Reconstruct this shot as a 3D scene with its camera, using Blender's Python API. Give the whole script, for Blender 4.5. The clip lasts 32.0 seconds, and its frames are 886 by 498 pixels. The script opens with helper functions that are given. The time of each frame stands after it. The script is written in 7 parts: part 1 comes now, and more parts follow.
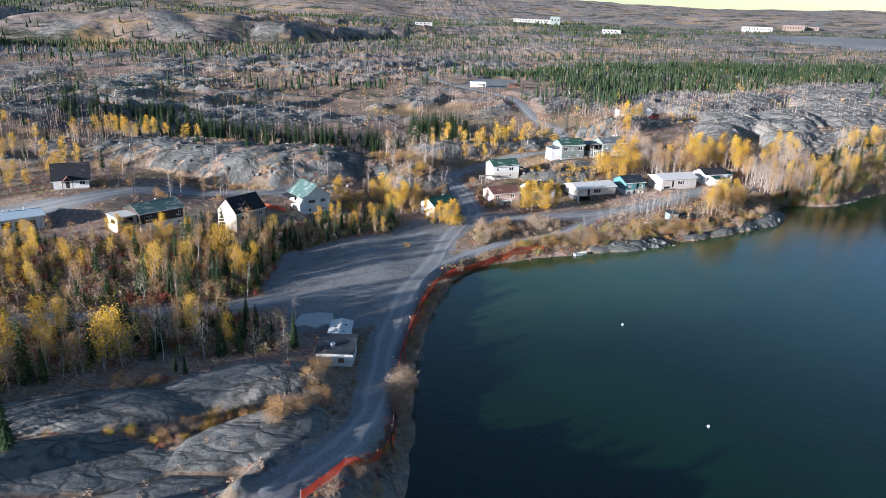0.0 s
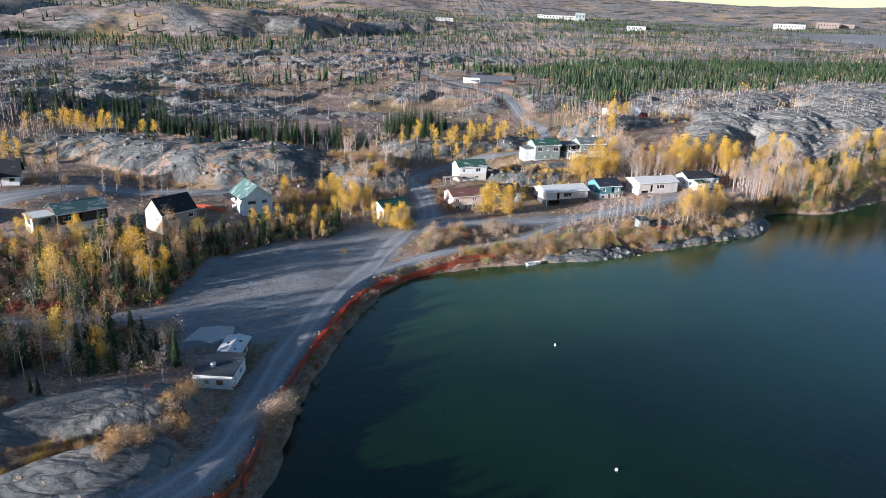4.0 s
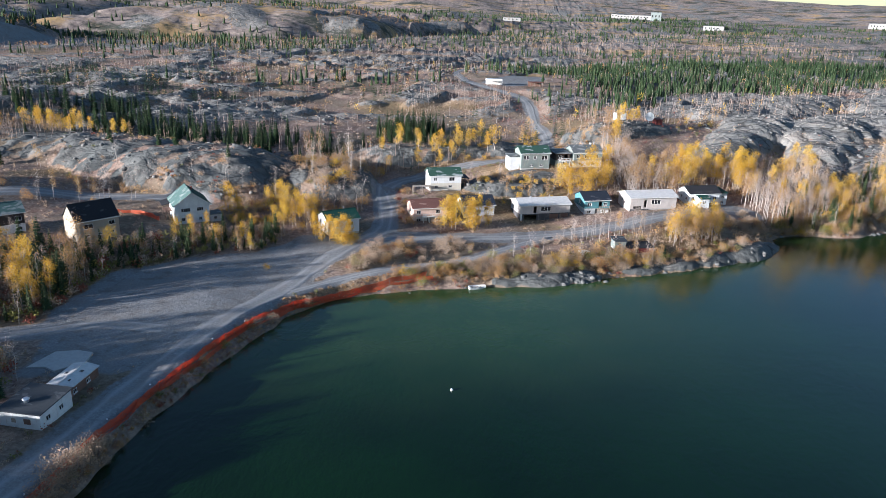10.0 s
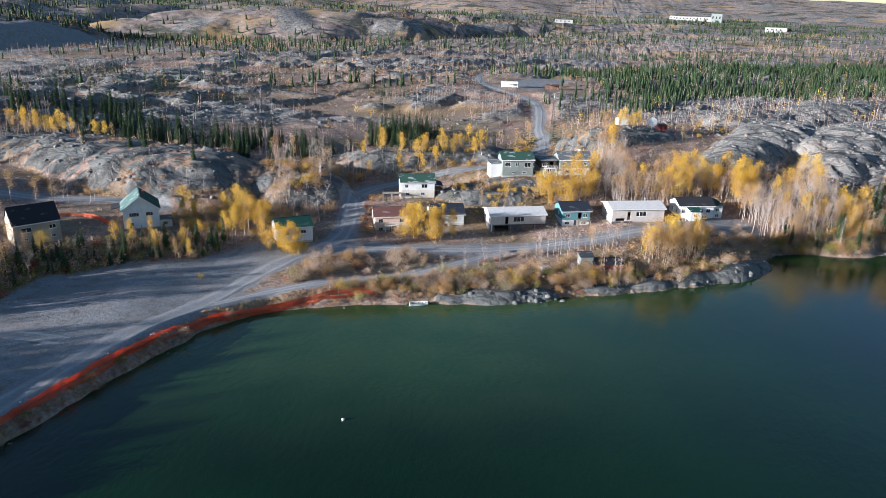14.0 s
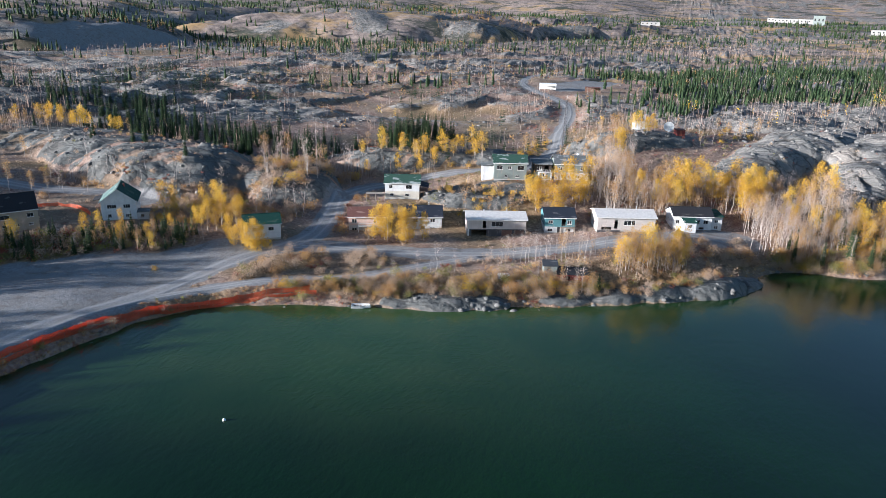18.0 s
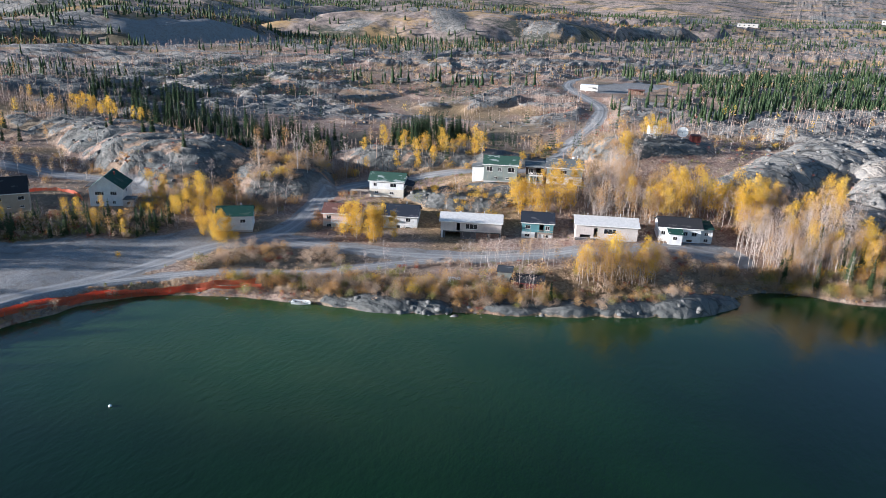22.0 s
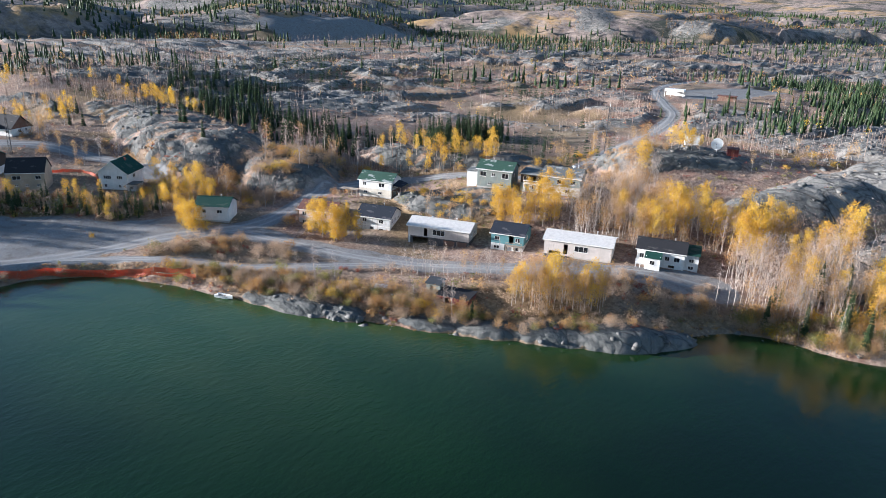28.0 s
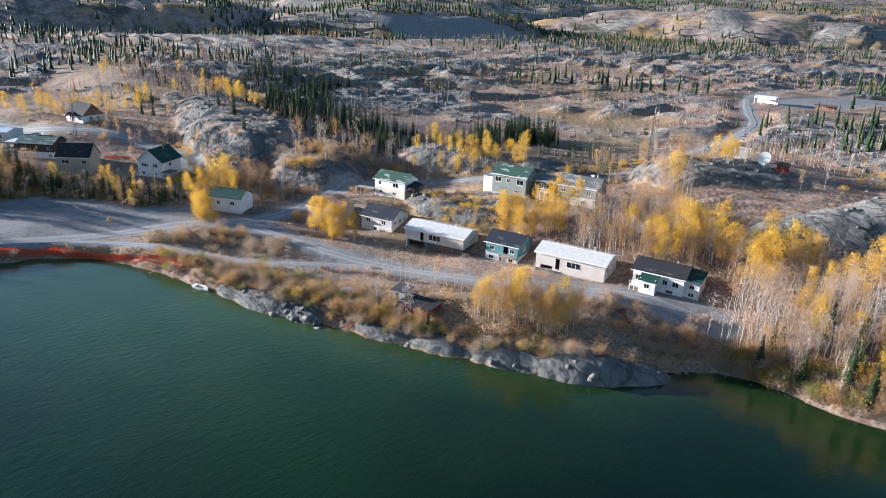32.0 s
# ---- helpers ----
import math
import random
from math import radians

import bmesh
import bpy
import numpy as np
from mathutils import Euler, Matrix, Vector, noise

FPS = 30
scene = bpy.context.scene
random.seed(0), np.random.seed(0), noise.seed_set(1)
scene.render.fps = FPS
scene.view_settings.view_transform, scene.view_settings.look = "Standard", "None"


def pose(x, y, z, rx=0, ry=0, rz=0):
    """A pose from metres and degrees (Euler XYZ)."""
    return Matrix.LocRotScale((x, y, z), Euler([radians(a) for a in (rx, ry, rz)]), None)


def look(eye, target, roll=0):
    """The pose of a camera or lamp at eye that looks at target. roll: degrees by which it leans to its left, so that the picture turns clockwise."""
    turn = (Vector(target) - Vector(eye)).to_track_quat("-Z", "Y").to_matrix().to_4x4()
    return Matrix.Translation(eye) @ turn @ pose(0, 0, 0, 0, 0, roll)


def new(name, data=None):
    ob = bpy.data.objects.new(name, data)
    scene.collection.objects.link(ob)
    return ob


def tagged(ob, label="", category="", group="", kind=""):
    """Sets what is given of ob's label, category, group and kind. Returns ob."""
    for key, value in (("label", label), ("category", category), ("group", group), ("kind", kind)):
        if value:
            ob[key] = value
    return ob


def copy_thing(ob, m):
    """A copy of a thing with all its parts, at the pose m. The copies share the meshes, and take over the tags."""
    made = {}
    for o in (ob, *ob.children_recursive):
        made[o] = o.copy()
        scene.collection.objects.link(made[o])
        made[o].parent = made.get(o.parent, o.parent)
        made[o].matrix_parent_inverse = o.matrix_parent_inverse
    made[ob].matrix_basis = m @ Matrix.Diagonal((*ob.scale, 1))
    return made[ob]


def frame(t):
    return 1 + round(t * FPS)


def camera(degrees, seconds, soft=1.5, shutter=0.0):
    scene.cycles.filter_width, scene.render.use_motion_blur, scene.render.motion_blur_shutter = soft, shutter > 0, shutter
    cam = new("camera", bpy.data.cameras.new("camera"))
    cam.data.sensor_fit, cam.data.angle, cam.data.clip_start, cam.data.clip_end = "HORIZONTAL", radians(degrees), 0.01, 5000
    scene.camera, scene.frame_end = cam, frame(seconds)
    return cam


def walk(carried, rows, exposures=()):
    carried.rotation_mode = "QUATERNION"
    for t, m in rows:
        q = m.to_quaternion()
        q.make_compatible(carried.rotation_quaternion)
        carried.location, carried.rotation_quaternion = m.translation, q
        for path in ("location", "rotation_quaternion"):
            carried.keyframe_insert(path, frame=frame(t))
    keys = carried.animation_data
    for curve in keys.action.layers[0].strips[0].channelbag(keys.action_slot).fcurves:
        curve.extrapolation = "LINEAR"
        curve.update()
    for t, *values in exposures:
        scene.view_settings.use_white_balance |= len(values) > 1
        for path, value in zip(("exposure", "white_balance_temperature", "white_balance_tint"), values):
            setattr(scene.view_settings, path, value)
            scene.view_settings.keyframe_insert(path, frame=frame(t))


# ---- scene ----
cam = camera(63.9, 32.0, soft=0.75)
PATH = [
    (0, (-41.509, -24.672, 65.24), (-41.37, -22.779, 64.61), 2.2),
    (2, (-29.859, -18.645, 64.942), (-29.762, -16.752, 64.306), 2.2),
    (4, (-17.928, -12.153, 64.636), (-17.865, -10.26, 63.994), 2.4),
    (7, (-0.371, -1.651, 64.287), (-0.406, 0.242, 63.643), 2.4),
    (9, (10.649, 5.182, 64.188), (10.533, 7.071, 63.539), 2.4),
    (11, (22.17, 12.365, 64.11), (21.994, 14.249, 63.463), 2.0),
    (13, (34.54, 19.832, 63.903), (34.28, 21.706, 63.254), 1.9),
    (14, (41.434, 23.32, 63.805), (41.128, 25.188, 63.158), 1.9),
    (17, (63.504, 32.482, 63.313), (63.012, 34.31, 62.667), 1.6),
    (19, (78.107, 38.435, 63.178), (77.511, 40.231, 62.53), 1.9),
    (21, (92.278, 45.789, 63.226), (91.56, 47.537, 62.573), 2.0),
    (23, (106.177, 55.303, 63.348), (105.34, 56.997, 62.692), 2.1),
    (25, (119.214, 66.249, 63.519), (118.258, 67.875, 62.856), 2.2),
    (28, (137.435, 84.167, 63.784), (136.281, 85.656, 63.114), 2.0),
    (30, (147.758, 97.608, 63.76), (146.462, 98.972, 63.083), 2.0),
    (32, (156.153, 112.444, 63.844), (154.741, 113.685, 63.162), 2.1),
]
walk(cam, [(t, look(e, g, r)) for t, e, g, r in PATH], [(0, 1.66, 5200, 11), (20, 1.78, 5250, 11), (32, 2.0, 5300, 11)])

# ---- light ----
SUN_TO = Vector((-0.85, -0.53, 0.0)).normalized()
SUN_EL = radians(10.5)
world = bpy.data.worlds.new("world")
scene.world = world
world.use_nodes = True
wn = world.node_tree.nodes
sky = wn.new("ShaderNodeTexSky")
sky.sky_type, sky.sun_disc = "NISHITA", False
sky.sun_elevation, sky.sun_rotation = SUN_EL, math.atan2(SUN_TO.x, SUN_TO.y)
sky.air_density, sky.dust_density, sky.ozone_density = 1.0, 0.3, 1.5
world.node_tree.links.new(sky.outputs[0], wn["Background"].inputs[0])
wn["Background"].inputs[1].default_value = 0.052
sun = new("sun", bpy.data.lights.new("sun", "SUN"))
sun.data.energy, sun.data.angle, sun.data.color = 5.0, radians(0.6), (1.0, 0.87, 0.72)
sun.matrix_world = look((SUN_TO.x * 300, SUN_TO.y * 300, 300 * math.tan(SUN_EL)), (0, 0, 0))


# ---- noise and plan helpers ----
def lattice(ix, iy, seed):
    h = (ix.astype(np.int64) * 374761393 + iy.astype(np.int64) * 668265263 + seed * 1442695041) & 0xFFFFFFFF
    h = ((h ^ (h >> 13)) * 1274126177) & 0xFFFFFFFF
    return ((h ^ (h >> 16)) & 0xFFFF) / 65535.0


def vnoise(x, y, size, seed=0):
    """Smooth value noise from -1 to 1 with that cell size."""
    x, y = np.asarray(x, float) / size, np.asarray(y, float) / size
    ix, iy = np.floor(x), np.floor(y)
    fx, fy = x - ix, y - iy
    fx, fy = fx * fx * fx * (fx * (fx * 6 - 15) + 10), fy * fy * fy * (fy * (fy * 6 - 15) + 10)
    a, b = lattice(ix, iy, seed), lattice(ix + 1, iy, seed)
    c, d = lattice(ix, iy + 1, seed), lattice(ix + 1, iy + 1, seed)
    return (a + (b - a) * fx + (c - a) * fy + (a - b - c + d) * fx * fy) * 2 - 1


def fbm(x, y, size, seed=0, octaves=4, gain=0.5):
    total, amp, norm = 0.0, 1.0, 0.0
    for k in range(octaves):
        total = total + amp * vnoise(np.asarray(x) * 0.8 + np.asarray(y) * 0.6, np.asarray(y) * 0.8 - np.asarray(x) * 0.6, size, seed + k * 17)
        norm, amp, size = norm + amp, amp * gain, size * 0.5
    return total / norm


def cells(x, y, size, seed=0):
    """A random value from 0 to 1 for each cell of a jittered grid: broken, blocky steps."""
    x, y = np.asarray(x, float) / size, np.asarray(y, float) / size
    ix, iy = np.floor(x), np.floor(y)
    best, val = np.full(x.shape, 9.0), np.zeros(x.shape)
    for dx in (-1, 0, 1):
        for dy in (-1, 0, 1):
            cx, cy = ix + dx, iy + dy
            d = (cx + lattice(cx, cy, seed) - x) ** 2 + (cy + lattice(cx, cy, seed + 7) - y) ** 2
            near = d < best
            best, val = np.where(near, d, best), np.where(near, lattice(cx, cy, seed + 13), val)
    return val


def smooth(a, b, v):
    k = np.clip((np.asarray(v, float) - a) / (b - a), 0, 1)
    return k * k * (3 - 2 * k)


def curve_points(ctrl, step=2.0):
    """A Catmull-Rom line through the control points."""
    c = [Vector(p) for p in ctrl]
    c = [c[0] * 2 - c[1]] + c + [c[-1] * 2 - c[-2]]
    out = []
    for i in range(1, len(c) - 2):
        n = max(2, int((c[i + 1] - c[i]).length / step))
        n = min(n, 60)
        for k in range(n):
            t = k / n
            out.append(0.5 * (2 * c[i] + (c[i + 1] - c[i - 1]) * t + (2 * c[i - 1] - 5 * c[i] + 4 * c[i + 1] - c[i + 2]) * t * t
                              + (3 * c[i] - c[i - 1] - 3 * c[i + 1] + c[i + 2]) * t ** 3))
    out.append(c[-2])
    return [tuple(p) for p in out]


def line_distance(x, y, pts):
    """Distance from points to a polyline."""
    x, y = np.asarray(x, float), np.asarray(y, float)
    best = np.full(x.shape, 1e9)
    for (ax, ay), (bx, by) in zip(pts[:-1], pts[1:]):
        dx, dy = bx - ax, by - ay
        t = np.clip(((x - ax) * dx + (y - ay) * dy) / (dx * dx + dy * dy + 1e-9), 0, 1)
        best = np.minimum(best, np.hypot(x - ax - t * dx, y - ay - t * dy))
    return best


def inside(x, y, poly):
    x, y = np.asarray(x, float), np.asarray(y, float)
    odd = np.zeros(x.shape, bool)
    for (ax, ay), (bx, by) in zip(poly, poly[1:] + poly[:1]):
        if ay != by:
            odd ^= ((ay > y) != (by > y)) & (x < (bx - ax) * (y - ay) / (by - ay) + ax)
    return odd


# ---- plan: shore, roads, open gravel ----
SHORE = curve_points([(-75, -500), (-60, -100), (-48, 20), (-41.6, 59), (-38.2, 77), (-36, 101), (-33, 117), (-29.3, 134), (-25, 146), (-17, 156),
                      (-3, 162.5), (12, 167.5), (24, 171.5), (36, 175.5), (50, 181.5), (62, 187), (72, 192.5), (83, 199.5), (92, 206), (98, 214.5),
                      (101, 222), (107, 227), (116, 229), (127, 230), (138, 238), (152, 247), (168, 256), (230, 285), (420, 330), (1000, 380), (2600, 300)])
LAKE = SHORE + [(2600, -900), (-75, -900)]
ROAD_MAIN = curve_points([(-72, 0), (-64, 32), (-53.2, 57), (-48.3, 66), (-45.0, 76), (-43.8, 88), (-43.2, 100), (-41.8, 112), (-39.4, 125), (-35.8, 138), (-31, 152), (-27, 168), (-21, 184), (-15.5, 198),
                          (-17, 213), (-20.5, 228), (-18, 243), (-10, 252)], 1.5)
ROAD_FRONT = curve_points([(-19, 190), (-8, 193), (5, 196), (20, 199.5), (40, 208), (55, 216), (68, 224), (82, 232), (97, 237)], 1.5)
ROAD_SPUR = curve_points([(-34, 146), (-20, 161), (-4.6, 171.5), (9, 180), (17, 188), (24, 196), (32, 203)], 1.5)
ROAD_SIDE = curve_points([(-44, 129), (-60, 128), (-77, 120), (-100, 112), (-135, 104)], 1.5)
ROAD_BACK = curve_points([(-70, 201), (-87, 201), (-100, 197), (-116, 188), (-132, 172), (-160, 160)], 1.5)
ROAD_UP = curve_points([(-10, 252), (4, 258), (20, 262), (31, 270), (34, 295), (31, 328), (28, 378), (16, 400), (-4, 438), (-14, 480), (-19, 548), (-5, 620), (40, 700)], 3.0)
ROADS = ((ROAD_MAIN, 3.2), (ROAD_FRONT, 3.6), (ROAD_SPUR, 1.7), (ROAD_SIDE, 3.0), (ROAD_BACK, 3.0), (ROAD_UP, 2.6))
LOT = [(-71, 133), (-70, 153), (-58, 163), (-42, 172), (-35, 186), (-26, 188), (-22, 184), (-27, 165), (-33, 148), (-40, 126), (-46, 112), (-62, 108), (-64, 118)]
FAR_LOT = [(2, 438), (16, 424), (36, 440), (44, 500), (22, 512)]
TAILINGS = [(-600, 640), (-500, 650), (-420, 800), (-440, 930), (-540, 830)]
SAND_FLAT = [(800, 1250), (1150, 1400), (1700, 2300), (1050, 2300), (860, 1700)]
# rim of the plain; past it the land falls to a valley and rises in hills
RIM = [(-700, -600), (-570, 100), (-505, 290), (-430, 490), (-325, 720), (-200, 910), (-120, 1120), (37, 1290), (280, 1380), (700, 1550), (1500, 1800), (4600, 2300)]
PLAIN = RIM + [(4600, -1200), (-700, -1200)]
FAR_HILLS = [(-340, 1240, 35, 300, 150, 58), (-660, 730, 60, 190, 120, 46), (-900, 400, 70, 260, 160, 52), (-980, 1150, 40, 420, 220, 64), (-120, 1750, 20, 420, 200, 50), (-640, 1700, 30, 420, 220, 68)]
ISLAND = [(-20, 165), (-15, 184), (-6, 189), (2.5, 195), (11, 189), (5, 181), (-5, 174)]

# ground heights at landmarks: x, y, z
HEIGHTS = [(-52, 55, 2.2), (-44, 108, 2.2), (-28, 158, 2.3), (-62, 150, 3.0), (-75, 125, 2.8), (-18, 192, 3.2), (3, 182, 2.5), (30, 190, 2.6), (5, 212, 2.8), (30, 214, 2.8),
           (47, 222, 3.9), (65, 228, 5.6), (85, 237, 6.0), (-115, 110, 4.0), (-80, 168, 6.4), (-65, 186, 6.5), (-90, 199, 8.2), (-27, 198, 4.6), (0, 226, 8.6), (-18, 240, 6.6),
           (28, 252, 13.2), (45, 256, 13.4), (80, 262, 12.0), (70, 300, 22.5), (125, 245, 8.0), (-104, 166, 7.6), (-134, 184, 13.4), (-90, 232, 15.5), (0, 285, 13.5), (-70, 280, 14.0),
           (20, 430, 22.0), (130, 320, 22.0), (-140, 150, 7.9), (-130, 156, 8.0), (-155, 135, 6.5), (-136, 182, 12.9), (-128, 190, 12.6), (-165, 175, 12.0)]
# rock domes: x, y, turn, half length, half width, height of the crown
DOMES = [(-78, 225, 8, 34, 19, 18.5), (-112, 231, -8, 34, 18, 18.8), (-46, 233, -20, 28, 17, 14.0), (-66, 214, 15, 15, 9, 13.4), (-144, 238, 0, 26, 16, 17.5), (-18, 268, 10, 24, 10, 14.6),
         (-66, 82.5, 18, 15, 6.6, 7.2), (-62, 67, 40, 12.5, 6.6, 6.6), (-86, 73, 14, 16, 6.6, 7.4), (-85, 58, 12, 14, 7.0, 5.6), (-70, 52, 25, 8, 4.6, 4.6),
         (88.5, 206.6, 36, 10, 4.6, 3.2), (95.5, 212.5, 50, 6, 3.0, 1.6), (77, 199, 30, 8, 3.6, 2.4), (66, 192.6, 28, 7, 2.8, 1.7), (55, 187, 25, 6, 2.4, 1.4), (29, 175, 18, 8, 3.6, 2.3), (39, 178.5, 20, 4, 2.4, 1.8), (20, 172, 20, 4, 2.0, 1.1),
         (106, 290, 58, 26, 12, 21.0), (124, 318, 60, 36, 15, 24.0), (140, 292, 54, 30, 12, 19.5), (158, 326, 50, 44, 16, 24.5), (128, 264, 52, 24, 10, 14.5), (160, 280, 46, 28, 12, 17.5),
         (188, 305, 45, 38, 15, 20.5), (205, 350, 44, 50, 20, 26.0), (165, 385, 48, 46, 19, 27.0), (225, 400, 42, 52, 22, 28.0), (95, 276, 40, 15, 8, 18.0), (118, 352, 55, 28, 14, 25.0),
         (20, 238, 12, 17, 8, 10.5), (62, 292, 15, 22, 9, 23.0), (12, 275, 15, 24, 9, 15.5)]


def shore_side(x, y):
    """Signed distance to the shore, positive on land."""
    x, y = np.asarray(x, float), np.asarray(y, float)
    d = line_distance(x, y, SHORE[::8] + SHORE[-1:])
    d = np.where(inside(x, y, SHORE[::8] + LAKE[-3:]), -d, d)
    near = np.abs(d) < 45
    if near.any():
        f = line_distance(x[near], y[near], SHORE)
        d[near] = np.where(inside(x[near], y[near], LAKE), -f, f)
    return d


def past_rim(x, y):
    """Signed distance past the rim of the plain, positive beyond it."""
    d = line_distance(x, y, RIM)
    return np.where(inside(x, y, PLAIN), -d, d)


def gravel_mask(x, y):
    g = np.zeros(np.shape(x))
    wob = fbm(x, y, 7, 5) * 1.3
    for pts, half in ROADS:
        g = np.maximum(g, 1 - smooth(half - 0.4, half + 1.6, line_distance(x, y, pts) + wob))
    for poly in (LOT, FAR_LOT, TAILINGS, SAND_FLAT):
        d = line_distance(x, y, poly + poly[:1])
        d = np.where(inside(x, y, poly), -d, d)
        g = np.maximum(g, 1 - smooth(-1.0, 2.2, d + wob * 1.6))
    d = line_distance(x, y, ISLAND + ISLAND[:1])
    return g * np.where(inside(x, y, ISLAND), smooth(-0.3, 1.2, 1.0 - d - wob * 0.5) * 0.9, 1.0)


def ground(x, y, full=False):
    """Height of the land (and lake bed) at x, y; with full, also the cover masks."""
    x, y = np.asarray(x, float), np.asarray(y, float)
    d = shore_side(x, y)
    num, den = np.zeros(x.shape), np.zeros(x.shape)
    for hx, hy, hz in HEIGHTS:
        w = 1.0 / ((x - hx) ** 2 + (y - hy) ** 2 + 60.0) ** 1.7
        num, den = num + w * hz, den + w
    r = np.hypot(x - 20, y - 200)
    rw = np.hypot(np.where(x < 20, (x - 20) * (1 - 0.4 * smooth(235, 190, y)), x - 20), y - 200)
    far_w = smooth(110, 260, rw)
    near = num / den
    plain = 19.0 + 4.0 * fbm(x, y, 160, 31, 3)
    plain = plain + 3.0 * smooth(60, 260, x)
    pad = np.exp(-((x - 22) ** 2 + (y - 455) ** 2) / 75.0 ** 2)
    plain = plain * (1 - pad) + 22.0 * pad
    base = near * (1 - far_w) + plain * far_w
    back = smooth(130, -60, y)
    base = base * (1 - back * far_w) + (3.5 + 2 * smooth(-60, -160, x)) * back * far_w
    ramp = smooth(5, 25, x) * smooth(150, 110, x)
    base = base * (1 - ramp) + np.minimum(base, 0.45 + 0.27 * np.maximum(d, 0)) * ramp
    g = gravel_mask(x, y)
    # open rock on the plain, in long low backs
    u, v = x * 0.75 + y * 0.66, -x * 0.66 + y * 0.75
    ridged = 1 - np.abs(fbm(u * 0.45, v, 26, 41, 3))
    outcrop = smooth(105, 190, rw) * smooth(0.72, 0.92, ridged + 0.25 * fbm(x, y, 90, 43, 2))
    outcrop = outcrop * smooth(2.5, 12, line_distance(x, y, ROAD_UP)) * (1 - 0.9 * pad) * (1 - 0.35 * smooth(420, 700, r))
    block = cells(u * 0.6, v, 5.5, 301) - 0.5 + 0.5 * (cells(u * 0.7, v, 2.6, 305) - 0.5)
    h = base + outcrop * (3.0 * (1 + 0.5 * fbm(x, y, 14, 47, 3)) + 1.5 * block)
    rock = outcrop.copy()
    for i, (cx, cy, turn, a, b, top) in enumerate(DOMES):
        c, s = math.cos(radians(turn)), math.sin(radians(turn))
        sel = (x - cx) ** 2 + (y - cy) ** 2 < (1.9 * max(a, b)) ** 2
        if not sel.any():
            continue
        px, py = x[sel] - cx, y[sel] - cy
        uu, vv = (px * c + py * s) / a, (-px * s + py * c) / b
        wob = fbm(x[sel], y[sel], 9, 60 + i, 3)
        k = np.clip(1.15 - (uu ** 2 + vv ** 2) * (1 + 0.35 * wob), 0, 1.15)
        big = top > 8
        if cx > 90 and big:
            lump = np.abs(fbm(u[sel], v[sel] * 0.35, 8.0, 81, 3))
        else:
            lump = np.abs(fbm(u[sel] * 0.5, v[sel], 7.0 if big else 4.0, 80, 3))
        step = ((2.4 if cx > 90 else 1.6) if big else 0.25) * (0.35 - lump) + (0.7 if big and cx < 90 else 0.5 if cx > -50 else 0.12) * block[sel]
        under = base[sel]
        dome = under + (top - under) * np.minimum(k, 1) ** (0.85 if big else 0.5 if cx < -50 else 1.1) + step
        use = smooth(0.02, 0.25, k)
        old = h[sel]
        h[sel] = np.where(k > 0, np.maximum(old, old * (1 - use) + dome * use), old)
        hollow = smooth(0.16, 0.38, lump) if big and cx < 90 else 0.0
        rock[sel] = np.maximum(rock[sel], use * (1 - 0.75 * hollow))
    rough = (0.25 + 0.75 * smooth(130, 220, r)) * (1 - g) * (1 - rock)
    h = h + rough * 0.6 * fbm(x, y, 11, 51, 3)
    flat = g * (1 - rock * 0.6)
    h = h * (1 - flat * 0.8) + base * flat * 0.8 + flat * 0.05 * fbm(x, y, 5, 52, 2)
    # distance: hills and the raised horizon
    up = smooth(620, 900, r)
    west = smooth(700, -500, x)
    e = past_rim(x, y)
    wild = smooth(260, -150, x)
    hills = np.maximum(0, fbm(x * 0.5, y, 380, 71, 4) + 0.25) * 20 * smooth(900, 1450, r) * (1 - wild)
    h = h + hills + smooth(1000, 2200, r) * 4 * (1 - wild) + up * (3.0 * fbm(x, y, 60, 73, 3) + 3 * (0.6 - np.abs(fbm(u * 0.5, v, 190, 75, 3)))) * (1 - wild * smooth(-60, 60, e))
    low = 8.5 + 1.5 * fbm(x, y, 45, 79, 2) + 34 * smooth(250, 1300, e) * np.clip(0.6 + fbm(x, y, 420, 71, 3), 0.1, 1.4)
    crag = 0.0
    for cx, cy, turn, a, b, top in FAR_HILLS:
        c, s = math.cos(radians(turn)), math.sin(radians(turn))
        uu, vv = ((x - cx) * c + (y - cy) * s) / a, (-(x - cx) * s + (y - cy) * c) / b
        k = np.clip(1.2 - (uu ** 2 + vv ** 2) * (1 + 0.5 * fbm(x, y, 130, 83, 3)), 0, 1.2)
        low = np.maximum(low, 8.0 + (top - 8.0) * np.minimum(k, 1) ** 0.55 * (0.8 + 0.2 * np.abs(fbm(x, y, 110, 85, 3))))
        crag = np.maximum(crag, smooth(0.0, 0.3, k))
    low = low + crag * (9.0 * (cells(u * 0.7, v, 60, 311) - 0.5) + 7.0 * fbm(u * 0.6, v, 55, 89, 3))
    drop = wild * smooth(-15, 75, e)
    h = h * (1 - drop) + low * drop
    rock = np.maximum(rock * (1 - drop), 0.8 * drop * crag * smooth(0.05, 0.3, fbm(x, y, 70, 87, 3)))
    h = h + smooth(2500, 4200, r) * (118 + 45 * west + 40 * fbm(x, y, 900, 77, 2))
    # the bank and the lake bed
    bank = smooth(-0.5, 5.5, d + 0.8 * fbm(x, y, 4, 54, 2))
    shore_rock = rock * smooth(-6.0, -1.0, d)
    bank = np.maximum(bank, shore_rock * smooth(-4.5, 1.5, d))
    bed = -0.35 * np.clip(-d, 0, 30) - 0.25
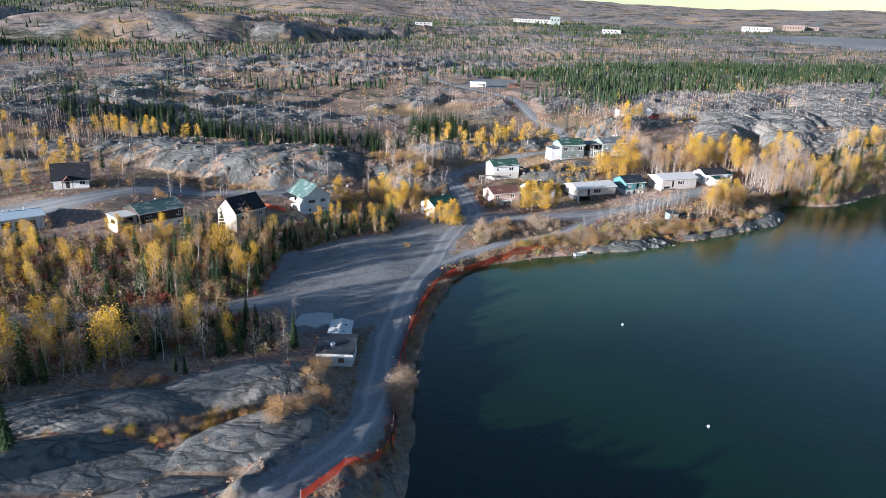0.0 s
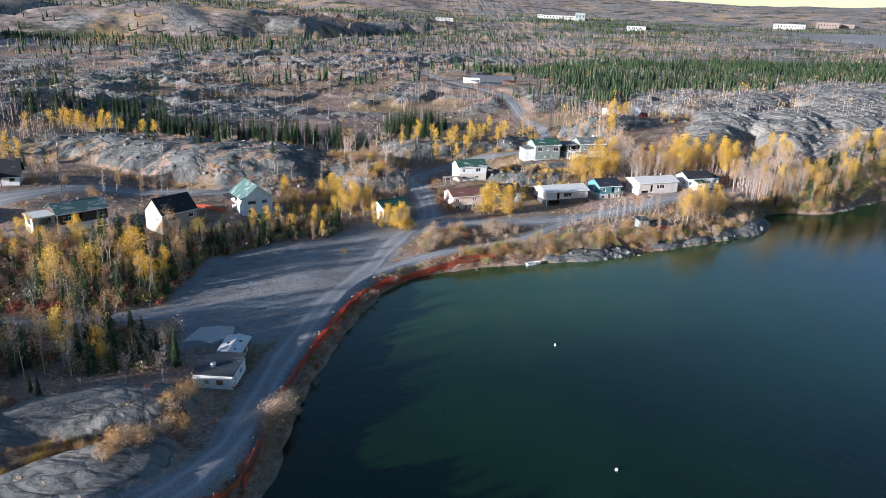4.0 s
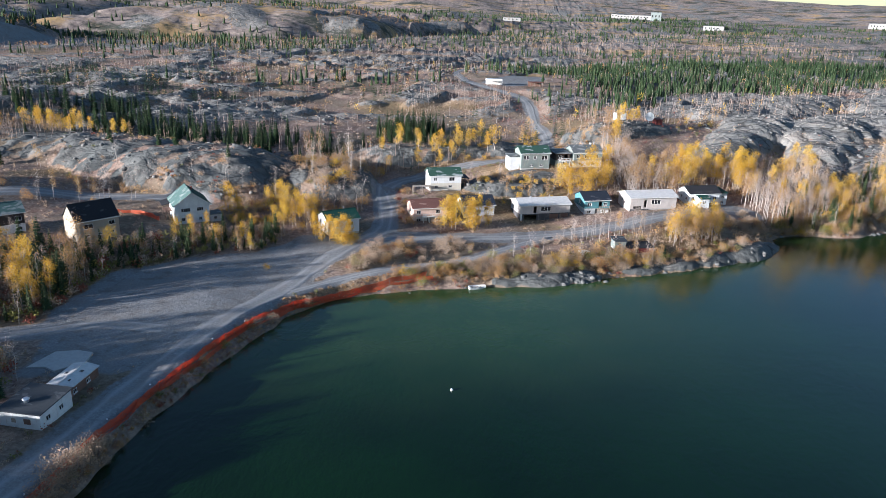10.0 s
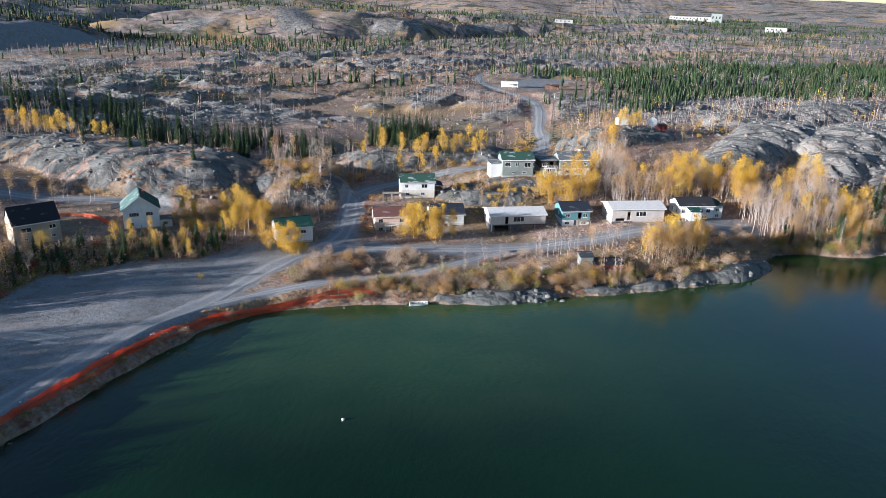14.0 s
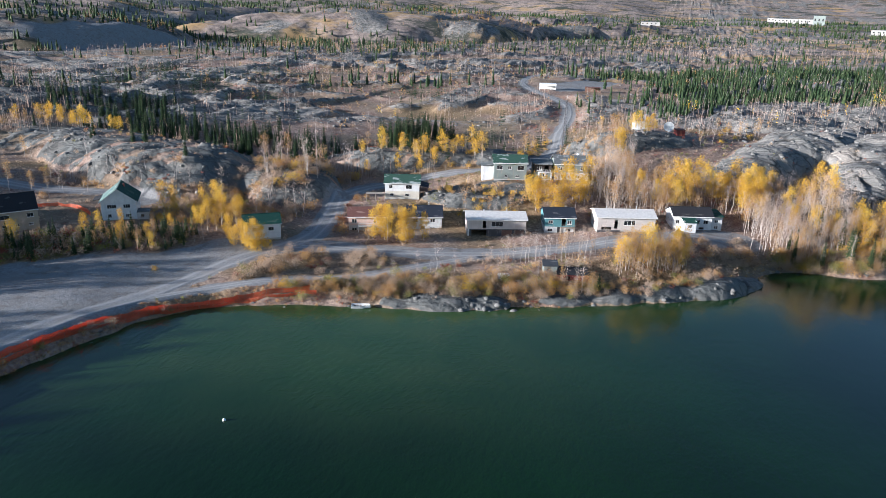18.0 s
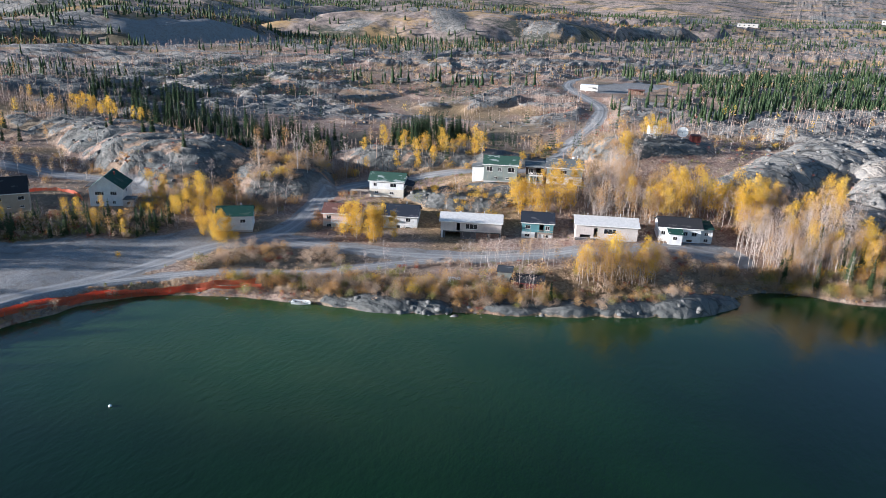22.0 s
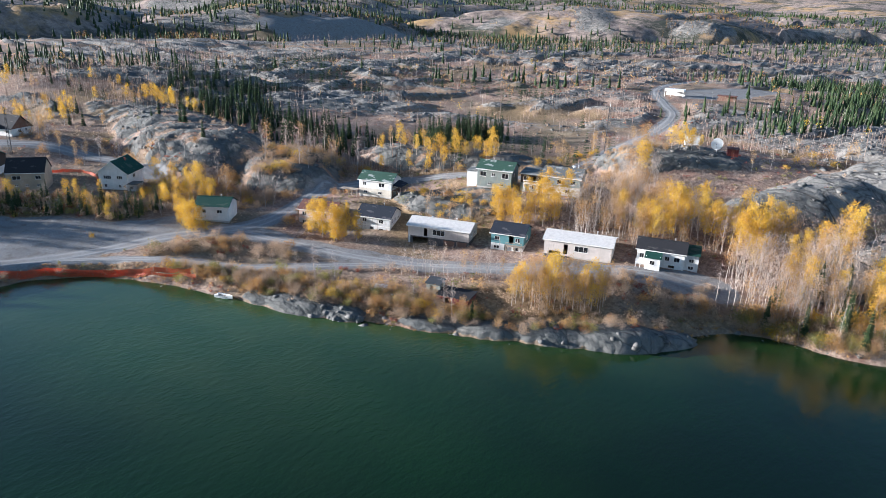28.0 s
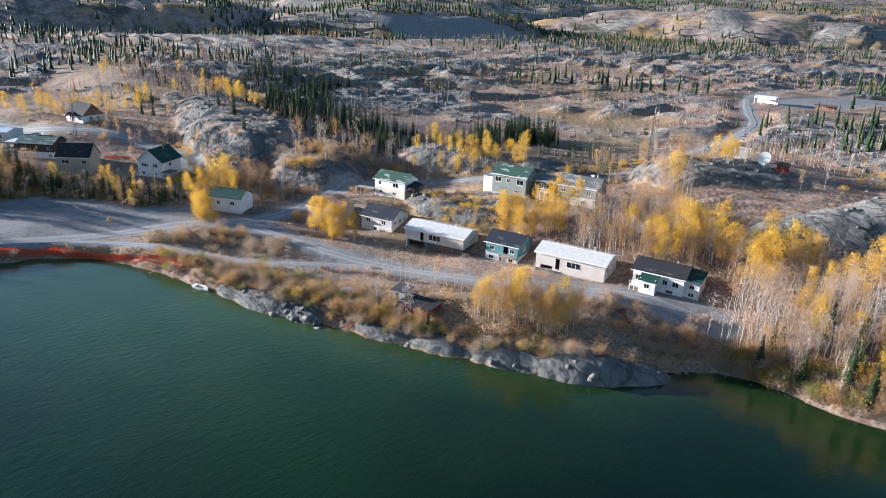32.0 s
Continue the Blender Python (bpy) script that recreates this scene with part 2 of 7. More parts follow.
    h = np.where(d < 6, bed * (1 - bank) + np.maximum(h, 0.25) * bank, h)
    if full:
        return h, rock, g, d
    return h


def height(x, y):
    return float(ground(np.array([x]), np.array([y]))[0])


# ---- materials ----
class Mat:
    """A small builder for procedural materials."""

    def __init__(self, name, rough=0.85, metal=0.0, spec=0.3):
        self.m = bpy.data.materials.new(name)
        self.m.use_nodes = True
        self.t = self.m.node_tree
        self.b = self.t.nodes["Principled BSDF"]
        self.b.inputs["Roughness"].default_value = rough
        self.b.inputs["Metallic"].default_value = metal
        self.b.inputs["Specular IOR Level"].default_value = spec
        self.pos = self.t.nodes.new("ShaderNodeTexCoord").outputs["Object"]

    def put(self, socket, value):
        if isinstance(value, (int, float)):
            socket.default_value = value
        elif isinstance(value, tuple):
            socket.default_value = (*value, 1.0) if len(value) == 3 and socket.type == "RGBA" else value
        else:
            self.t.links.new(value, socket)

    def stretch(self, scale, turn=0.0):
        n = self.t.nodes.new("ShaderNodeMapping")
        n.inputs["Scale"].default_value = scale
        n.inputs["Rotation"].default_value = (0, 0, radians(turn))
        self.t.links.new(self.pos, n.inputs["Vector"])
        return n.outputs[0]

    def noise(self, scale, detail=4.0, rough=0.55, vec=None):
        n = self.t.nodes.new("ShaderNodeTexNoise")
        n.inputs["Scale"].default_value, n.inputs["Detail"].default_value, n.inputs["Roughness"].default_value = scale, detail, rough
        self.t.links.new(vec if vec is not None else self.pos, n.inputs["Vector"])
        return n.outputs["Fac"]

    def cracks(self, scale, vec=None):
        n = self.t.nodes.new("ShaderNodeTexVoronoi")
        n.feature = "DISTANCE_TO_EDGE"
        n.inputs["Scale"].default_value = scale
        self.t.links.new(vec if vec is not None else self.pos, n.inputs["Vector"])
        return n.outputs["Distance"]

    def ramp(self, fac, *stops):
        n = self.t.nodes.new("ShaderNodeValToRGB")
        e = n.color_ramp.elements
        while len(e) < len(stops):
            e.new(0.5)
        for k, (p, c) in zip(e, stops):
            k.position, k.color = p, (*c, 1) if isinstance(c, tuple) else (c, c, c, 1)
        self.put(n.inputs[0], fac)
        return n.outputs[0]

    def mix(self, fac, a, b, mode="MIX"):
        n = self.t.nodes.new("ShaderNodeMix")
        n.data_type, n.blend_type = "RGBA", mode
        self.put(n.inputs[0], fac)
        self.put(n.inputs[6], a)
        self.put(n.inputs[7], b)
        return n.outputs[2]

    def math(self, op, a, b=0.0):
        n = self.t.nodes.new("ShaderNodeMath")
        n.operation = op
        self.put(n.inputs[0], a)
        self.put(n.inputs[1], b)
        return n.outputs[0]

    def attr(self, name):
        n = self.t.nodes.new("ShaderNodeAttribute")
        n.attribute_name = name
        return n.outputs["Fac"]

    def each(self):
        return self.t.nodes.new("ShaderNodeObjectInfo").outputs["Random"]

    def island(self):
        return self.t.nodes.new("ShaderNodeNewGeometry").outputs["Random Per Island"]

    def bump(self, fac, strength=0.5, distance=0.1, under=None):
        n = self.t.nodes.new("ShaderNodeBump")
        n.inputs["Strength"].default_value, n.inputs["Distance"].default_value = strength, distance
        self.t.links.new(fac, n.inputs["Height"])
        if under is not None:
            self.t.links.new(under, n.inputs["Normal"])
        return n.outputs[0]

    def done(self, color, normal=None, rough=None):
        self.put(self.b.inputs["Base Color"], color)
        if normal is not None:
            self.t.links.new(normal, self.b.inputs["Normal"])
        if rough is not None:
            self.put(self.b.inputs["Roughness"], rough)
        return self.m


def rock_nodes(m):
    """Granite: grey to buff, lichens in stains, joints."""
    broad = m.noise(0.09, 4, 0.6)
    fine = m.noise(1.6, 6, 0.65)
    long = m.stretch((0.55, 1.0, 0.8), 40)
    bend = m.t.nodes.new("ShaderNodeTexNoise")
    bend.inputs["Scale"].default_value, bend.inputs["Detail"].default_value = 0.12, 4.0
    m.t.links.new(long, bend.inputs["Vector"])
    shift = m.t.nodes.new("ShaderNodeVectorMath")
    shift.operation = "MULTIPLY_ADD"
    m.t.links.new(bend.outputs["Color"], shift.inputs[0])
    shift.inputs[1].default_value = (9.0, 9.0, 9.0)
    m.t.links.new(long, shift.inputs[2])
    warp = shift.outputs[0]
    joint = m.cracks(0.085, warp)
    joint2 = m.cracks(0.3, warp)
    c = m.ramp(broad, (0.3, (0.12, 0.12, 0.115)), (0.5, (0.215, 0.202, 0.182)), (0.72, (0.345, 0.298, 0.25)))
    c = m.mix(m.ramp(fine, (0.42, 0.0), (0.62, 0.55)), c, (0.13, 0.13, 0.125))
    lich = m.noise(0.45, 5, 0.7)
    c = m.mix(m.ramp(lich, (0.56, 0.0), (0.72, 0.6)), c, (0.17, 0.18, 0.15))
    crack = m.math("MAXIMUM", m.ramp(joint, (0.0, 1.0), (0.045, 0.0)), m.math("MULTIPLY", m.ramp(joint2, (0.0, 1.0), (0.075, 0.0)), 0.75))
    crack = m.math("MULTIPLY", crack, m.ramp(m.noise(0.3, 3), (0.3, 0.0), (0.5, 1.0)))
    c = m.mix(m.math("MULTIPLY", crack, 0.9), c, (0.032, 0.028, 0.024))
    blocks = m.t.nodes.new("ShaderNodeTexVoronoi")
    blocks.inputs["Scale"].default_value = 0.55
    m.t.links.new(warp, blocks.inputs["Vector"])
    chips = m.math("MULTIPLY", m.ramp(blocks.outputs["Color"], (0.0, 0.0), (1.0, 1.0)), m.ramp(m.noise(0.11, 3), (0.4, 0.15), (0.6, 1.0)))
    relief = m.math("ADD", m.math("MULTIPLY", m.ramp(joint, (0.0, 0.0), (0.18, 1.0)), 1.0), m.math("MULTIPLY", fine, 0.5))
    relief = m.math("ADD", relief, m.math("MULTIPLY", m.ramp(joint2, (0.0, 0.0), (0.2, 1.0)), 0.45))
    relief = m.math("ADD", relief, m.math("MULTIPLY", chips, 0.6))
    return c, relief


def make_ground():
    m = Mat("ground_cover", 0.95, 0, 0.15)
    rock, gravel, grass = m.attr("rock"), m.attr("gravel"), m.attr("grass")
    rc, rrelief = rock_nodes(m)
    # dark blotchy tone that puts the western rock's shade into its colour
    rc = m.mix(m.math("MULTIPLY", m.attr("rock_shade"), m.ramp(m.noise(0.25, 5, 0.65), (0.3, 0.35), (0.6, 0.8))), rc, (0.075, 0.08, 0.078))
    b1, b2, b3 = m.noise(0.22, 5, 0.6), m.noise(1.3, 6, 0.7), m.noise(0.035, 3, 0.5)
    brush = m.ramp(b2, (0.3, (0.085, 0.062, 0.052)), (0.5, (0.25, 0.182, 0.142)), (0.68, (0.42, 0.315, 0.24)))
    brush = m.mix(m.ramp(b1, (0.45, 0.0), (0.66, 0.5)), brush, (0.15, 0.065, 0.045))
    brush = m.mix(m.ramp(b3, (0.45, 0.0), (0.65, 0.55)), brush, (0.11, 0.10, 0.055))
    straw = m.ramp(b2, (0.3, (0.09, 0.062, 0.032)), (0.52, (0.22, 0.15, 0.075)), (0.7, (0.36, 0.26, 0.13)))
    brush = m.mix(grass, brush, straw)
    # far off, trees and brush run together into one patchy cover
    f1, f2, f3 = m.noise(0.016, 6, 0.72, m.stretch((0.6, 1.0, 1.0))), m.noise(0.011, 6, 0.7, m.stretch((0.5, 1.0, 1.0), 15)), m.noise(0.09, 6, 0.75)
    cover = m.ramp(f3, (0.35, (0.10, 0.082, 0.075)), (0.5, (0.22, 0.175, 0.15)), (0.65, (0.36, 0.285, 0.23)))
    cover = m.mix(m.ramp(f2, (0.52, 0.0), (0.62, 0.8)), cover, (0.36, 0.23, 0.09))
    cover = m.mix(m.ramp(f1, (0.50, 0.0), (0.58, 0.85)), cover, (0.022, 0.034, 0.024))
    brush = m.mix(m.attr("far_cover"), brush, cover)
    lay = m.stretch((0.12, 1.0, 1.0), 70)
    g1, g2 = m.noise(2.5, 6, 0.7), m.noise(0.14, 4, 0.6)
    gc = m.ramp(g1, (0.3, (0.14, 0.14, 0.14)), (0.55, (0.225, 0.222, 0.218)), (0.75, (0.33, 0.325, 0.315)))
    gc = m.mix(m.ramp(g2, (0.44, 0.0), (0.66, 0.6)), gc, (0.18, 0.16, 0.14))
    gc = m.mix(m.ramp(m.noise(0.35, 6, 0.7), (0.52, 0.0), (0.62, 0.6)), gc, (0.12, 0.105, 0.09))
    gc = m.mix(m.ramp(m.noise(0.9, 3, 0.6, lay), (0.5, 0.0), (0.7, 0.4)), gc, (0.21, 0.20, 0.19))
    edge = m.math("ADD", rock, m.math("MULTIPLY", m.math("SUBTRACT", m.noise(0.5, 6, 0.65), 0.5), 1.1))
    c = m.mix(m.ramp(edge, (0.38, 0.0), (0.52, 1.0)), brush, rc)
    gedge = m.math("ADD", gravel, m.math("MULTIPLY", m.math("SUBTRACT", m.noise(0.8, 5, 0.65), 0.5), 0.8))
    gm = m.ramp(gedge, (0.35, 0.0), (0.7, 1.0))
    c = m.mix(gm, c, gc)
    n = m.bump(m.math("MULTIPLY", rrelief, m.math("MULTIPLY", rock, m.math("SUBTRACT", 1.0, gravel))), 0.75, 0.55)
    n = m.bump(b2, 0.5, 0.35, n)
    return m.done(c, n)


def make_water():
    m = Mat("lake_water", 0.06, 0, 0.48)
    m.b.inputs["IOR"].default_value = 1.33
    shallow_sheen = m.attr("shallow_sheen")
    murk = m.noise(0.02, 4, 0.55, m.stretch((1.0, 1.0, 1.0)))
    deep = m.ramp(murk, (0.35, (0.0008, 0.0060, 0.0010)), (0.65, (0.0030, 0.0165, 0.0030)))
    # paler over shallows, and where the bay's sky reflection is painted in
    c = m.mix(shallow_sheen, deep, m.ramp(m.noise(0.07, 4), (0.3, (0.026, 0.060, 0.020)), (0.7, (0.046, 0.078, 0.028))))
    gust = m.ramp(m.noise(0.012, 3, 0.5, m.stretch((1.0, 0.5, 1.0), 20)), (0.38, 0.5), (0.62, 1.0))
    wave = m.noise(0.9, 3, 0.6, m.stretch((1.0, 0.45, 1.0), 25))
    wave2 = m.noise(3.2, 2, 0.5, m.stretch((1.0, 0.5, 1.0), 35))
    w = m.math("ADD", wave, m.math("MULTIPLY", wave2, 0.35))
    n = m.bump(m.math("MULTIPLY", w, gust), 0.4, 0.22)
    return m.done(c, n, m.ramp(gust, (0.25, 0.05), (1.0, 0.16)))


def make_road():
    m = Mat("packed_gravel", 0.92, 0, 0.2)
    g1, g2 = m.noise(2.2, 6, 0.7), m.noise(0.2, 4, 0.6)
    c = m.ramp(g1, (0.3, (0.145, 0.144, 0.143)), (0.55, (0.23, 0.227, 0.222)), (0.75, (0.33, 0.325, 0.315)))
    track = m.attr("track")
    c = m.mix(m.math("MULTIPLY", track, m.ramp(g2, (0.3, 0.25), (0.6, 0.95))), c, (0.33, 0.325, 0.315))
    c = m.mix(m.ramp(g2, (0.5, 0.0), (0.7, 0.6)), c, (0.22, 0.19, 0.165))
    return m.done(c, m.bump(g1, 0.4, 0.08))


def make_paint(name, color, rough=0.7, wear=0.25, boards=True, worn=(0.30, 0.26, 0.21), metal=0.0):
    m = Mat(name, rough, metal, 0.3)
    dark = tuple(v * 0.72 for v in color)
    c = m.mix(m.ramp(m.noise(0.6, 5, 0.65), (0.35, 0.0), (0.7, 0.8)), color, dark)
    streak = m.noise(1.4, 5, 0.65, m.stretch((1.0, 1.0, 0.18)))
    c = m.mix(m.ramp(streak, (0.66 - 0.25 * wear, 0.0), (0.74 - 0.1 * wear, min(1.0, wear * 2.2))), c, worn)
    n = m.bump(m.noise(9, 3), 0.15, 0.02)
    if boards:
        w = m.t.nodes.new("ShaderNodeTexWave")
        w.wave_type, w.bands_direction, w.wave_profile = "BANDS", "Z", "SAW"
        w.inputs["Scale"].default_value = 1.6
        m.t.links.new(m.pos, w.inputs["Vector"])
        n = m.bump(w.outputs["Fac"], 0.5, 0.05, n)
    return m.done(c, n)


def make_shingle(name, color, patch, amount=0.4, rough=0.85):
    m = Mat(name, rough, 0, 0.25)
    dark = tuple(v * 0.6 for v in color)
    c = m.mix(m.noise(3.0, 5, 0.7), dark, color)
    p = m.noise(0.55, 5, 0.6, m.stretch((0.5, 1.0, 1.0)))
    c = m.mix(m.ramp(p, (0.66 - 0.3 * amount, 0.0), (0.69 - 0.28 * amount, 1.0)), c, patch)
    w = m.t.nodes.new("ShaderNodeTexBrick")
    w.inputs["Scale"].default_value = 1.0
    w.inputs["Brick Width"].default_value, w.inputs["Row Height"].default_value, w.inputs["Mortar Size"].default_value = 0.9, 0.28, 0.03
    m.t.links.new(m.pos, w.inputs["Vector"])
    return m.done(c, m.bump(w.outputs["Fac"], 0.3, -0.03))


def make_leaf(name, stops, rough=0.6):
    m = Mat(name, rough, 0, 0.2)
    pick = m.math("ADD", m.math("MULTIPLY", m.island(), 0.6), m.math("MULTIPLY", m.each(), 0.4))
    c = m.ramp(pick, *stops)
    m.b.inputs["Subsurface Weight"].default_value = 0.0
    thin = m.t.nodes.new("ShaderNodeBsdfTranslucent")
    m.put(thin.inputs["Color"], c)
    both = m.t.nodes.new("ShaderNodeMixShader")
    both.inputs[0].default_value = 0.35
    m.done(c)
    m.t.links.new(m.b.outputs[0], both.inputs[1])
    m.t.links.new(thin.outputs[0], both.inputs[2])
    m.t.links.new(both.outputs[0], m.t.nodes["Material Output"].inputs[0])
    return m.m


def make_bark(name, a, b, scale=4.0):
    m = Mat(name, 0.85, 0, 0.2)
    c = m.mix(m.ramp(m.noise(scale, 4, 0.6, m.stretch((1, 1, 0.5))), (0.45, 0.0), (0.62, 1.0)), a, b)
    c = m.mix(m.math("MULTIPLY", m.each(), 0.5), c, tuple(v * 0.6 for v in a))
    return m.done(c)


def make_plain(name, color, rough=0.6, metal=0.0, grime=0.3):
    m = Mat(name, rough, metal, 0.4)
    c = m.mix(m.ramp(m.noise(1.5, 5, 0.65), (0.42, 0.0), (0.75, grime)), color, tuple(v * 0.4 + 0.02 for v in color))
    return m.done(c, m.bump(m.noise(6, 3), 0.1, 0.02))


def make_glass():
    m = Mat("window_glass", 0.08, 0, 0.5)
    return m.done(m.ramp(m.noise(0.7, 3), (0.4, (0.012, 0.014, 0.017)), (0.65, (0.04, 0.042, 0.045))))


def make_stone():
    m = Mat("granite", 0.9, 0, 0.2)
    c, relief = rock_nodes(m)
    # darker and bluer than the ground's granite: tree shade put into the colour
    c = m.mix(0.35, c, (0.07, 0.075, 0.08))
    return m.done(c, m.bump(relief, 0.7, 0.3))


MAT = {
    "ground": make_ground(), "water": make_water(), "road": make_road(), "stone": make_stone(), "glass": make_glass(),
    "white": make_paint("white_siding", (0.74, 0.73, 0.71), wear=0.22, worn=(0.42, 0.36, 0.30)),
    "white_worn": make_paint("worn_white_siding", (0.60, 0.60, 0.59), wear=0.5, worn=(0.36, 0.33, 0.30)),
    "cream": make_paint("cream_siding", (0.66, 0.60, 0.50), wear=0.2),
    "tan": make_paint("tan_siding", (0.41, 0.34, 0.26), wear=0.15),
    "pink": make_paint("pink_siding", (0.66, 0.47, 0.38), wear=0.3),
    "blush": make_paint("blush_siding", (0.56, 0.50, 0.455), wear=0.25),
    "teal": make_paint("teal_siding", (0.10, 0.23, 0.25), wear=0.3),
    "grey": make_paint("grey_green_siding", (0.22, 0.25, 0.23), wear=0.35),
    "dark_wood": make_paint("dark_stained_boards", (0.055, 0.042, 0.036), wear=0.3, worn=(0.14, 0.10, 0.08)),
    "brown_wood": make_paint("brown_boards", (0.19, 0.11, 0.08), wear=0.4),
    "red": make_paint("red_boards", (0.17, 0.04, 0.035), wear=0.3, worn=(0.25, 0.12, 0.09)),
    "skirt": make_paint("charcoal_skirting", (0.075, 0.072, 0.075), wear=0.4, worn=(0.22, 0.2, 0.19)),
    "concrete": make_plain("concrete", (0.42, 0.40, 0.37), 0.9),
    "roof_white": make_plain("pale_metal_roof", (0.58, 0.555, 0.52), 0.5, 0.0, 0.45),
    "roof_silver": make_plain("silver_metal_roof", (0.55, 0.62, 0.64), 0.4, 0.2, 0.4),
    "roof_black": make_shingle("black_shingles", (0.028, 0.028, 0.032), (0.07, 0.067, 0.064), 0.22),
    "roof_navy": make_shingle("navy_shingles", (0.022, 0.028, 0.042), (0.07, 0.07, 0.08), 0.25),
    "roof_green": make_shingle("green_shingles", (0.04, 0.09, 0.065), (0.26, 0.29, 0.27), 0.3),
    "roof_dgreen": make_shingle("dark_green_shingles", (0.012, 0.06, 0.045), (0.05, 0.08, 0.06), 0.3),
    "roof_teal": make_shingle("faded_teal_shingles", (0.085, 0.145, 0.13), (0.22, 0.24, 0.225), 0.4),
    "roof_brown": make_shingle("brown_shingles", (0.16, 0.075, 0.06), (0.24, 0.15, 0.12), 0.3),
    "roof_slate": make_shingle("slate_felt", (0.055, 0.062, 0.07), (0.10, 0.105, 0.11), 0.25),
    "roof_grey": make_shingle("grey_shingles", (0.13, 0.14, 0.14), (0.26, 0.26, 0.25), 0.35),
    "trim": make_plain("pale_trim", (0.72, 0.70, 0.66), 0.6),
    "dark": make_plain("dark_trim", (0.04, 0.04, 0.042), 0.6),
    "metal": make_plain("galvanised_metal", (0.55, 0.56, 0.57), 0.35, 0.7),
    "wood": make_plain("weathered_wood", (0.33, 0.27, 0.21), 0.85),
    "orange": make_plain("orange_netting", (0.68, 0.14, 0.055), 0.6, 0, 0.3),
    "lamp_white": make_plain("white_enamel", (0.82, 0.82, 0.80), 0.4, 0, 0.2),
    "rust": make_plain("rusted_steel", (0.28, 0.08, 0.05), 0.7, 0.1, 0.5),
    "car": make_plain("dark_car_paint", (0.02, 0.022, 0.03), 0.25, 0.0, 0.2),
    "rubber": make_plain("rubber", (0.02, 0.02, 0.02), 0.85),
    "interior": make_plain("interior_boards", (0.16, 0.13, 0.11), 0.9),
    "bark_white": make_bark("birch_bark", (0.52, 0.46, 0.41), (0.22, 0.18, 0.16)),
    "bark_grey": make_bark("grey_bark", (0.36, 0.31, 0.27), (0.14, 0.12, 0.10)),
    "bark_dark": make_bark("spruce_bark", (0.13, 0.10, 0.08), (0.06, 0.05, 0.04)),
    "gold": make_leaf("gold_leaves", [(0.0, (0.30, 0.16, 0.02)), (0.35, (0.56, 0.33, 0.03)), (0.7, (0.68, 0.45, 0.05)), (1.0, (0.52, 0.39, 0.07))]),
    "amber": make_leaf("amber_leaves", [(0.0, (0.22, 0.11, 0.045)), (0.4, (0.40, 0.22, 0.075)), (0.75, (0.50, 0.31, 0.11)), (1.0, (0.36, 0.25, 0.13))]),
    "olive": make_leaf("olive_leaves", [(0.0, (0.10, 0.11, 0.03)), (0.5, (0.20, 0.19, 0.05)), (1.0, (0.36, 0.30, 0.07))]),
    "dry": make_leaf("dry_twigs_and_leaves", [(0.0, (0.22, 0.15, 0.10)), (0.4, (0.38, 0.27, 0.18)), (0.75, (0.50, 0.37, 0.25)), (1.0, (0.36, 0.23, 0.15))]),
    "russet": make_leaf("russet_leaves", [(0.0, (0.16, 0.04, 0.03)), (0.5, (0.28, 0.08, 0.05)), (1.0, (0.36, 0.15, 0.08))]),
    "needle": make_leaf("spruce_needles", [(0.0, (0.022, 0.044, 0.020)), (0.5, (0.052, 0.080, 0.032)), (1.0, (0.10, 0.118, 0.048))]),
    "twig": make_leaf("bare_twigs", [(0.0, (0.30, 0.22, 0.17)), (0.5, (0.46, 0.35, 0.28)), (1.0, (0.58, 0.46, 0.38))]),
}


# ---- building helpers ----
def mesh_from(name, verts, faces, material):
    me = bpy.data.meshes.new(name)
    me.from_pydata(verts, [], faces)
    me.materials.append(material)
    me.update()
    return me


def part(name, bm, material, parent, label=""):
    """Links a bmesh (or a finished mesh) as one mesh object under a thing or a part."""
    if isinstance(bm, bpy.types.Mesh):
        me = bm
    else:
        bmesh.ops.recalc_face_normals(bm, faces=bm.faces)
        me = bpy.data.meshes.new(name)
        bm.to_mesh(me)
        bm.free()
        me.materials.append(material)
    ob = new(name, me)
    ob.parent = parent
    return tagged(ob, label)


def thing(name, label, category, m, group="", kind=""):
    ob = new(name)
    ob.empty_display_size = 0.5
    ob.matrix_basis = m
    return tagged(ob, label, category, group, kind)


def box(bm, x0, x1, y0, y1, z0, z1):
    v = [bm.verts.new(p) for p in ((x0, y0, z0), (x1, y0, z0), (x1, y1, z0), (x0, y1, z0), (x0, y0, z1), (x1, y0, z1), (x1, y1, z1), (x0, y1, z1))]
    for f in ((0, 3, 2, 1), (4, 5, 6, 7), (0, 1, 5, 4), (1, 2, 6, 5), (2, 3, 7, 6), (3, 0, 4, 7)):
        bm.faces.new([v[i] for i in f])
    return v


def boxes(*rows):
    bm = bmesh.new()
    for r in rows:
        box(bm, *r)
    return bm


def tube(bm, a, b, r0, r1, n=8):
    """A tapered closed tube from a to b."""
    a, b = Vector(a), Vector(b)
    q = (b - a).to_track_quat("Z", "Y")
    rings = []
    for c, r in ((a, r0), (b, r1)):
        rings.append([bm.verts.new(c + q @ Vector((r * math.cos(2 * math.pi * k / n), r * math.sin(2 * math.pi * k / n), 0))) for k in range(n)])
    for k in range(n):
        bm.faces.new((rings[0][k], rings[0][(k + 1) % n], rings[1][(k + 1) % n], rings[1][k]))
    bm.faces.new(rings[0][::-1])
    bm.faces.new(rings[1])


def tubes(*rows, n=8):
    bm = bmesh.new()
    for r in rows:
        tube(bm, *r, n=n)
    return bm


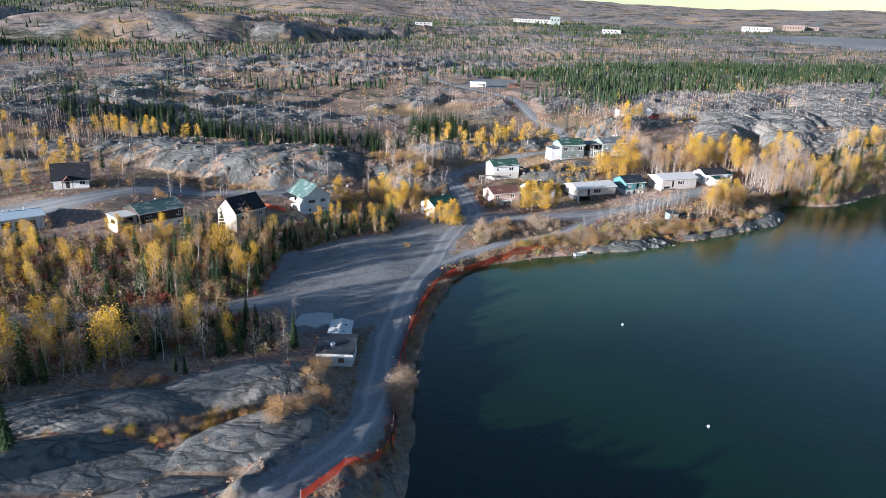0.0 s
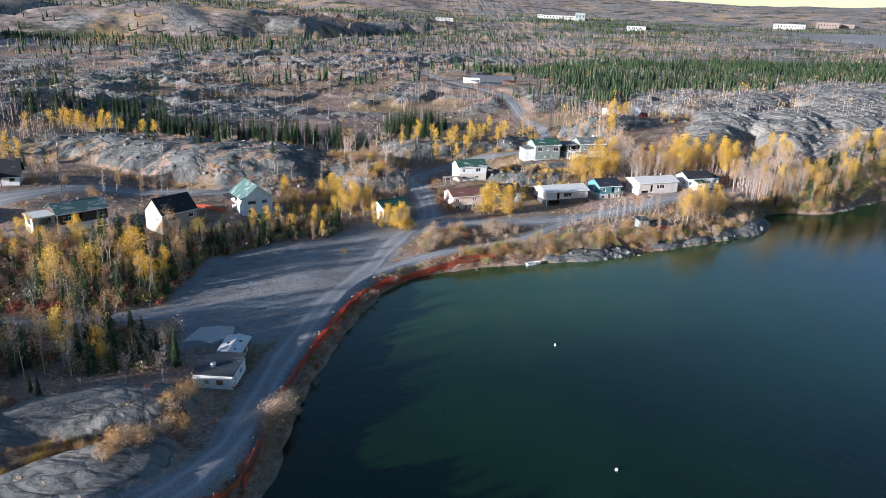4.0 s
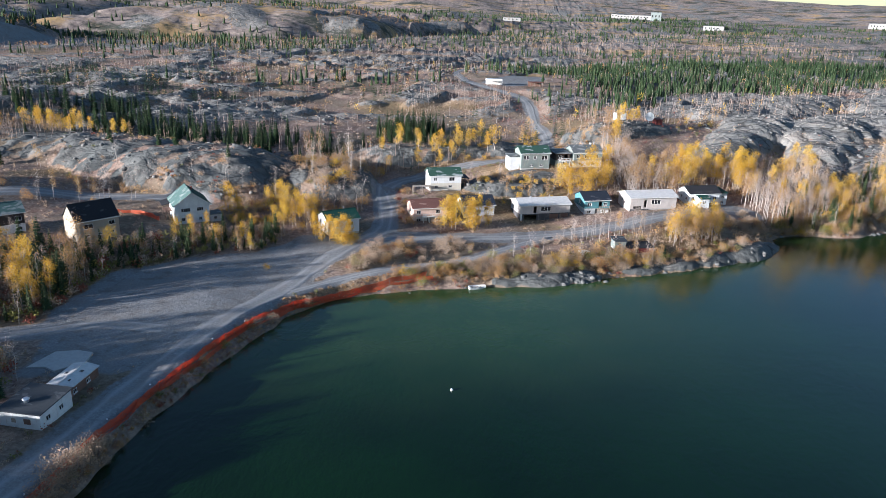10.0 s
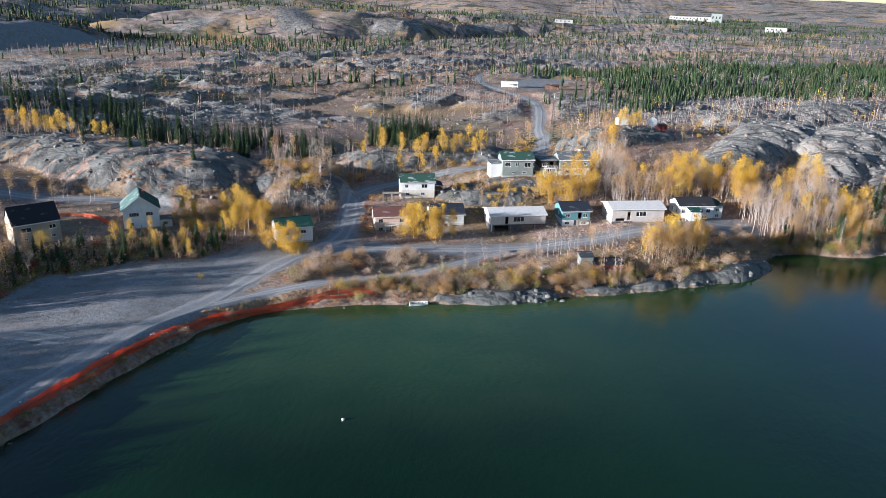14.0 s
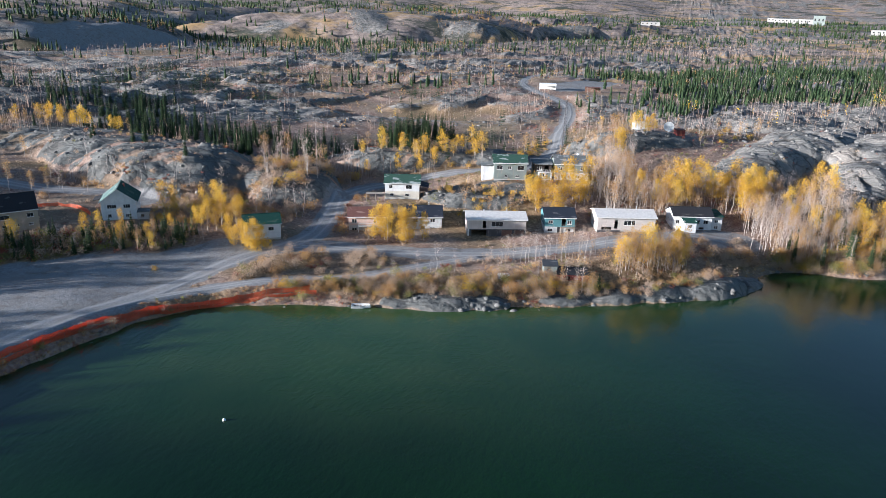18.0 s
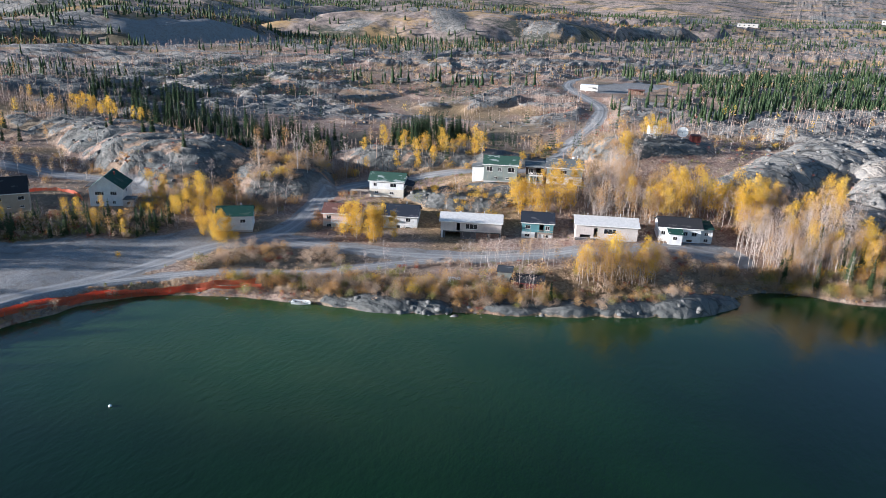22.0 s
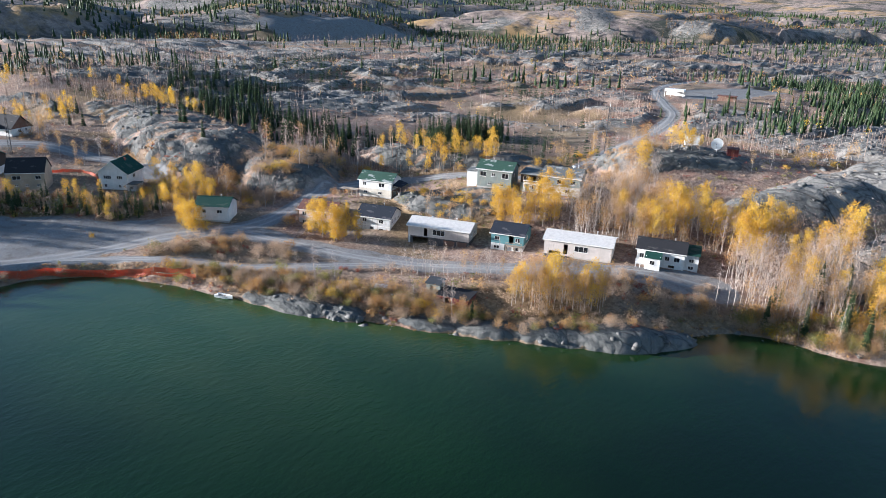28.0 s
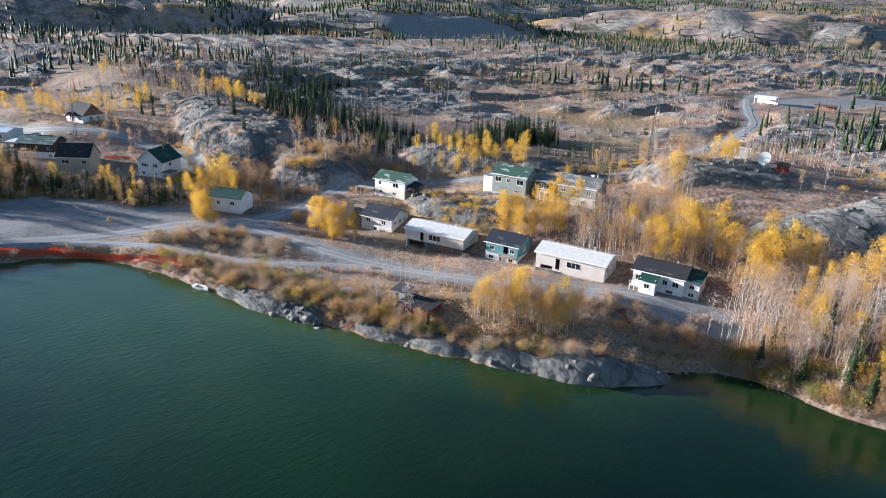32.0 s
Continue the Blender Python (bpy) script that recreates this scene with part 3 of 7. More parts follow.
# ---- the ground, one sheet to the horizon ----
def spaced(lo, mid0, mid1, hi, step, grow):
    vals = list(np.arange(mid0, mid1 + 0.01, step))
    s, v = step, mid0
    left = []
    while v > lo:
        s *= grow
        v -= s
        left.append(v)
    s, v = step, vals[-1]
    while v < hi:
        s *= grow
        v += s
        vals.append(v)
    return np.array(left[::-1] + vals)


gx = spaced(-4200, -165, 185, 4200, 1.15, 1.034)
gy = spaced(-700, 45, 310, 4600, 1.15, 1.021)
GX, GY = np.meshgrid(gx, gy)
gz, grock, ggrav, gshore = ground(GX.ravel(), GY.ravel(), full=True)
nx, ny = len(gx), len(gy)


def sheet(name, verts, nx, ny, material, keep=None):
    idx = np.arange(nx * ny).reshape(ny, nx)
    quads = np.stack([idx[:-1, :-1], idx[:-1, 1:], idx[1:, 1:], idx[1:, :-1]], -1).reshape(-1, 4)
    if keep is not None:
        quads = quads[keep]
    me = bpy.data.meshes.new(name)
    me.vertices.add(len(verts))
    me.vertices.foreach_set("co", np.asarray(verts, np.float32).ravel())
    me.loops.add(quads.size)
    me.loops.foreach_set("vertex_index", quads.ravel().astype(np.int32))
    me.polygons.add(len(quads))
    me.polygons.foreach_set("loop_start", np.arange(0, quads.size, 4, dtype=np.int32))
    me.polygons.foreach_set("use_smooth", np.ones(len(quads), bool))
    me.materials.append(material)
    me.update(calc_edges=True)
    return me


def attribute(me, name, values):
    me.attributes.new(name, "FLOAT", "POINT").data.foreach_set("value", np.asarray(values, np.float32))


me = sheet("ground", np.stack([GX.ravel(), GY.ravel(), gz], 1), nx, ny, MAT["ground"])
grass = 0.5 * smooth(9, 5, gshore) * smooth(1, 4, gshore) * (GX.ravel() > -40) * smooth(130, 165, GY.ravel()) * (1 - grock)
grass = np.maximum(grass, 0.75 * smooth(0.15, 0.5, fbm(GX, GY, 30, 91, 3).ravel()) * (1 - grock))
attribute(me, "rock", grock)
attribute(me, "gravel", ggrav)
# mask of rock west of the whaleback, painted darker to stand for shade
attribute(me, "rock_shade", smooth(112, 84, GX.ravel()) * smooth(330, 285, GY.ravel()) * (0.55 + 0.45 * smooth(105, 150, GY.ravel())))
attribute(me, "grass", grass)
attribute(me, "far_cover", smooth(520, 850, np.hypot(GX - 20, GY - 200).ravel()))
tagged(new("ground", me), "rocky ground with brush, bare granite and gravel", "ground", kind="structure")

# lake
wx, wy = spaced(-120, -60, 190, 2600, 3.0, 1.06), spaced(-900, 40, 270, 420, 3.0, 1.08)
WX, WY = np.meshgrid(wx, wy)
wd = shore_side(WX.ravel(), WY.ravel())
wv = np.stack([WX.ravel(), WY.ravel(), np.zeros(WX.size)], 1)
cell = wd.reshape(WX.shape)
keep = (np.minimum.reduce([cell[:-1, :-1], cell[1:, :-1], cell[:-1, 1:], cell[1:, 1:]]) < 6).ravel()
me = sheet("lake", wv, len(wx), len(wy), MAT["water"], keep)
# shallows by the shore; last term puts the bay's sky reflection into the colour
attribute(me, "shallow_sheen", smooth(-10, 40, WX.ravel()) * (0.3 * smooth(-16, -1, wd + 4 * fbm(WX, WY, 22, 12, 3).ravel()) + 0.08 * smooth(-105, -12, wd) * smooth(130, 90, WX.ravel())) + 0.06 * smooth(-60, -15, wd) * smooth(70, 10, WX.ravel()) + 0.6 * smooth(-80, -10, wd) * smooth(95, 20, WX.ravel()) * smooth(100, 145, WY.ravel()))
tagged(new("lake_water", me), "calm dark green lake water", "lake", kind="structure")


# narrow lake in the far valley
px, py = spaced(-380, -380, 60, 60, 12.0, 1.1), spaced(760, 760, 1420, 1420, 12.0, 1.1)
PX, PY = np.meshgrid(px, py)
pe = past_rim(PX, PY)
keep = ((pe[:-1, :-1] > 40) & (pe[:-1, :-1] < 130)).ravel()
me = sheet("far_lake", np.stack([PX.ravel(), PY.ravel(), np.full(PX.size, 9.6)], 1), len(px), len(py), MAT["water"], keep)
attribute(me, "shallow_sheen", np.zeros(PX.size))
tagged(new("far_lake_water", me), "narrow blue lake in the far valley", "lake", kind="structure")


# roads: packed strips laid over the gravel
def road_strip(name, pts, half, label):
    pts = pts[::2] + [pts[-1]]
    ks = np.linspace(-1, 1, 9)
    rows = []
    for i, p in enumerate(pts):
        a, b = Vector(pts[max(i - 1, 0)]), Vector(pts[min(i + 1, len(pts) - 1)])
        t = (b - a).normalized()
        w = half * (1 + 0.12 * math.sin(i * 0.9) + 0.08 * math.sin(i * 2.3))
        for k in ks:
            rows.append((p[0] - t.y * k * w, p[1] + t.x * k * w))
    rows = np.array(rows)
    z = ground(rows[:, 0], rows[:, 1]) + 0.06
    edge = np.abs(np.tile(ks, len(pts)))
    ends = np.repeat(np.minimum(np.arange(len(pts)), len(pts) - 1 - np.arange(len(pts))), len(ks))
    z -= np.where(ends < 1, 0.2, np.where(ends < 2, 0.04, 0.0))
    z -= np.where(edge > 0.95, 0.14, 0.0)
    me = sheet(name, np.column_stack([rows, z]), len(ks), len(pts), MAT["road"])
    attribute(me, "track", np.exp(-((edge - 0.5) / 0.16) ** 2))
    tagged(new(name, me), label, "road", kind="structure")


road_strip("road_shore", ROAD_MAIN, 2.7, "pale gravel road along the shore with wheel tracks")
road_strip("road_front", ROAD_FRONT, 1.75, "gravel road in front of the houses")
road_strip("road_path", ROAD_SPUR, 1.2, "narrow gravel path beside the shore")
road_strip("road_side", ROAD_SIDE, 2.0, "gravel track into the trees")
road_strip("road_back", ROAD_BACK, 2.2, "gravel road below the rock ridge")
road_strip("road_uphill", ROAD_UP, 1.9, "winding gravel road up to the far lot")


# ---- houses ----
TH = 0.18
FOOT = []


def panel(bm, o, u, n, u0, u1, z0, z1, holes):
    """A wall panel with real openings: o origin, u along the wall, n into the house."""
    us = sorted({u0, u1, *[min(max(v, u0), u1) for h in holes for v in h[:2]]})
    zs = sorted({z0, z1, *[min(max(v, z0), z1) for h in holes for v in h[2:4]]})

    def solid(i, j):
        if not (0 <= i < len(us) - 1 and 0 <= j < len(zs) - 1):
            return False
        a, b = (us[i] + us[i + 1]) / 2, (zs[j] + zs[j + 1]) / 2
        return not any(h[0] < a < h[1] and h[2] < b < h[3] for h in holes)

    def at(a, b, k):
        return bm.verts.new(o + u * a + n * (k * TH) + Vector((0, 0, b)))

    for i in range(len(us) - 1):
        for j in range(len(zs) - 1):
            if not solid(i, j):
                continue
            a, b, c, d = us[i], us[i + 1], zs[j], zs[j + 1]
            for k in (0, 1):
                bm.faces.new((at(a, c, k), at(b, c, k), at(b, d, k), at(a, d, k)))
            for (di, dj), (p, q) in (((-1, 0), ((a, c), (a, d))), ((1, 0), ((b, c), (b, d))), ((0, -1), ((a, c), (b, c))), ((0, 1), ((a, d), (b, d)))):
                if not solid(i + di, j + dj):
                    bm.faces.new((at(*p, 0), at(*q, 0), at(*q, 1), at(*p, 1)))


def prism(bm, tri, n):
    a = [bm.verts.new(p) for p in tri]
    b = [bm.verts.new(Vector(p) + n * TH) for p in tri]
    bm.faces.new(a)
    bm.faces.new(b[::-1])
    for k in range(3):
        bm.faces.new((a[k], a[(k + 1) % 3], b[(k + 1) % 3], b[k]))


def slab(bm, a, b, c, d, t):
    """A slab on the quad a b c d, t thick upwards."""
    up = Vector((0, 0, t))
    lo = [bm.verts.new(p) for p in (a, b, c, d)]
    hi = [bm.verts.new(Vector(p) + up) for p in (a, b, c, d)]
    bm.faces.new(lo[::-1])
    bm.faces.new(hi)
    for k in range(4):
        bm.faces.new((lo[k], lo[(k + 1) % 4], hi[(k + 1) % 4], hi[k]))


def window(parent, o, u, n, row, frame_mat, panes=2):
    """Frame with mullions in the opening, a pane behind, and a sill."""
    a, b, c, d = row[:4]
    m = Matrix((( u.x, n.x, 0, 0), (u.y, n.y, 0, 0), (0, 0, 1, 0), (0, 0, 0, 1)))
    m.translation = o
    bm = boxes((a, b, -0.04, 0.08, c, c + 0.05), (a, b, -0.04, 0.08, d - 0.05, d), (a, a + 0.05, -0.04, 0.08, c + 0.05, d - 0.05), (b - 0.05, b, -0.04, 0.08, c + 0.05, d - 0.05))
    bm.transform(m)
    fr = part("window", bm, MAT[frame_mat], parent)
    for k in range(1, panes):
        x = a + (b - a) * k / panes
        bm = boxes((x - 0.025, x + 0.025, -0.02, 0.07, c + 0.05, d - 0.05))
        bm.transform(m)
        part("mullion", bm, MAT[frame_mat], fr)
    bm = boxes((a + 0.05, b - 0.05, 0.085, 0.11, c + 0.05, d - 0.05))
    bm.transform(m)
    part("pane", bm, MAT["glass"], fr, "dark window glass")
    bm = boxes((a - 0.06, b + 0.06, -0.12, -0.045, c - 0.05, c + 0.03))
    bm.transform(m)
    part("sill", bm, MAT[frame_mat], fr)


def house(name, label, xy, z, yaw, L, D, h, rise, wall, roof, rows=(), lower=None, ridge="x", over=0.45, trim="trim", roofs=None, category="house", group="houses of the settlement", shed=False):
    """A frame house. rows: (side, u0, u1, z0, z1, kind, panes); lower: (height, wall)."""
    root = thing(name, label, category, pose(xy[0], xy[1], z, 0, 0, yaw), group)
    FOOT.append((xy, yaw, L, D))
    X, Y = Vector((1, 0, 0)), Vector((0, 1, 0))
    sides = {"f": (Vector((0, 0, 0)), X, Y, 0, L), "b": (Vector((0, D, 0)), X, -Y, 0, L),
             "l": (Vector((0, 0, 0)), Y, X, TH, D - TH), "r": (Vector((L, 0, 0)), Y, -X, TH, D - TH)}
    bands = [(0.0, h, wall)] if not lower else [(0.0, lower[0], lower[1]), (lower[0], h, wall)]
    for s, (o, u, n, a, b) in sides.items():
        holes = [r[1:5] for r in rows if r[0] == s and r[5] != "board"]
        for lo, hi, wm in bands:
            bm = bmesh.new()
            off = -n * (0.03 if lo > 0 else 0.0)
            panel(bm, o + off, u, n, a, b, lo, hi, [x for x in holes if x[3] > lo and x[2] < hi])
            if hi == h and rise > 0 and not shed and ((ridge == "x" and s in "lr") or (ridge == "y" and s in "fb")):
                w = D if ridge == "x" else L
                p, q = (0.0, w)
                prism(bm, (o + off + u * p + Vector((0, 0, h)), o + off + u * q + Vector((0, 0, h)), o + off + u * (w / 2) + Vector((0, 0, h + rise))), n)
            part("wall", bm, MAT[wm], root)
        for r in rows:
            if r[0] != s:
                continue
            if r[5] == "win":
                window(root, o, u, n, r[1:5], trim, r[6] if len(r) > 6 else 2)
            elif r[5] in ("door", "board"):
                m = Matrix(((u.x, n.x, 0, 0), (u.y, n.y, 0, 0), (0, 0, 1, 0), (0, 0, 0, 1)))
                m.translation = o
                if r[5] == "door":
                    bm = boxes((r[1] + 0.03, r[2] - 0.03, 0.05, 0.10, r[3], r[4] - 0.03))
                else:
                    bm = boxes((r[1], r[2], -0.07, -0.035, r[3], r[4]))
                bm.transform(m)
                dr = part("door" if r[5] == "door" else "boarding", bm, MAT[r[6] if len(r) > 6 else "dark"], root)
                if r[5] == "door":
                    bm = tubes(((r[2] - 0.15, 0.0, r[3] + 1.0), (r[2] - 0.15, 0.05, r[3] + 1.0), 0.04, 0.04))
                    bm.transform(m)
                    part("handle", bm, MAT["metal"], dr)
    part("foundation", boxes((0.06, L - 0.06, 0.06, D - 0.06, -2.2, 0.02)), MAT["concrete"], root)
    part("floor", boxes((TH, L - TH, TH, D - TH, 0.03, 0.10)), MAT["interior"], root)
    if lower:
        part("floor", boxes((TH, L - TH, TH, D - TH, lower[0] - 0.1, lower[0] + 0.05)), MAT["interior"], root)
    # roof
    r1, r2 = roofs if roofs else (roof, roof)
    zb = 0.02
    if shed:
        bm = bmesh.new()
        slab(bm, (-over, -over, h + zb), (L + over, -over, h + zb), (L + over, D + over, h + rise + zb), (-over, D + over, h + rise + zb), 0.16)
        part("roof", bm, MAT[r1], root)
    elif ridge == "x":
        k = rise / (D / 2) * over
        for y0, y1, rm in ((-over, D / 2, r1), (D + over, D / 2, r2)):
            bm = bmesh.new()
            slab(bm, (-over, y0, h - k + zb), (L + over, y0, h - k + zb), (L + over, y1, h + rise + zb), (-over, y1, h + rise + zb), 0.15)
            rs = part("roof", bm, MAT[rm], root)
        part("fascia", boxes((-over, L + over, -over - 0.03, -over - 0.002, h - k - 0.08, h - k + 0.13)), MAT[trim], root)
        part("ridge_cap", boxes((-over, L + over, D / 2 - 0.15, D / 2 + 0.15, h + rise + 0.13, h + rise + 0.21)), MAT[r1], root)
    else:
        k = rise / (L / 2) * over
        for x0, x1, rm in ((-over, L / 2, r1), (L + over, L / 2, r2)):
            bm = bmesh.new()
            slab(bm, (x0, -over, h - k + zb), (x1, -over, h + rise + zb), (x1, D + over, h + rise + zb), (x0, D + over, h - k + zb), 0.15)
            part("roof", bm, MAT[rm], root)
            bm = bmesh.new()
            slab(bm, (x0, -over - 0.05, h - k - 0.06), (x1, -over - 0.05, h + rise - 0.06), (x1, -over - 0.004, h + rise - 0.06), (x0, -over - 0.004, h - k - 0.06), 0.2)
            part("bargeboard", bm, MAT[trim], root)
        part("ridge_cap", boxes((L / 2 - 0.15, L / 2 + 0.15, -over, D + over, h + rise + 0.13, h + rise + 0.21)), MAT[r1], root)
    return root


def vent(root, x, y, z, r=0.12, tall=0.8, mat="metal", cap=True):
    p = part("vent_pipe", tubes(((x, y, z - 0.5), (x, y, z + tall), r, r)), MAT[mat], root, "metal vent pipe")
    if cap:
        part("cap", tubes(((x, y, z + tall), (x, y, z + tall + 0.12), r * 1.7, r * 1.2)), MAT[mat], p)


def deck(root, x0, x1, y0, y1, z, low, mat="wood", rail=True):
    """A plank deck on posts with a rail."""
    n = max(3, int((x1 - x0) / 0.5))
    for k in range(n):
        a, b = x0 + (x1 - x0) * k / n, x0 + (x1 - x0) * (k + 1) / n
        part("plank", boxes((a + 0.015, b - 0.015, y0, y1, z - 0.06, z)), MAT[mat], root)
    for x in (x0 + 0.1, (x0 + x1) / 2, x1 - 0.1):
        for y in (y0 + 0.1, y1 - 0.15):
            part("post", boxes((x - 0.07, x + 0.07, y - 0.07, y + 0.07, low, z - 0.06)), MAT[mat], root)
    if rail:
        for k in range(n + 1):
            x = x0 + (x1 - x0) * k / n
            part("baluster", boxes((x - 0.03, x + 0.03, y0, y0 + 0.06, z, z + 0.9)), MAT[mat], root)
        part("rail", boxes((x0, x1, y0 - 0.03, y0 + 0.09, z + 0.9, z + 0.98)), MAT[mat], root)


# long white house with a dark lower storey
b = house("long_house", "long cream house on a charcoal lower storey, pale metal roof", (23.2, 216.6), 2.75, 20.3, 16.3, 8.0, 5.35, 1.15, "blush", "roof_white",
          [("f", 4.3, 5.25, 2.75, 4.85, "open"), ("f", 6.7, 9.9, 3.3, 4.75, "win", 3), ("l", 5.0, 6.2, 3.5, 4.5, "win"), ("r", 2.2, 3.4, 3.4, 4.4, "win"), ("r", 5.0, 6.2, 3.4, 4.4, "win"),
           ("f", 1.2, 5.4, 0.15, 2.3, "open"), ("f", 9.6, 12.6, 0.1, 2.3, "door", "brown_wood"), ("f", 13.0, 15.8, 0.1, 2.3, "door", "brown_wood")], lower=(2.6, "skirt"))
part("post", boxes((0.15, 0.6, -0.08, -0.02, 0.0, 2.6)), MAT["trim"], b, "white painted corner post")
vent(b, 11.5, 5.2, 6.1)
vent(b, 5.0, 4.8, 6.2, 0.2, 0.5)

b = house("long_house", "long cream house with pale metal roof and missing windows", (57.4, 227.2), 6.1, 18.6, 16.0, 8.0, 3.7, 1.15, "blush", "roof_white",
          [("f", 4.7, 5.7, 0.4, 2.9, "open"), ("f", 7.3, 10.5, 1.4, 2.8, "win", 3), ("r", 1.6, 2.7, 1.5, 2.6, "win"), ("r", 4.8, 6.0, 1.5, 2.6, "win"), ("l", 4.5, 5.8, 1.5, 2.5, "win"), ("f", 1.2, 4.0, -0.0, 0.9, "open")])
# charcoal strip that stands in for the shaded open space under this end
part("skirting", boxes((-0.05, 6.5, -0.06, 0.0, -1.9, -0.02)), MAT["skirt"], b, "charcoal strip in place of the dark opening")
vent(b, 11.8, 4.9, 4.8)
vent(b, 3.2, 4.4, 4.85, 0.1, 0.6)

# small teal house
b = house("teal_house", "small teal and white two-storey house, navy roof", (43.3, 225.2), 3.9, 18.5, 8.3, 8.0, 4.75, 1.7, "teal", "roof_navy",
          [("f", 0.9, 2.2, 2.9, 3.9, "win"), ("f", 4.6, 5.8, 2.3, 4.3, "open"), ("f", 6.2, 7.4, 2.8, 3.9, "win"), ("f", 0.8, 2.2, 0.6, 1.5, "win"), ("f", 3.5, 4.4, 0.05, 2.0, "door", "dark"), ("f", 5.8, 7.2, 0.6, 1.5, "win"),
           ("l", 3.0, 4.3, 2.9, 3.9, "win"), ("r", 3.0, 4.3, 2.9, 3.9, "win")], lower=(2.05, "white_worn"))
deck(b, 4.2, 8.2, -1.5, 0.0, 2.1, -0.6)
vent(b, 6.4, 4.6, 6.2, 0.14, 0.6)

# white house with the black roof and porch
b = house("porch_house", "white house with black roof, enclosed front porch, peeling paint", (77.4, 235.6), 6.05, 17.6, 10.6, 7.0, 4.1, 1.6, "white", "roof_black",
          [("f", 0.6, 1.6, 1.8, 3.0, "win"), ("f", 6.3, 7.3, 1.9, 3.0, "win"), ("f", 8.3, 9.6, 1.9, 3.0, "win"), ("l", 1.6, 2.6, 1.6, 2.7, "win"), ("l", 4.4, 5.4, 1.6, 2.7, "win"), ("f", 7.2, 8.6, 0.3, 0.9, "open")])
bm = bmesh.new()
panel(bm, Vector((2.2, -2.6, 0)), Vector((1, 0, 0)), Vector((0, 1, 0)), 0, 3.3, -0.4, 2.9, [(1.0, 2.1, 1.3, 2.3)])
panel(bm, Vector((2.2, -2.6, 0)), Vector((0, 1, 0)), Vector((1, 0, 0)), TH, 2.6, -0.4, 3.3, [])
panel(bm, Vector((5.5, -2.6, 0)), Vector((0, 1, 0)), Vector((-1, 0, 0)), TH, 2.6, -0.4, 3.3, [])
porch = part("porch", bm, MAT["white"], b, "white enclosed porch")
window(b, Vector((2.2, -2.6, 0)), Vector((1, 0, 0)), Vector((0, 1, 0)), (1.0, 2.1, 1.3, 2.3), "trim")
bm = bmesh.new()
slab(bm, (1.9, -2.95, 2.92), (5.8, -2.95, 2.92), (5.8, 0.2, 3.75), (1.9, 0.2, 3.75), 0.14)
part("porch_roof", bm, MAT["roof_dgreen"], porch, "mossy green porch roof")
deck(b, 0.0, 2.2, -2.2, 0.0, 1.2, -0.8, "trim")
bm = bmesh.new()
panel(bm, Vector((10.6, 0.5, 0)), Vector((1, 0, 0)), Vector((0, 1, 0)), 0, 3.1, -0.5, 3.9, [(1.0, 2.1, 2.1, 3.0), (1.0, 2.1, 0.4, 1.2)])
panel(bm, Vector((13.7, 0.5, 0)), Vector((0, 1, 0)), Vector((-1, 0, 0)), TH, 5.6, -0.5, 3.9, [])
panel(bm, Vector((10.6, 6.1, 0)), Vector((1, 0, 0)), Vector((0, -1, 0)), 0, 3.1, -0.5, 3.9, [])
wing = part("side_wing", bm, MAT["white_worn"], b, "white side wing with blue-grey peeling boards")
for zz in (2.1, 0.4):
    window(b, Vector((10.6, 0.5, 0)), Vector((1, 0, 0)), Vector((0, 1, 0)), (1.0, 2.1, zz, zz + 0.85), "trim")
bm = bmesh.new()
slab(bm, (10.62, 0.1, 3.92), (14.0, 0.1, 3.92), (14.0, 6.4, 4.5), (10.62, 6.4, 4.5), 0.14)
part("wing_roof", bm, MAT["roof_dgreen"], wing, "green roofing felt")
vent(b, 8.0, 4.0, 5.4)

# pink house and the white house beside it
b = house("pink_house", "pink and white two-storey house with brown roof", (-8.0, 207.0), 3.0, 22.0, 10.2, 7.4, 4.95, 1.6, "pink", "roof_brown",
          [("f", 0.9, 2.2, 3.1, 4.2, "win"), ("f", 6.8, 8.2, 3.1, 4.2, "win"), ("f", 0.9, 2.2, 0.9, 1.8, "win"), ("f", 6.8, 8.2, 0.9, 1.8, "win"), ("f", 4.2, 5.2, 0.1, 2.1, "door", "dark"), ("l", 3.0, 3.9, 3.2, 4.1, "win")], lower=(2.4, "blush"))
deck(b, 2.6, 6.4, -1.5, 0.0, 2.5, -0.6, "trim")
b = house("navy_roof_house", "white two-storey house with navy roof behind yellow trees", (6.4, 214.9), 2.6, 20.0, 9.5, 8.0, 4.9, 2.0, "white_worn", "roof_navy",
          [("f", 6.3, 7.6, 3.2, 4.3, "win"), ("f", 6.3, 7.6, 0.8, 1.8, "win"), ("f", 1.5, 2.8, 3.2, 4.3, "win"), ("r", 1.2, 2.4, 3.2, 4.3, "win"), ("r", 3.4, 4.6, 3.2, 4.3, "win"), ("r", 5.6, 6.8, 3.2, 4.3, "win"), ("f", 3.8, 4.8, 0.1, 2.1, "door", "dark")], lower=(2.4, "white_worn"))
part("belt", boxes((-0.05, 9.55, -0.07, -0.035, 2.35, 2.5)), MAT["trim"], b)
vent(b, 6.0, 4.6, 6.8)

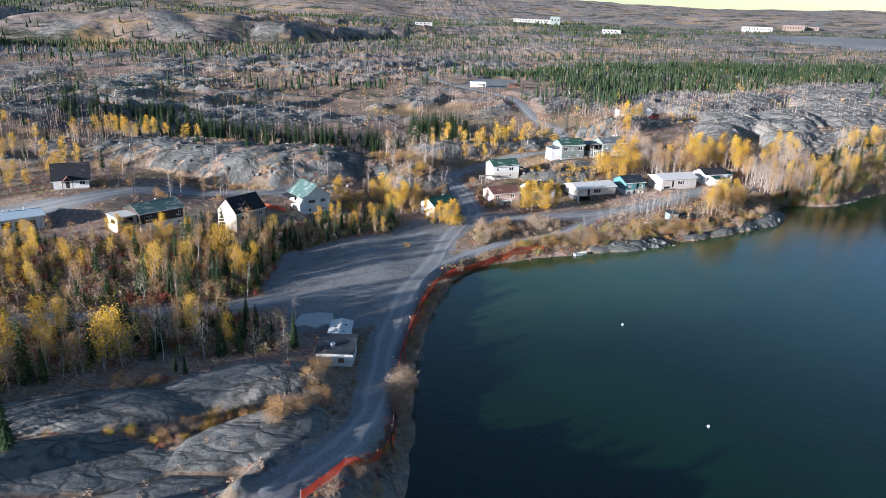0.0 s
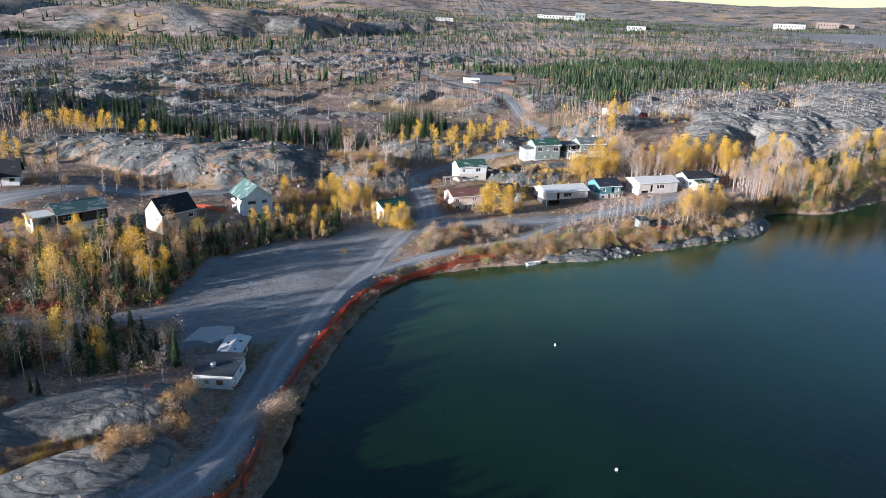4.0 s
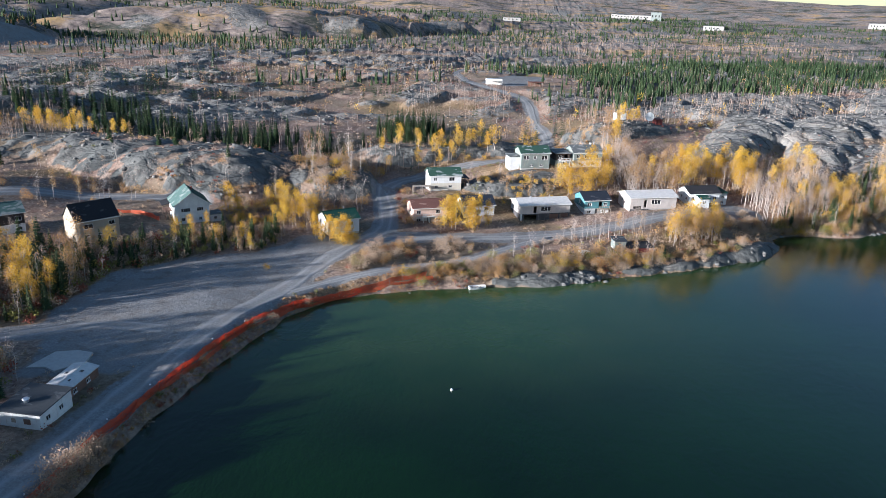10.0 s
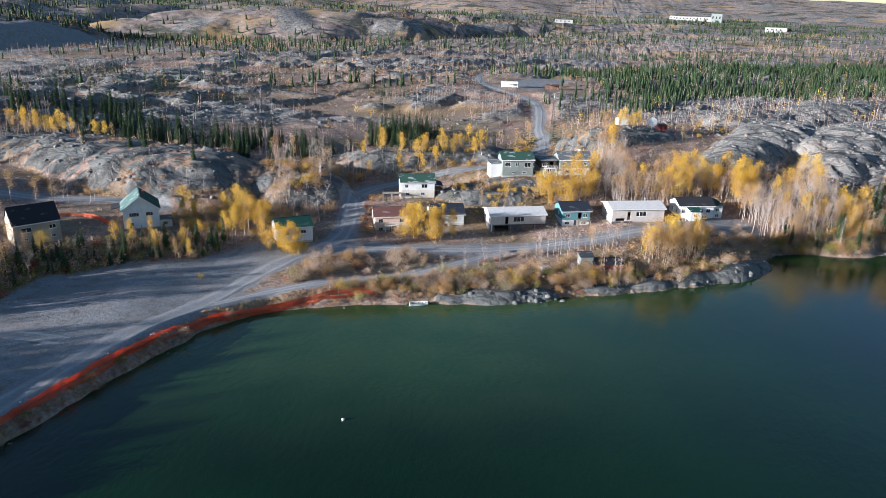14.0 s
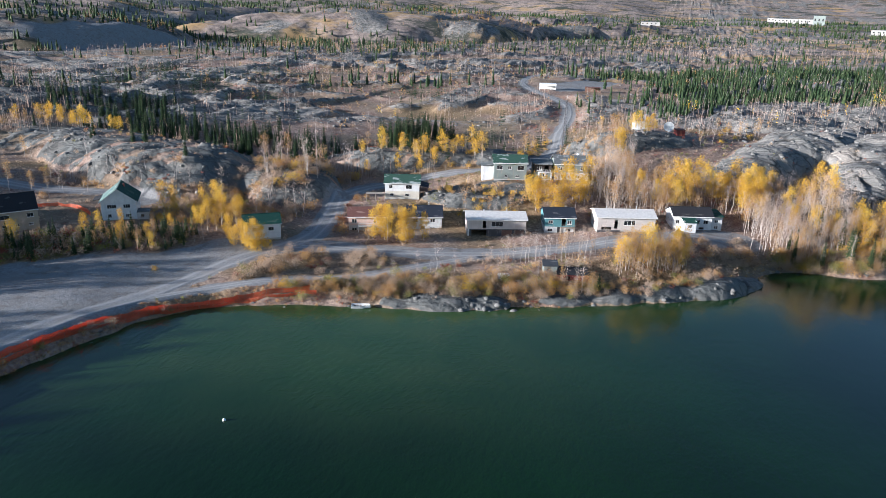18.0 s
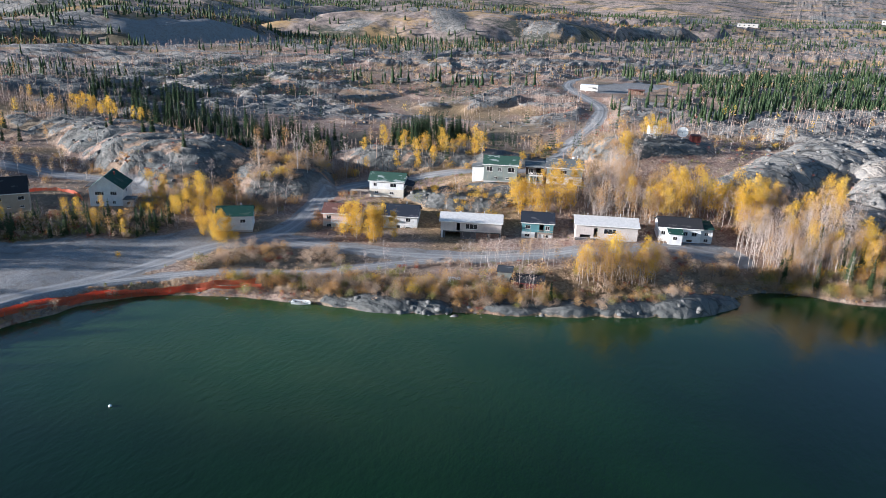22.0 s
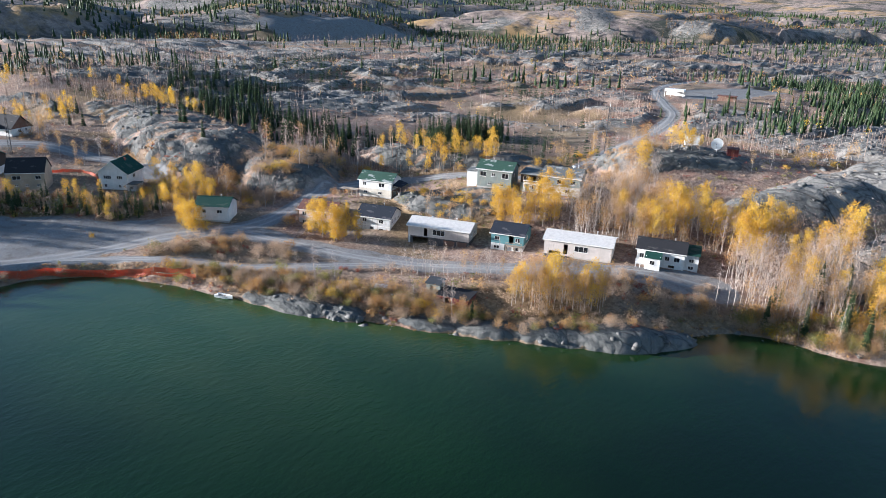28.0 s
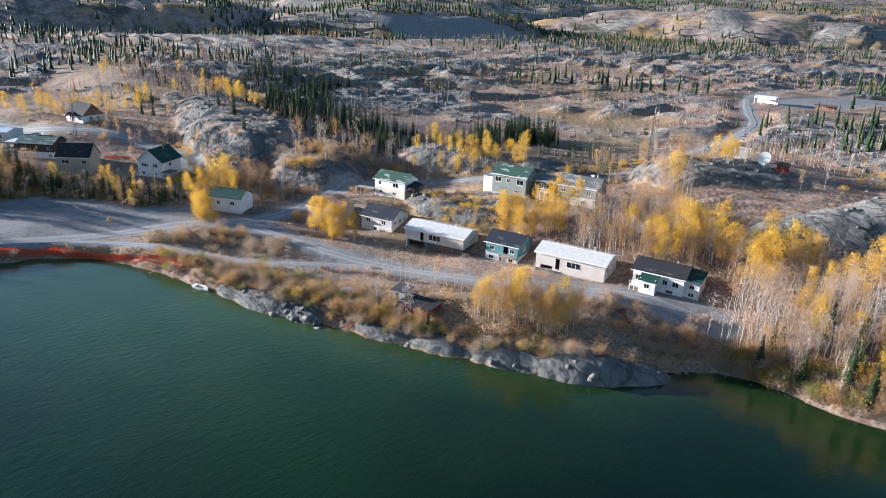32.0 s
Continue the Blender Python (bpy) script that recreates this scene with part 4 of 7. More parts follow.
# white house with the green roof on the bend
b = house("green_roof_house", "white two-storey house with patched green roof", (-5.5, 227.7), 8.4, 18.5, 10.2, 6.8, 4.75, 1.7, "white", "roof_green",
          [("f", 1.2, 2.2, 3.0, 4.0, "win"), ("f", 6.2, 8.0, 2.9, 4.1, "win", 2), ("f", 1.5, 2.6, 0.7, 1.5, "win"), ("f", 6.0, 7.2, 0.7, 1.5, "win"), ("l", 2.6, 3.6, 3.0, 4.0, "win"), ("r", 1.2, 2.2, 2.9, 4.0, "open"), ("r", 4.0, 5.2, 2.4, 4.3, "open")], lower=(2.2, "cream"))
deck(b, -5.6, 0.0, -1.6, 0.6, 1.6, -1.6, "wood", False)
bm = bmesh.new()
slab(bm, (10.3, 0.6, 3.7), (13.0, 0.6, 3.3), (13.0, 5.6, 3.5), (10.3, 5.6, 4.2), 0.12)
part("porch_roof", bm, MAT["roof_navy"], b, "sagging dark porch roof")
for y in (0.8, 5.4):
    part("post", boxes((12.7, 12.85, y - 0.08, y + 0.08, -1.0, 3.35)), MAT["brown_wood"], b)
deck(b, 10.2, 12.9, 0.6, 5.6, 2.2, -1.0, "brown_wood")

# upper row: grey-green house, balcony block, second house
b = house("upper_house", "grey-green two-storey house with bright green roof on bare rock", (23.3, 246.2), 13.1, 17.7, 10.0, 7.4, 5.15, 1.7, "grey", "roof_green",
          [("f", 0.8, 2.6, 2.9, 4.3, "win", 2), ("f", 4.2, 5.3, 3.1, 4.1, "win"), ("f", 7.2, 9.2, 2.8, 4.3, "win", 2), ("f", 3.2, 4.2, 0.6, 1.3, "win"), ("f", 6.6, 7.8, 0.6, 1.3, "win"), ("l", 2.5, 3.5, 3.0, 4.0, "win"), ("r", 2.5, 3.5, 3.0, 4.0, "win")], lower=(2.3, "grey"))
bm = bmesh.new()
panel(bm, Vector((-3.6, 1.6, 0)), Vector((1, 0, 0)), Vector((0, 1, 0)), 0, 3.56, -1.5, 3.6, [])
panel(bm, Vector((-3.6, 1.6, 0)), Vector((0, 1, 0)), Vector((1, 0, 0)), TH, 4.6, -1.5, 3.6, [])
panel(bm, Vector((-3.6, 6.2, 0)), Vector((1, 0, 0)), Vector((0, -1, 0)), 0, 3.56, -1.5, 3.6, [])
an = part("annex", bm, MAT["white"], b, "white windowless annex")
bm = bmesh.new()
slab(bm, (-3.9, 1.3, 3.62), (-0.02, 1.3, 3.95), (-0.02, 6.5, 3.95), (-3.9, 6.5, 3.62), 0.14)
part("annex_roof", bm, MAT["roof_grey"], an)
b = house("balcony_house", "dark timber house with grey flat roof and white balcony", (35.0, 250.8), 13.3, 17.7, 5.2, 7.0, 4.5, 0.25, "dark_wood", "roof_grey",
          [("f", 0.8, 2.2, 2.6, 4.0, "win"), ("f", 3.0, 4.4, 2.4, 4.2, "open"), ("f", 2.6, 3.8, 0.4, 1.8, "win")], lower=(2.2, "grey"), shed=True)
deck(b, 1.2, 5.2, -1.8, 0.0, 2.25, -1.2, "trim")
b = house("upper_house", "grey house with weathered green-grey roof among birches", (41.2, 252.2), 13.3, 17.7, 10.4, 7.6, 5.0, 1.8, "grey", "roof_grey",
          [("f", 1.0, 2.2, 3.0, 4.1, "win"), ("f", 4.0, 5.8, 2.9, 4.2, "win", 3), ("f", 7.8, 9.0, 3.0, 4.1, "win"), ("f", 2.0, 3.2, 0.6, 1.5, "win"), ("f", 6.5, 7.7, 0.6, 1.5, "win")], lower=(2.3, "cream"))
vent(b, 7.6, 4.6, 6.8, 0.35, 0.5, "lamp_white")
vent(b, 8.9, 4.4, 6.8, 0.14, 0.9)

# tall white gable house
# pale worn left slope; the darker right slope has its shade in the colour
b = house("gable_house", "tall white gabled house with green roof and basement windows", (-68.3, 182.4), 6.6, 34.0, 8.7, 9.6, 5.05, 3.3, "white", "roof_green",
          [("f", 1.5, 3.8, 3.1, 4.15, "win", 4), ("f", 5.5, 7.2, 3.1, 4.15, "win", 3), ("f", 3.6, 5.1, 5.5, 6.4, "win", 3), ("f", 1.5, 2.4, 0.6, 1.6, "win"), ("f", 5.9, 6.7, 0.6, 1.5, "win"), ("r", 1.5, 2.7, 0.5, 1.6, "win"), ("r", 3.4, 4.8, 3.0, 4.1, "win"), ("l", 5.0, 6.4, 3.0, 4.1, "open")],
          ridge="y", over=0.5, roofs=("roof_teal", "roof_dgreen"))
bm = bmesh.new()
panel(bm, Vector((8.72, -0.6, 0)), Vector((1, 0, 0)), Vector((0, 1, 0)), 0, 3.0, -0.8, 1.9, [(1.0, 1.8, 0.6, 1.3)])
panel(bm, Vector((11.72, -0.6, 0)), Vector((0, 1, 0)), Vector((-1, 0, 0)), TH, 4.0, -0.8, 1.9, [])
ent = part("entry_wing", bm, MAT["blush"], b, "low blush-painted entry wing")
part("wing_roof", boxes((8.72, 11.9, -0.8, 3.5, 1.92, 2.04)), MAT["roof_grey"], ent)
deck(b, -2.0, 0.0, 5.0, 9.4, 2.4, -0.5, "brown_wood")
bm = bmesh.new()
slab(bm, (-2.6, 4.6, 4.2), (-0.02, 4.6, 4.7), (-0.02, 9.8, 4.7), (-2.6, 9.8, 4.2), 0.14)
part("porch_roof", bm, MAT["roof_black"], b)
vent(b, 5.4, 6.0, 7.6, 0.25, 0.9, "rust", False)

# tan house
b = house("tan_house", "tan two-storey house with steep black roof", (-84.0, 163.2), 6.5, 52.0, 10.2, 7.7, 5.3, 3.5, "tan", "roof_black",
          [("f", 1.6, 3.9, 3.2, 4.35, "win", 2), ("f", 7.7, 9.2, 3.3, 4.35, "win", 2), ("f", 2.0, 2.9, 1.2, 1.8, "win"), ("f", 4.9, 5.8, 1.2, 1.8, "win"), ("f", 7.9, 8.9, 1.2, 1.8, "win"), ("l", 3.3, 4.3, 6.2, 7.0, "board", "concrete"), ("l", 2.0, 2.7, 3.4, 4.2, "win")], over=0.25)

# dark-sided long house with faded roof
b = house("dark_house", "dark-stained two-storey house on white lower walls, faded teal roof", (-107.4, 157.6), 7.9, 45.0, 12.0, 7.8, 5.0, 1.7, "dark_wood", "roof_teal",
          [("f", 1.2, 3.2, 2.9, 4.0, "win", 3), ("f", 5.0, 5.9, 2.3, 4.4, "open"), ("f", 10.0, 11.4, 2.9, 4.0, "win", 2), ("f", 1.5, 2.4, 0.6, 1.3, "win"), ("f", 10.2, 11.3, 0.6, 1.3, "win"), ("l", 3.0, 4.2, 2.9, 4.0, "win")], lower=(2.1, "white"))
bm = bmesh.new()
panel(bm, Vector((-5.2, 1.8, 0)), Vector((1, 0, 0)), Vector((0, 1, 0)), 0, 5.15, 0.0, 4.4, [(1.2, 4.2, 2.3, 4.0)])
panel(bm, Vector((-5.2, 1.8, 0)), Vector((0, 1, 0)), Vector((1, 0, 0)), TH, 5.6, 0.0, 4.4, [(1.4, 3.6, 2.4, 3.6)])
panel(bm, Vector((-5.2, 7.4, 0)), Vector((1, 0, 0)), Vector((0, -1, 0)), 0, 5.15, 0.0, 4.4, [])
an = part("annex", bm, MAT["cream"], b, "cream annex with open front")
part("annex_roof", boxes((-5.6, -0.02, 1.4, 7.7, 4.42, 4.58)), MAT["roof_white"], an)
deck(b, -5.0, 0.0, -0.6, 1.75, 2.2, -0.8, "dark_wood")
vent(b, 6.6, 4.2, 6.6, 0.15, 0.6)

# low silver-roofed house
b = house("silver_roof_house", "low white house with silver metal roof and chimney pipes", (-143.2, 150.0), 8.3, 39.5, 14.2, 8.2, 3.5, 0.9, "white_worn", "roof_silver",
          [("f", 10.8, 12.2, 1.3, 2.6, "win"), ("f", 7.4, 8.6, 0.2, 2.6, "open"), ("f", 4.4, 6.6, 1.2, 2.7, "open"), ("f", 1.2, 2.6, 1.3, 2.6, "win")])
for x in (6.0, 7.2, 10.8):
    vent(b, x, 4.2, 4.4, 0.16, 0.7)

# brown gabled cabin high on the slope
b = house("brown_cabin", "brown gabled cabin with white lower walls and dark roof", (-139.0, 180.6), 13.2, 22.0, 9.2, 8.6, 2.7, 3.7, "brown_wood", "roof_black",
          [("f", 6.8, 8.2, 0.9, 2.0, "win", 2), ("f", 3.2, 4.2, 0.1, 2.1, "door", "dark_wood"), ("r", 3.0, 4.2, 0.9, 1.9, "win"), ("r", 6.0, 7.0, 0.9, 1.9, "win")], lower=(2.3, "white"), over=0.6)
bm = bmesh.new()
slab(bm, (2.2, -2.0, 2.1), (3.7, -2.0, 3.5), (3.7, 1.2, 3.5), (2.2, 1.2, 2.1), 0.12)
slab(bm, (5.2, -2.0, 2.1), (3.7, -2.0, 3.5), (3.7, 1.2, 3.5), (5.2, 1.2, 2.1), 0.12)
pr = part("porch_roof", bm, MAT["roof_brown"], b, "brown gabled porch roof")
for x in (2.4, 5.0):
    part("post", boxes((x - 0.1, x + 0.1, -1.9, -1.7, -0.6, 2.2)), MAT["brown_wood"], b)

# small house beside the shore road, with its rear wing and slab
b = house("road_house", "small white house with flat dark roof beside the gravel road", (-55.4, 94.3), 2.3, -3.0, 6.7, 7.3, 2.8, 0.3, "white", "roof_slate",
          [("f", 4.0, 5.1, 1.0, 1.9, "board", "brown_wood"), ("f", 2.0, 2.7, 1.1, 1.8, "board", "wood"), ("r", 1.2, 2.2, 1.0, 1.9, "win"), ("r", 4.2, 5.2, 1.0, 1.9, "win"), ("l", 3.0, 4.0, 1.0, 1.9, "win")], shed=True, over=0.3)
ch = part("chimney", tubes(((2.7, 2.6, 2.6), (2.7, 2.6, 3.5), 0.42, 0.42)), MAT["metal"], b, "stubby metal roof ventilator")
part("cap", tubes(((2.7, 2.6, 3.55), (2.7, 2.6, 3.7), 0.55, 0.45)), MAT["metal"], ch)
b = house("rear_wing", "low wing with pale metal roof and two skylights", (-54.3, 102.2), 2.1, -2.0, 4.3, 9.0, 1.85, 0.45, "brown_wood", "roof_white",
          [("r", 2.0, 3.0, 0.5, 1.3, "win"), ("r", 5.6, 6.6, 0.5, 1.3, "win")], ridge="y", over=0.2)
for x, y in ((2.9, 3.2), (3.1, 6.4), (1.2, 5.4)):
    part("skylight", boxes((x - 0.3, x + 0.3, y - 0.3, y + 0.3, 1.9, 2.32)), MAT["dark"], b, "dark roof light")
bm = bmesh.new()
pts = [(-62.4, 110.6), (-61.0, 116.8), (-57.5, 118.0), (-54.4, 117.6), (-53.6, 112.4), (-55.6, 112.0), (-57.0, 110.2), (-59.6, 111.4)]
z0 = height(-58, 114)
lo = [bm.verts.new((x, y, z0 - 0.4)) for x, y in pts]
hi = [bm.verts.new((x, y, z0 + 0.3)) for x, y in pts]
bm.faces.new(hi)
bm.faces.new(lo[::-1])
for k in range(len(pts)):
    bm.faces.new((lo[k], lo[(k + 1) % len(pts)], hi[(k + 1) % len(pts)], hi[k]))
me = bpy.data.meshes.new("slab")
bmesh.ops.recalc_face_normals(bm, faces=bm.faces)
bm.to_mesh(me)
bm.free()
me.materials.append(MAT["concrete"])
tagged(new("foundation_slab", me), "pale cracked concrete foundation slab", "slab")

# small green-roofed house behind yellow trees
b = house("small_green_house", "small white gabled house with dark green roof", (-28.9, 188.4), 4.3, 35.5, 9.2, 7.0, 3.9, 1.75, "white", "roof_dgreen",
          [("l", 1.2, 2.2, 2.2, 3.2, "win"), ("l", 4.6, 5.6, 2.2, 3.2, "win"), ("l", 1.2, 2.2, 0.5, 1.5, "win"), ("l", 4.6, 5.6, 0.5, 1.5, "win"), ("f", 2.0, 3.0, 2.0, 3.0, "win"), ("f", 6.0, 7.4, 2.0, 3.0, "win"), ("r", 1.0, 3.0, 0.3, 2.6, "door", "trim"), ("r", 4.0, 6.0, 0.3, 2.6, "door", "trim")], over=0.35)
vent(b, 6.2, 4.0, 5.4)

# shack, red shed and junk on the shore
b = house("shack", "small weathered grey shack with broken tin roof above the shore", (48.4, 193.6), height(50, 195) + 0.1, 15.0, 3.2, 2.8, 1.9, 0.45, "grey", "roof_slate",
          [("f", 0.8, 1.7, 0.6, 1.6, "open"), ("r", 0.9, 1.8, 0.1, 1.9, "open")], shed=True, over=0.25, category="shed", group="sheds by the shore")
b = house("low_shed", "low red shed with flat dark roof above the shore", (51.9, 192.6), height(55, 193.4) + 0.1, 14.0, 7.4, 4.6, 1.5, 0.25, "red", "roof_black", [("f", 2.0, 3.0, 0.3, 1.2, "open")], shed=True, over=0.2, category="shed", group="sheds by the shore")


# ---- other things ----
def skiff(x, y, z, turn, label):
    root = thing("boat", label, "boat", pose(x, y, z, 0, 0, turn))
    bm = bmesh.new()
    rings = []
    for k in range(9):
        t = k / 8
        w = 0.75 * (1 - max(0, (t - 0.45) / 0.55) ** 2.2)
        keel = -0.25 + 0.35 * max(0, t - 0.6) ** 1.3
        x0 = -2.0 + 4.2 * t
        rings.append([bm.verts.new(p) for p in ((x0, -w, 0.45 + 0.25 * t * t), (x0, -w * 0.75, keel + 0.1), (x0, 0, keel), (x0, w * 0.75, keel + 0.1), (x0, w, 0.45 + 0.25 * t * t))])
    for a, c in zip(rings[:-1], rings[1:]):
        for k in range(4):
            bm.faces.new((a[k], a[k + 1], c[k + 1], c[k]))
    bm.faces.new(rings[0])
    bmesh.ops.solidify(bm, geom=bm.faces[:], thickness=0.05)
    part("hull", bm, MAT["lamp_white"], root)
    for s in (-1.2, 0.1, 1.0):
        part("bench", boxes((s - 0.15, s + 0.15, -0.55, 0.55, 0.22, 0.27)), MAT["wood"], root)
    part("gunwale", tubes(((-2.0, -0.75, 0.47), (0.3, -0.75, 0.5), 0.04, 0.04), ((-2.0, 0.75, 0.47), (0.3, 0.75, 0.5), 0.04, 0.04)), MAT["metal"], root)


skiff(12.6, 167.6, 0.2, 20, "small white boat drawn up at the waterline")
for x, y in ((10.3, 119.1), (12.5, 77.6)):
    root = thing("buoy", "round white mooring buoy afloat", "buoy", pose(x, y, 0.0), "mooring buoys")
    bm = bmesh.new()
    bmesh.ops.create_uvsphere(bm, u_segments=16, v_segments=10, radius=0.26)
    bmesh.ops.translate(bm, verts=bm.verts, vec=(0, 0, 0.1))
    part("float", bm, MAT["lamp_white"], root)
    part("eye", tubes(((0, 0, 0.33), (0, 0, 0.45), 0.04, 0.04)), MAT["metal"], root)

# satellite dish
root = thing("satellite_dish", "large white satellite dish on a steel mount", "dish", pose(73.4, 295.9, height(73.4, 295.9) - 0.1, 0, 0, 4))
bm = bmesh.new()
rings = []
for k in range(7):
    r = 1.75 * k / 6
    rings.append([bm.verts.new((r * math.cos(a * math.pi / 12), -0.28 * (r / 1.75) ** 2 * 1.6, r * math.sin(a * math.pi / 12))) for a in range(24)] if k else [bm.verts.new((0, 0, 0))])
for k in range(24):
    bm.faces.new((rings[0][0], rings[1][k], rings[1][(k + 1) % 24]))
    for a, c in zip(rings[1:-1], rings[2:]):
        bm.faces.new((a[k], c[k], c[(k + 1) % 24], a[(k + 1) % 24]))
bmesh.ops.solidify(bm, geom=bm.faces[:], thickness=0.05)
bm.transform(pose(0, -0.3, 2.5, -22, 0, 0))
part("reflector", bm, MAT["lamp_white"], root, "white dished reflector")
part("mast", tubes(((0, 0.1, -0.5), (0, 0.1, 2.4), 0.14, 0.12)), MAT["metal"], root)
part("feed_arm", tubes(((0, -0.5, 1.0), (0, -1.7, 2.6), 0.04, 0.04)), MAT["metal"], root)
part("feed_horn", tubes(((0, -1.6, 2.65), (0, -1.8, 2.75), 0.12, 0.09)), MAT["dark"], root)
# service container and red hut by the dish
z0 = height(64.0, 303.4)
root = thing("container", "white metal service container on skids", "container", pose(61.8, 301.6, z0 - 0.05, 0, 0, 24))
part("body", boxes((0, 4.3, 0, 2.8, 0.2, 3.4)), MAT["lamp_white"], root)
part("roof", boxes((-0.08, 4.38, -0.08, 2.88, 3.4, 3.52)), MAT["roof_white"], root)
part("door", boxes((2.9, 3.9, -0.05, -0.002, 0.3, 2.4)), MAT["trim"], root)
for x in (0.6, 3.4):
    part("skid", boxes((x, x + 0.3, -0.1, 2.9, -0.6, 0.2)), MAT["wood"], root)
for k in range(7):
    part("rib", boxes((0.3 + k * 0.36, 0.36 + k * 0.36, -0.03, -0.001, 0.3, 2.8)), MAT["lamp_white"], root)
house("red_hut", "small rust-red equipment hut beside the dish", (76.4, 296.6), height(77.5, 297.5) - 0.1, 24, 3.0, 2.4, 2.1, 0.2, "red", "roof_brown", [("f", 1.0, 1.9, 0.1, 1.9, "door", "rust")], shed=True, over=0.15, category="shed", group="sheds on the hill")

# far shelter and open shed on the lot
root = thing("shelter", "white open-fronted shelter on the far lot", "shelter", pose(5.6, 424.2, height(9.9, 426) - 0.05, 0, 0, 10))
part("canopy", boxes((0, 9.0, 0, 5.0, 2.4, 3.3)), MAT["lamp_white"], root)
part("back_wall", boxes((0.1, 8.9, 4.8, 4.98, 0, 2.4)), MAT["trim"], root)
for x in (0.1, 2.9, 5.9, 8.7):
    part("post", boxes((x, x + 0.2, 0.05, 0.25, -0.6, 2.4)), MAT["trim"], root)
root = thing("open_shed", "brown roofed open shed on the far lot", "shed", pose(30, 428, height(33, 430) - 0.05, 0, 0, 12))
part("roof", boxes((-0.3, 8.3, -0.3, 4.3, 2.6, 2.8)), MAT["roof_brown"], root)
part("back_wall", boxes((0, 8, 3.8, 4.0, -0.5, 2.6)), MAT["brown_wood"], root)
for x in (0, 3.9, 7.8):
    part("post", boxes((x, x + 0.2, 0, 0.2, -0.5, 2.6)), MAT["brown_wood"], root)


def lattice_mast(x, y, base, tall, label, wide=0.7):
    root = thing("lattice_mast", label, "mast", pose(x, y, base), "steel masts")
    top = 0.35
    legs = [(math.cos(a) * wide, math.sin(a) * wide) for a in (0.3, 2.39, 4.49)]
    for lx, ly in legs:
        part("leg", tubes(((lx, ly, -1.0), (lx * top, ly * top, tall), 0.07, 0.05), n=5), MAT["skirt"], root)
    n = int(tall / 1.3)
    for k in range(n):
        s0, s1 = 1 - (1 - top) * k / n, 1 - (1 - top) * (k + 1) / n
        rows = []
        for i in range(3):
            p, q = legs[i], legs[(i + 1) % 3]
            rows.append(((p[0] * s0, p[1] * s0, tall * k / n), (q[0] * s1, q[1] * s1, tall * (k + 1) / n), 0.035, 0.035))
            rows.append(((p[0] * s0, p[1] * s0, tall * k / n), (q[0] * s0, q[1] * s0, tall * k / n), 0.03, 0.03))
        part("bracing", tubes(*rows, n=4), MAT["skirt"], root)
    part("antenna", tubes(((0, 0, tall - 0.2), (0, 0, tall + 1.6), 0.05, 0.03)), MAT["lamp_white"], root)


lattice_mast(-115.4, 177.4, height(-115.4, 177.4), 15.5, "slim grey steel lattice mast behind the houses")
lattice_mast(37.0, 299.0, height(37, 299), 17.0, "grey steel lattice mast beside the uphill road", 0.9)

# parked dark car behind the upper houses
root = thing("car", "dark parked car behind the upper houses", "car", pose(33.4, 263.5, height(33.4, 263.5) + 0.12, 0, 0, 25))
bm = bmesh.new()
prof = [(-2.1, 0.35), (-2.15, 0.8), (-1.2, 0.95), (-0.6, 1.42), (0.9, 1.45), (1.6, 0.98), (2.1, 0.9), (2.15, 0.35)]
a = [bm.verts.new((x, -0.85 + (0.12 if z > 1.2 else 0), z)) for x, z in prof]
c = [bm.verts.new((x, 0.85 - (0.12 if z > 1.2 else 0), z)) for x, z in prof]
bm.faces.new(a)
bm.faces.new(c[::-1])
for k in range(len(prof)):
    bm.faces.new((a[k], a[(k + 1) % len(prof)], c[(k + 1) % len(prof)], c[k]))
part("body", bm, MAT["car"], root)
part("windscreen", boxes((-0.5, 0.8, -0.80, 0.80, 1.05, 1.36)), MAT["glass"], root)
for x in (-1.35, 1.35):
    for y in (-0.85, 0.68):
        w = part("wheel", tubes(((x, y, 0.32), (x, y + 0.17, 0.32), 0.32, 0.32), n=14), MAT["rubber"], root)
        part("rim", tubes(((x, y - 0.01, 0.32), (x, y + 0.18, 0.32), 0.18, 0.18), n=10), MAT["metal"], w)

# white wreck and boards on the shore
random.seed(21)
for k in range(16):
    x, y = 39.0 + random.uniform(-2.8, 4.5), 187.8 + random.uniform(-1.4, 1.8)
    root = thing("scrap_board", "pale scrap board lying by the shore", "board", pose(x, y, height(x, y) + 0.12, random.uniform(-8, 8), random.uniform(-8, 8), random.uniform(0, 180)), "scrap boards")
    part("board", boxes((-random.uniform(0.5, 1.3), random.uniform(0.5, 1.3), -0.2, 0.2, -0.03, 0.03)), MAT[random.choice(["trim", "lamp_white", "wood"])], root)
root = thing("wrecked_trailer", "white wrecked trailer lying by the shore", "trailer", pose(39.8, 188.6, height(39.8, 188.6) + 0.1, 0, 4, 30))
part("body", boxes((-1.4, 1.4, -0.8, 0.8, 0.4, 1.3)), MAT["lamp_white"], root)
part("frame", boxes((-1.6, 2.2, -0.1, 0.1, 0.28, 0.4)), MAT["rust"], root)
for y in (-0.95, 0.8):
    part("wheel", tubes(((0, y, 0.3), (0, y + 0.15, 0.3), 0.3, 0.3), n=12), MAT["rubber"], root)

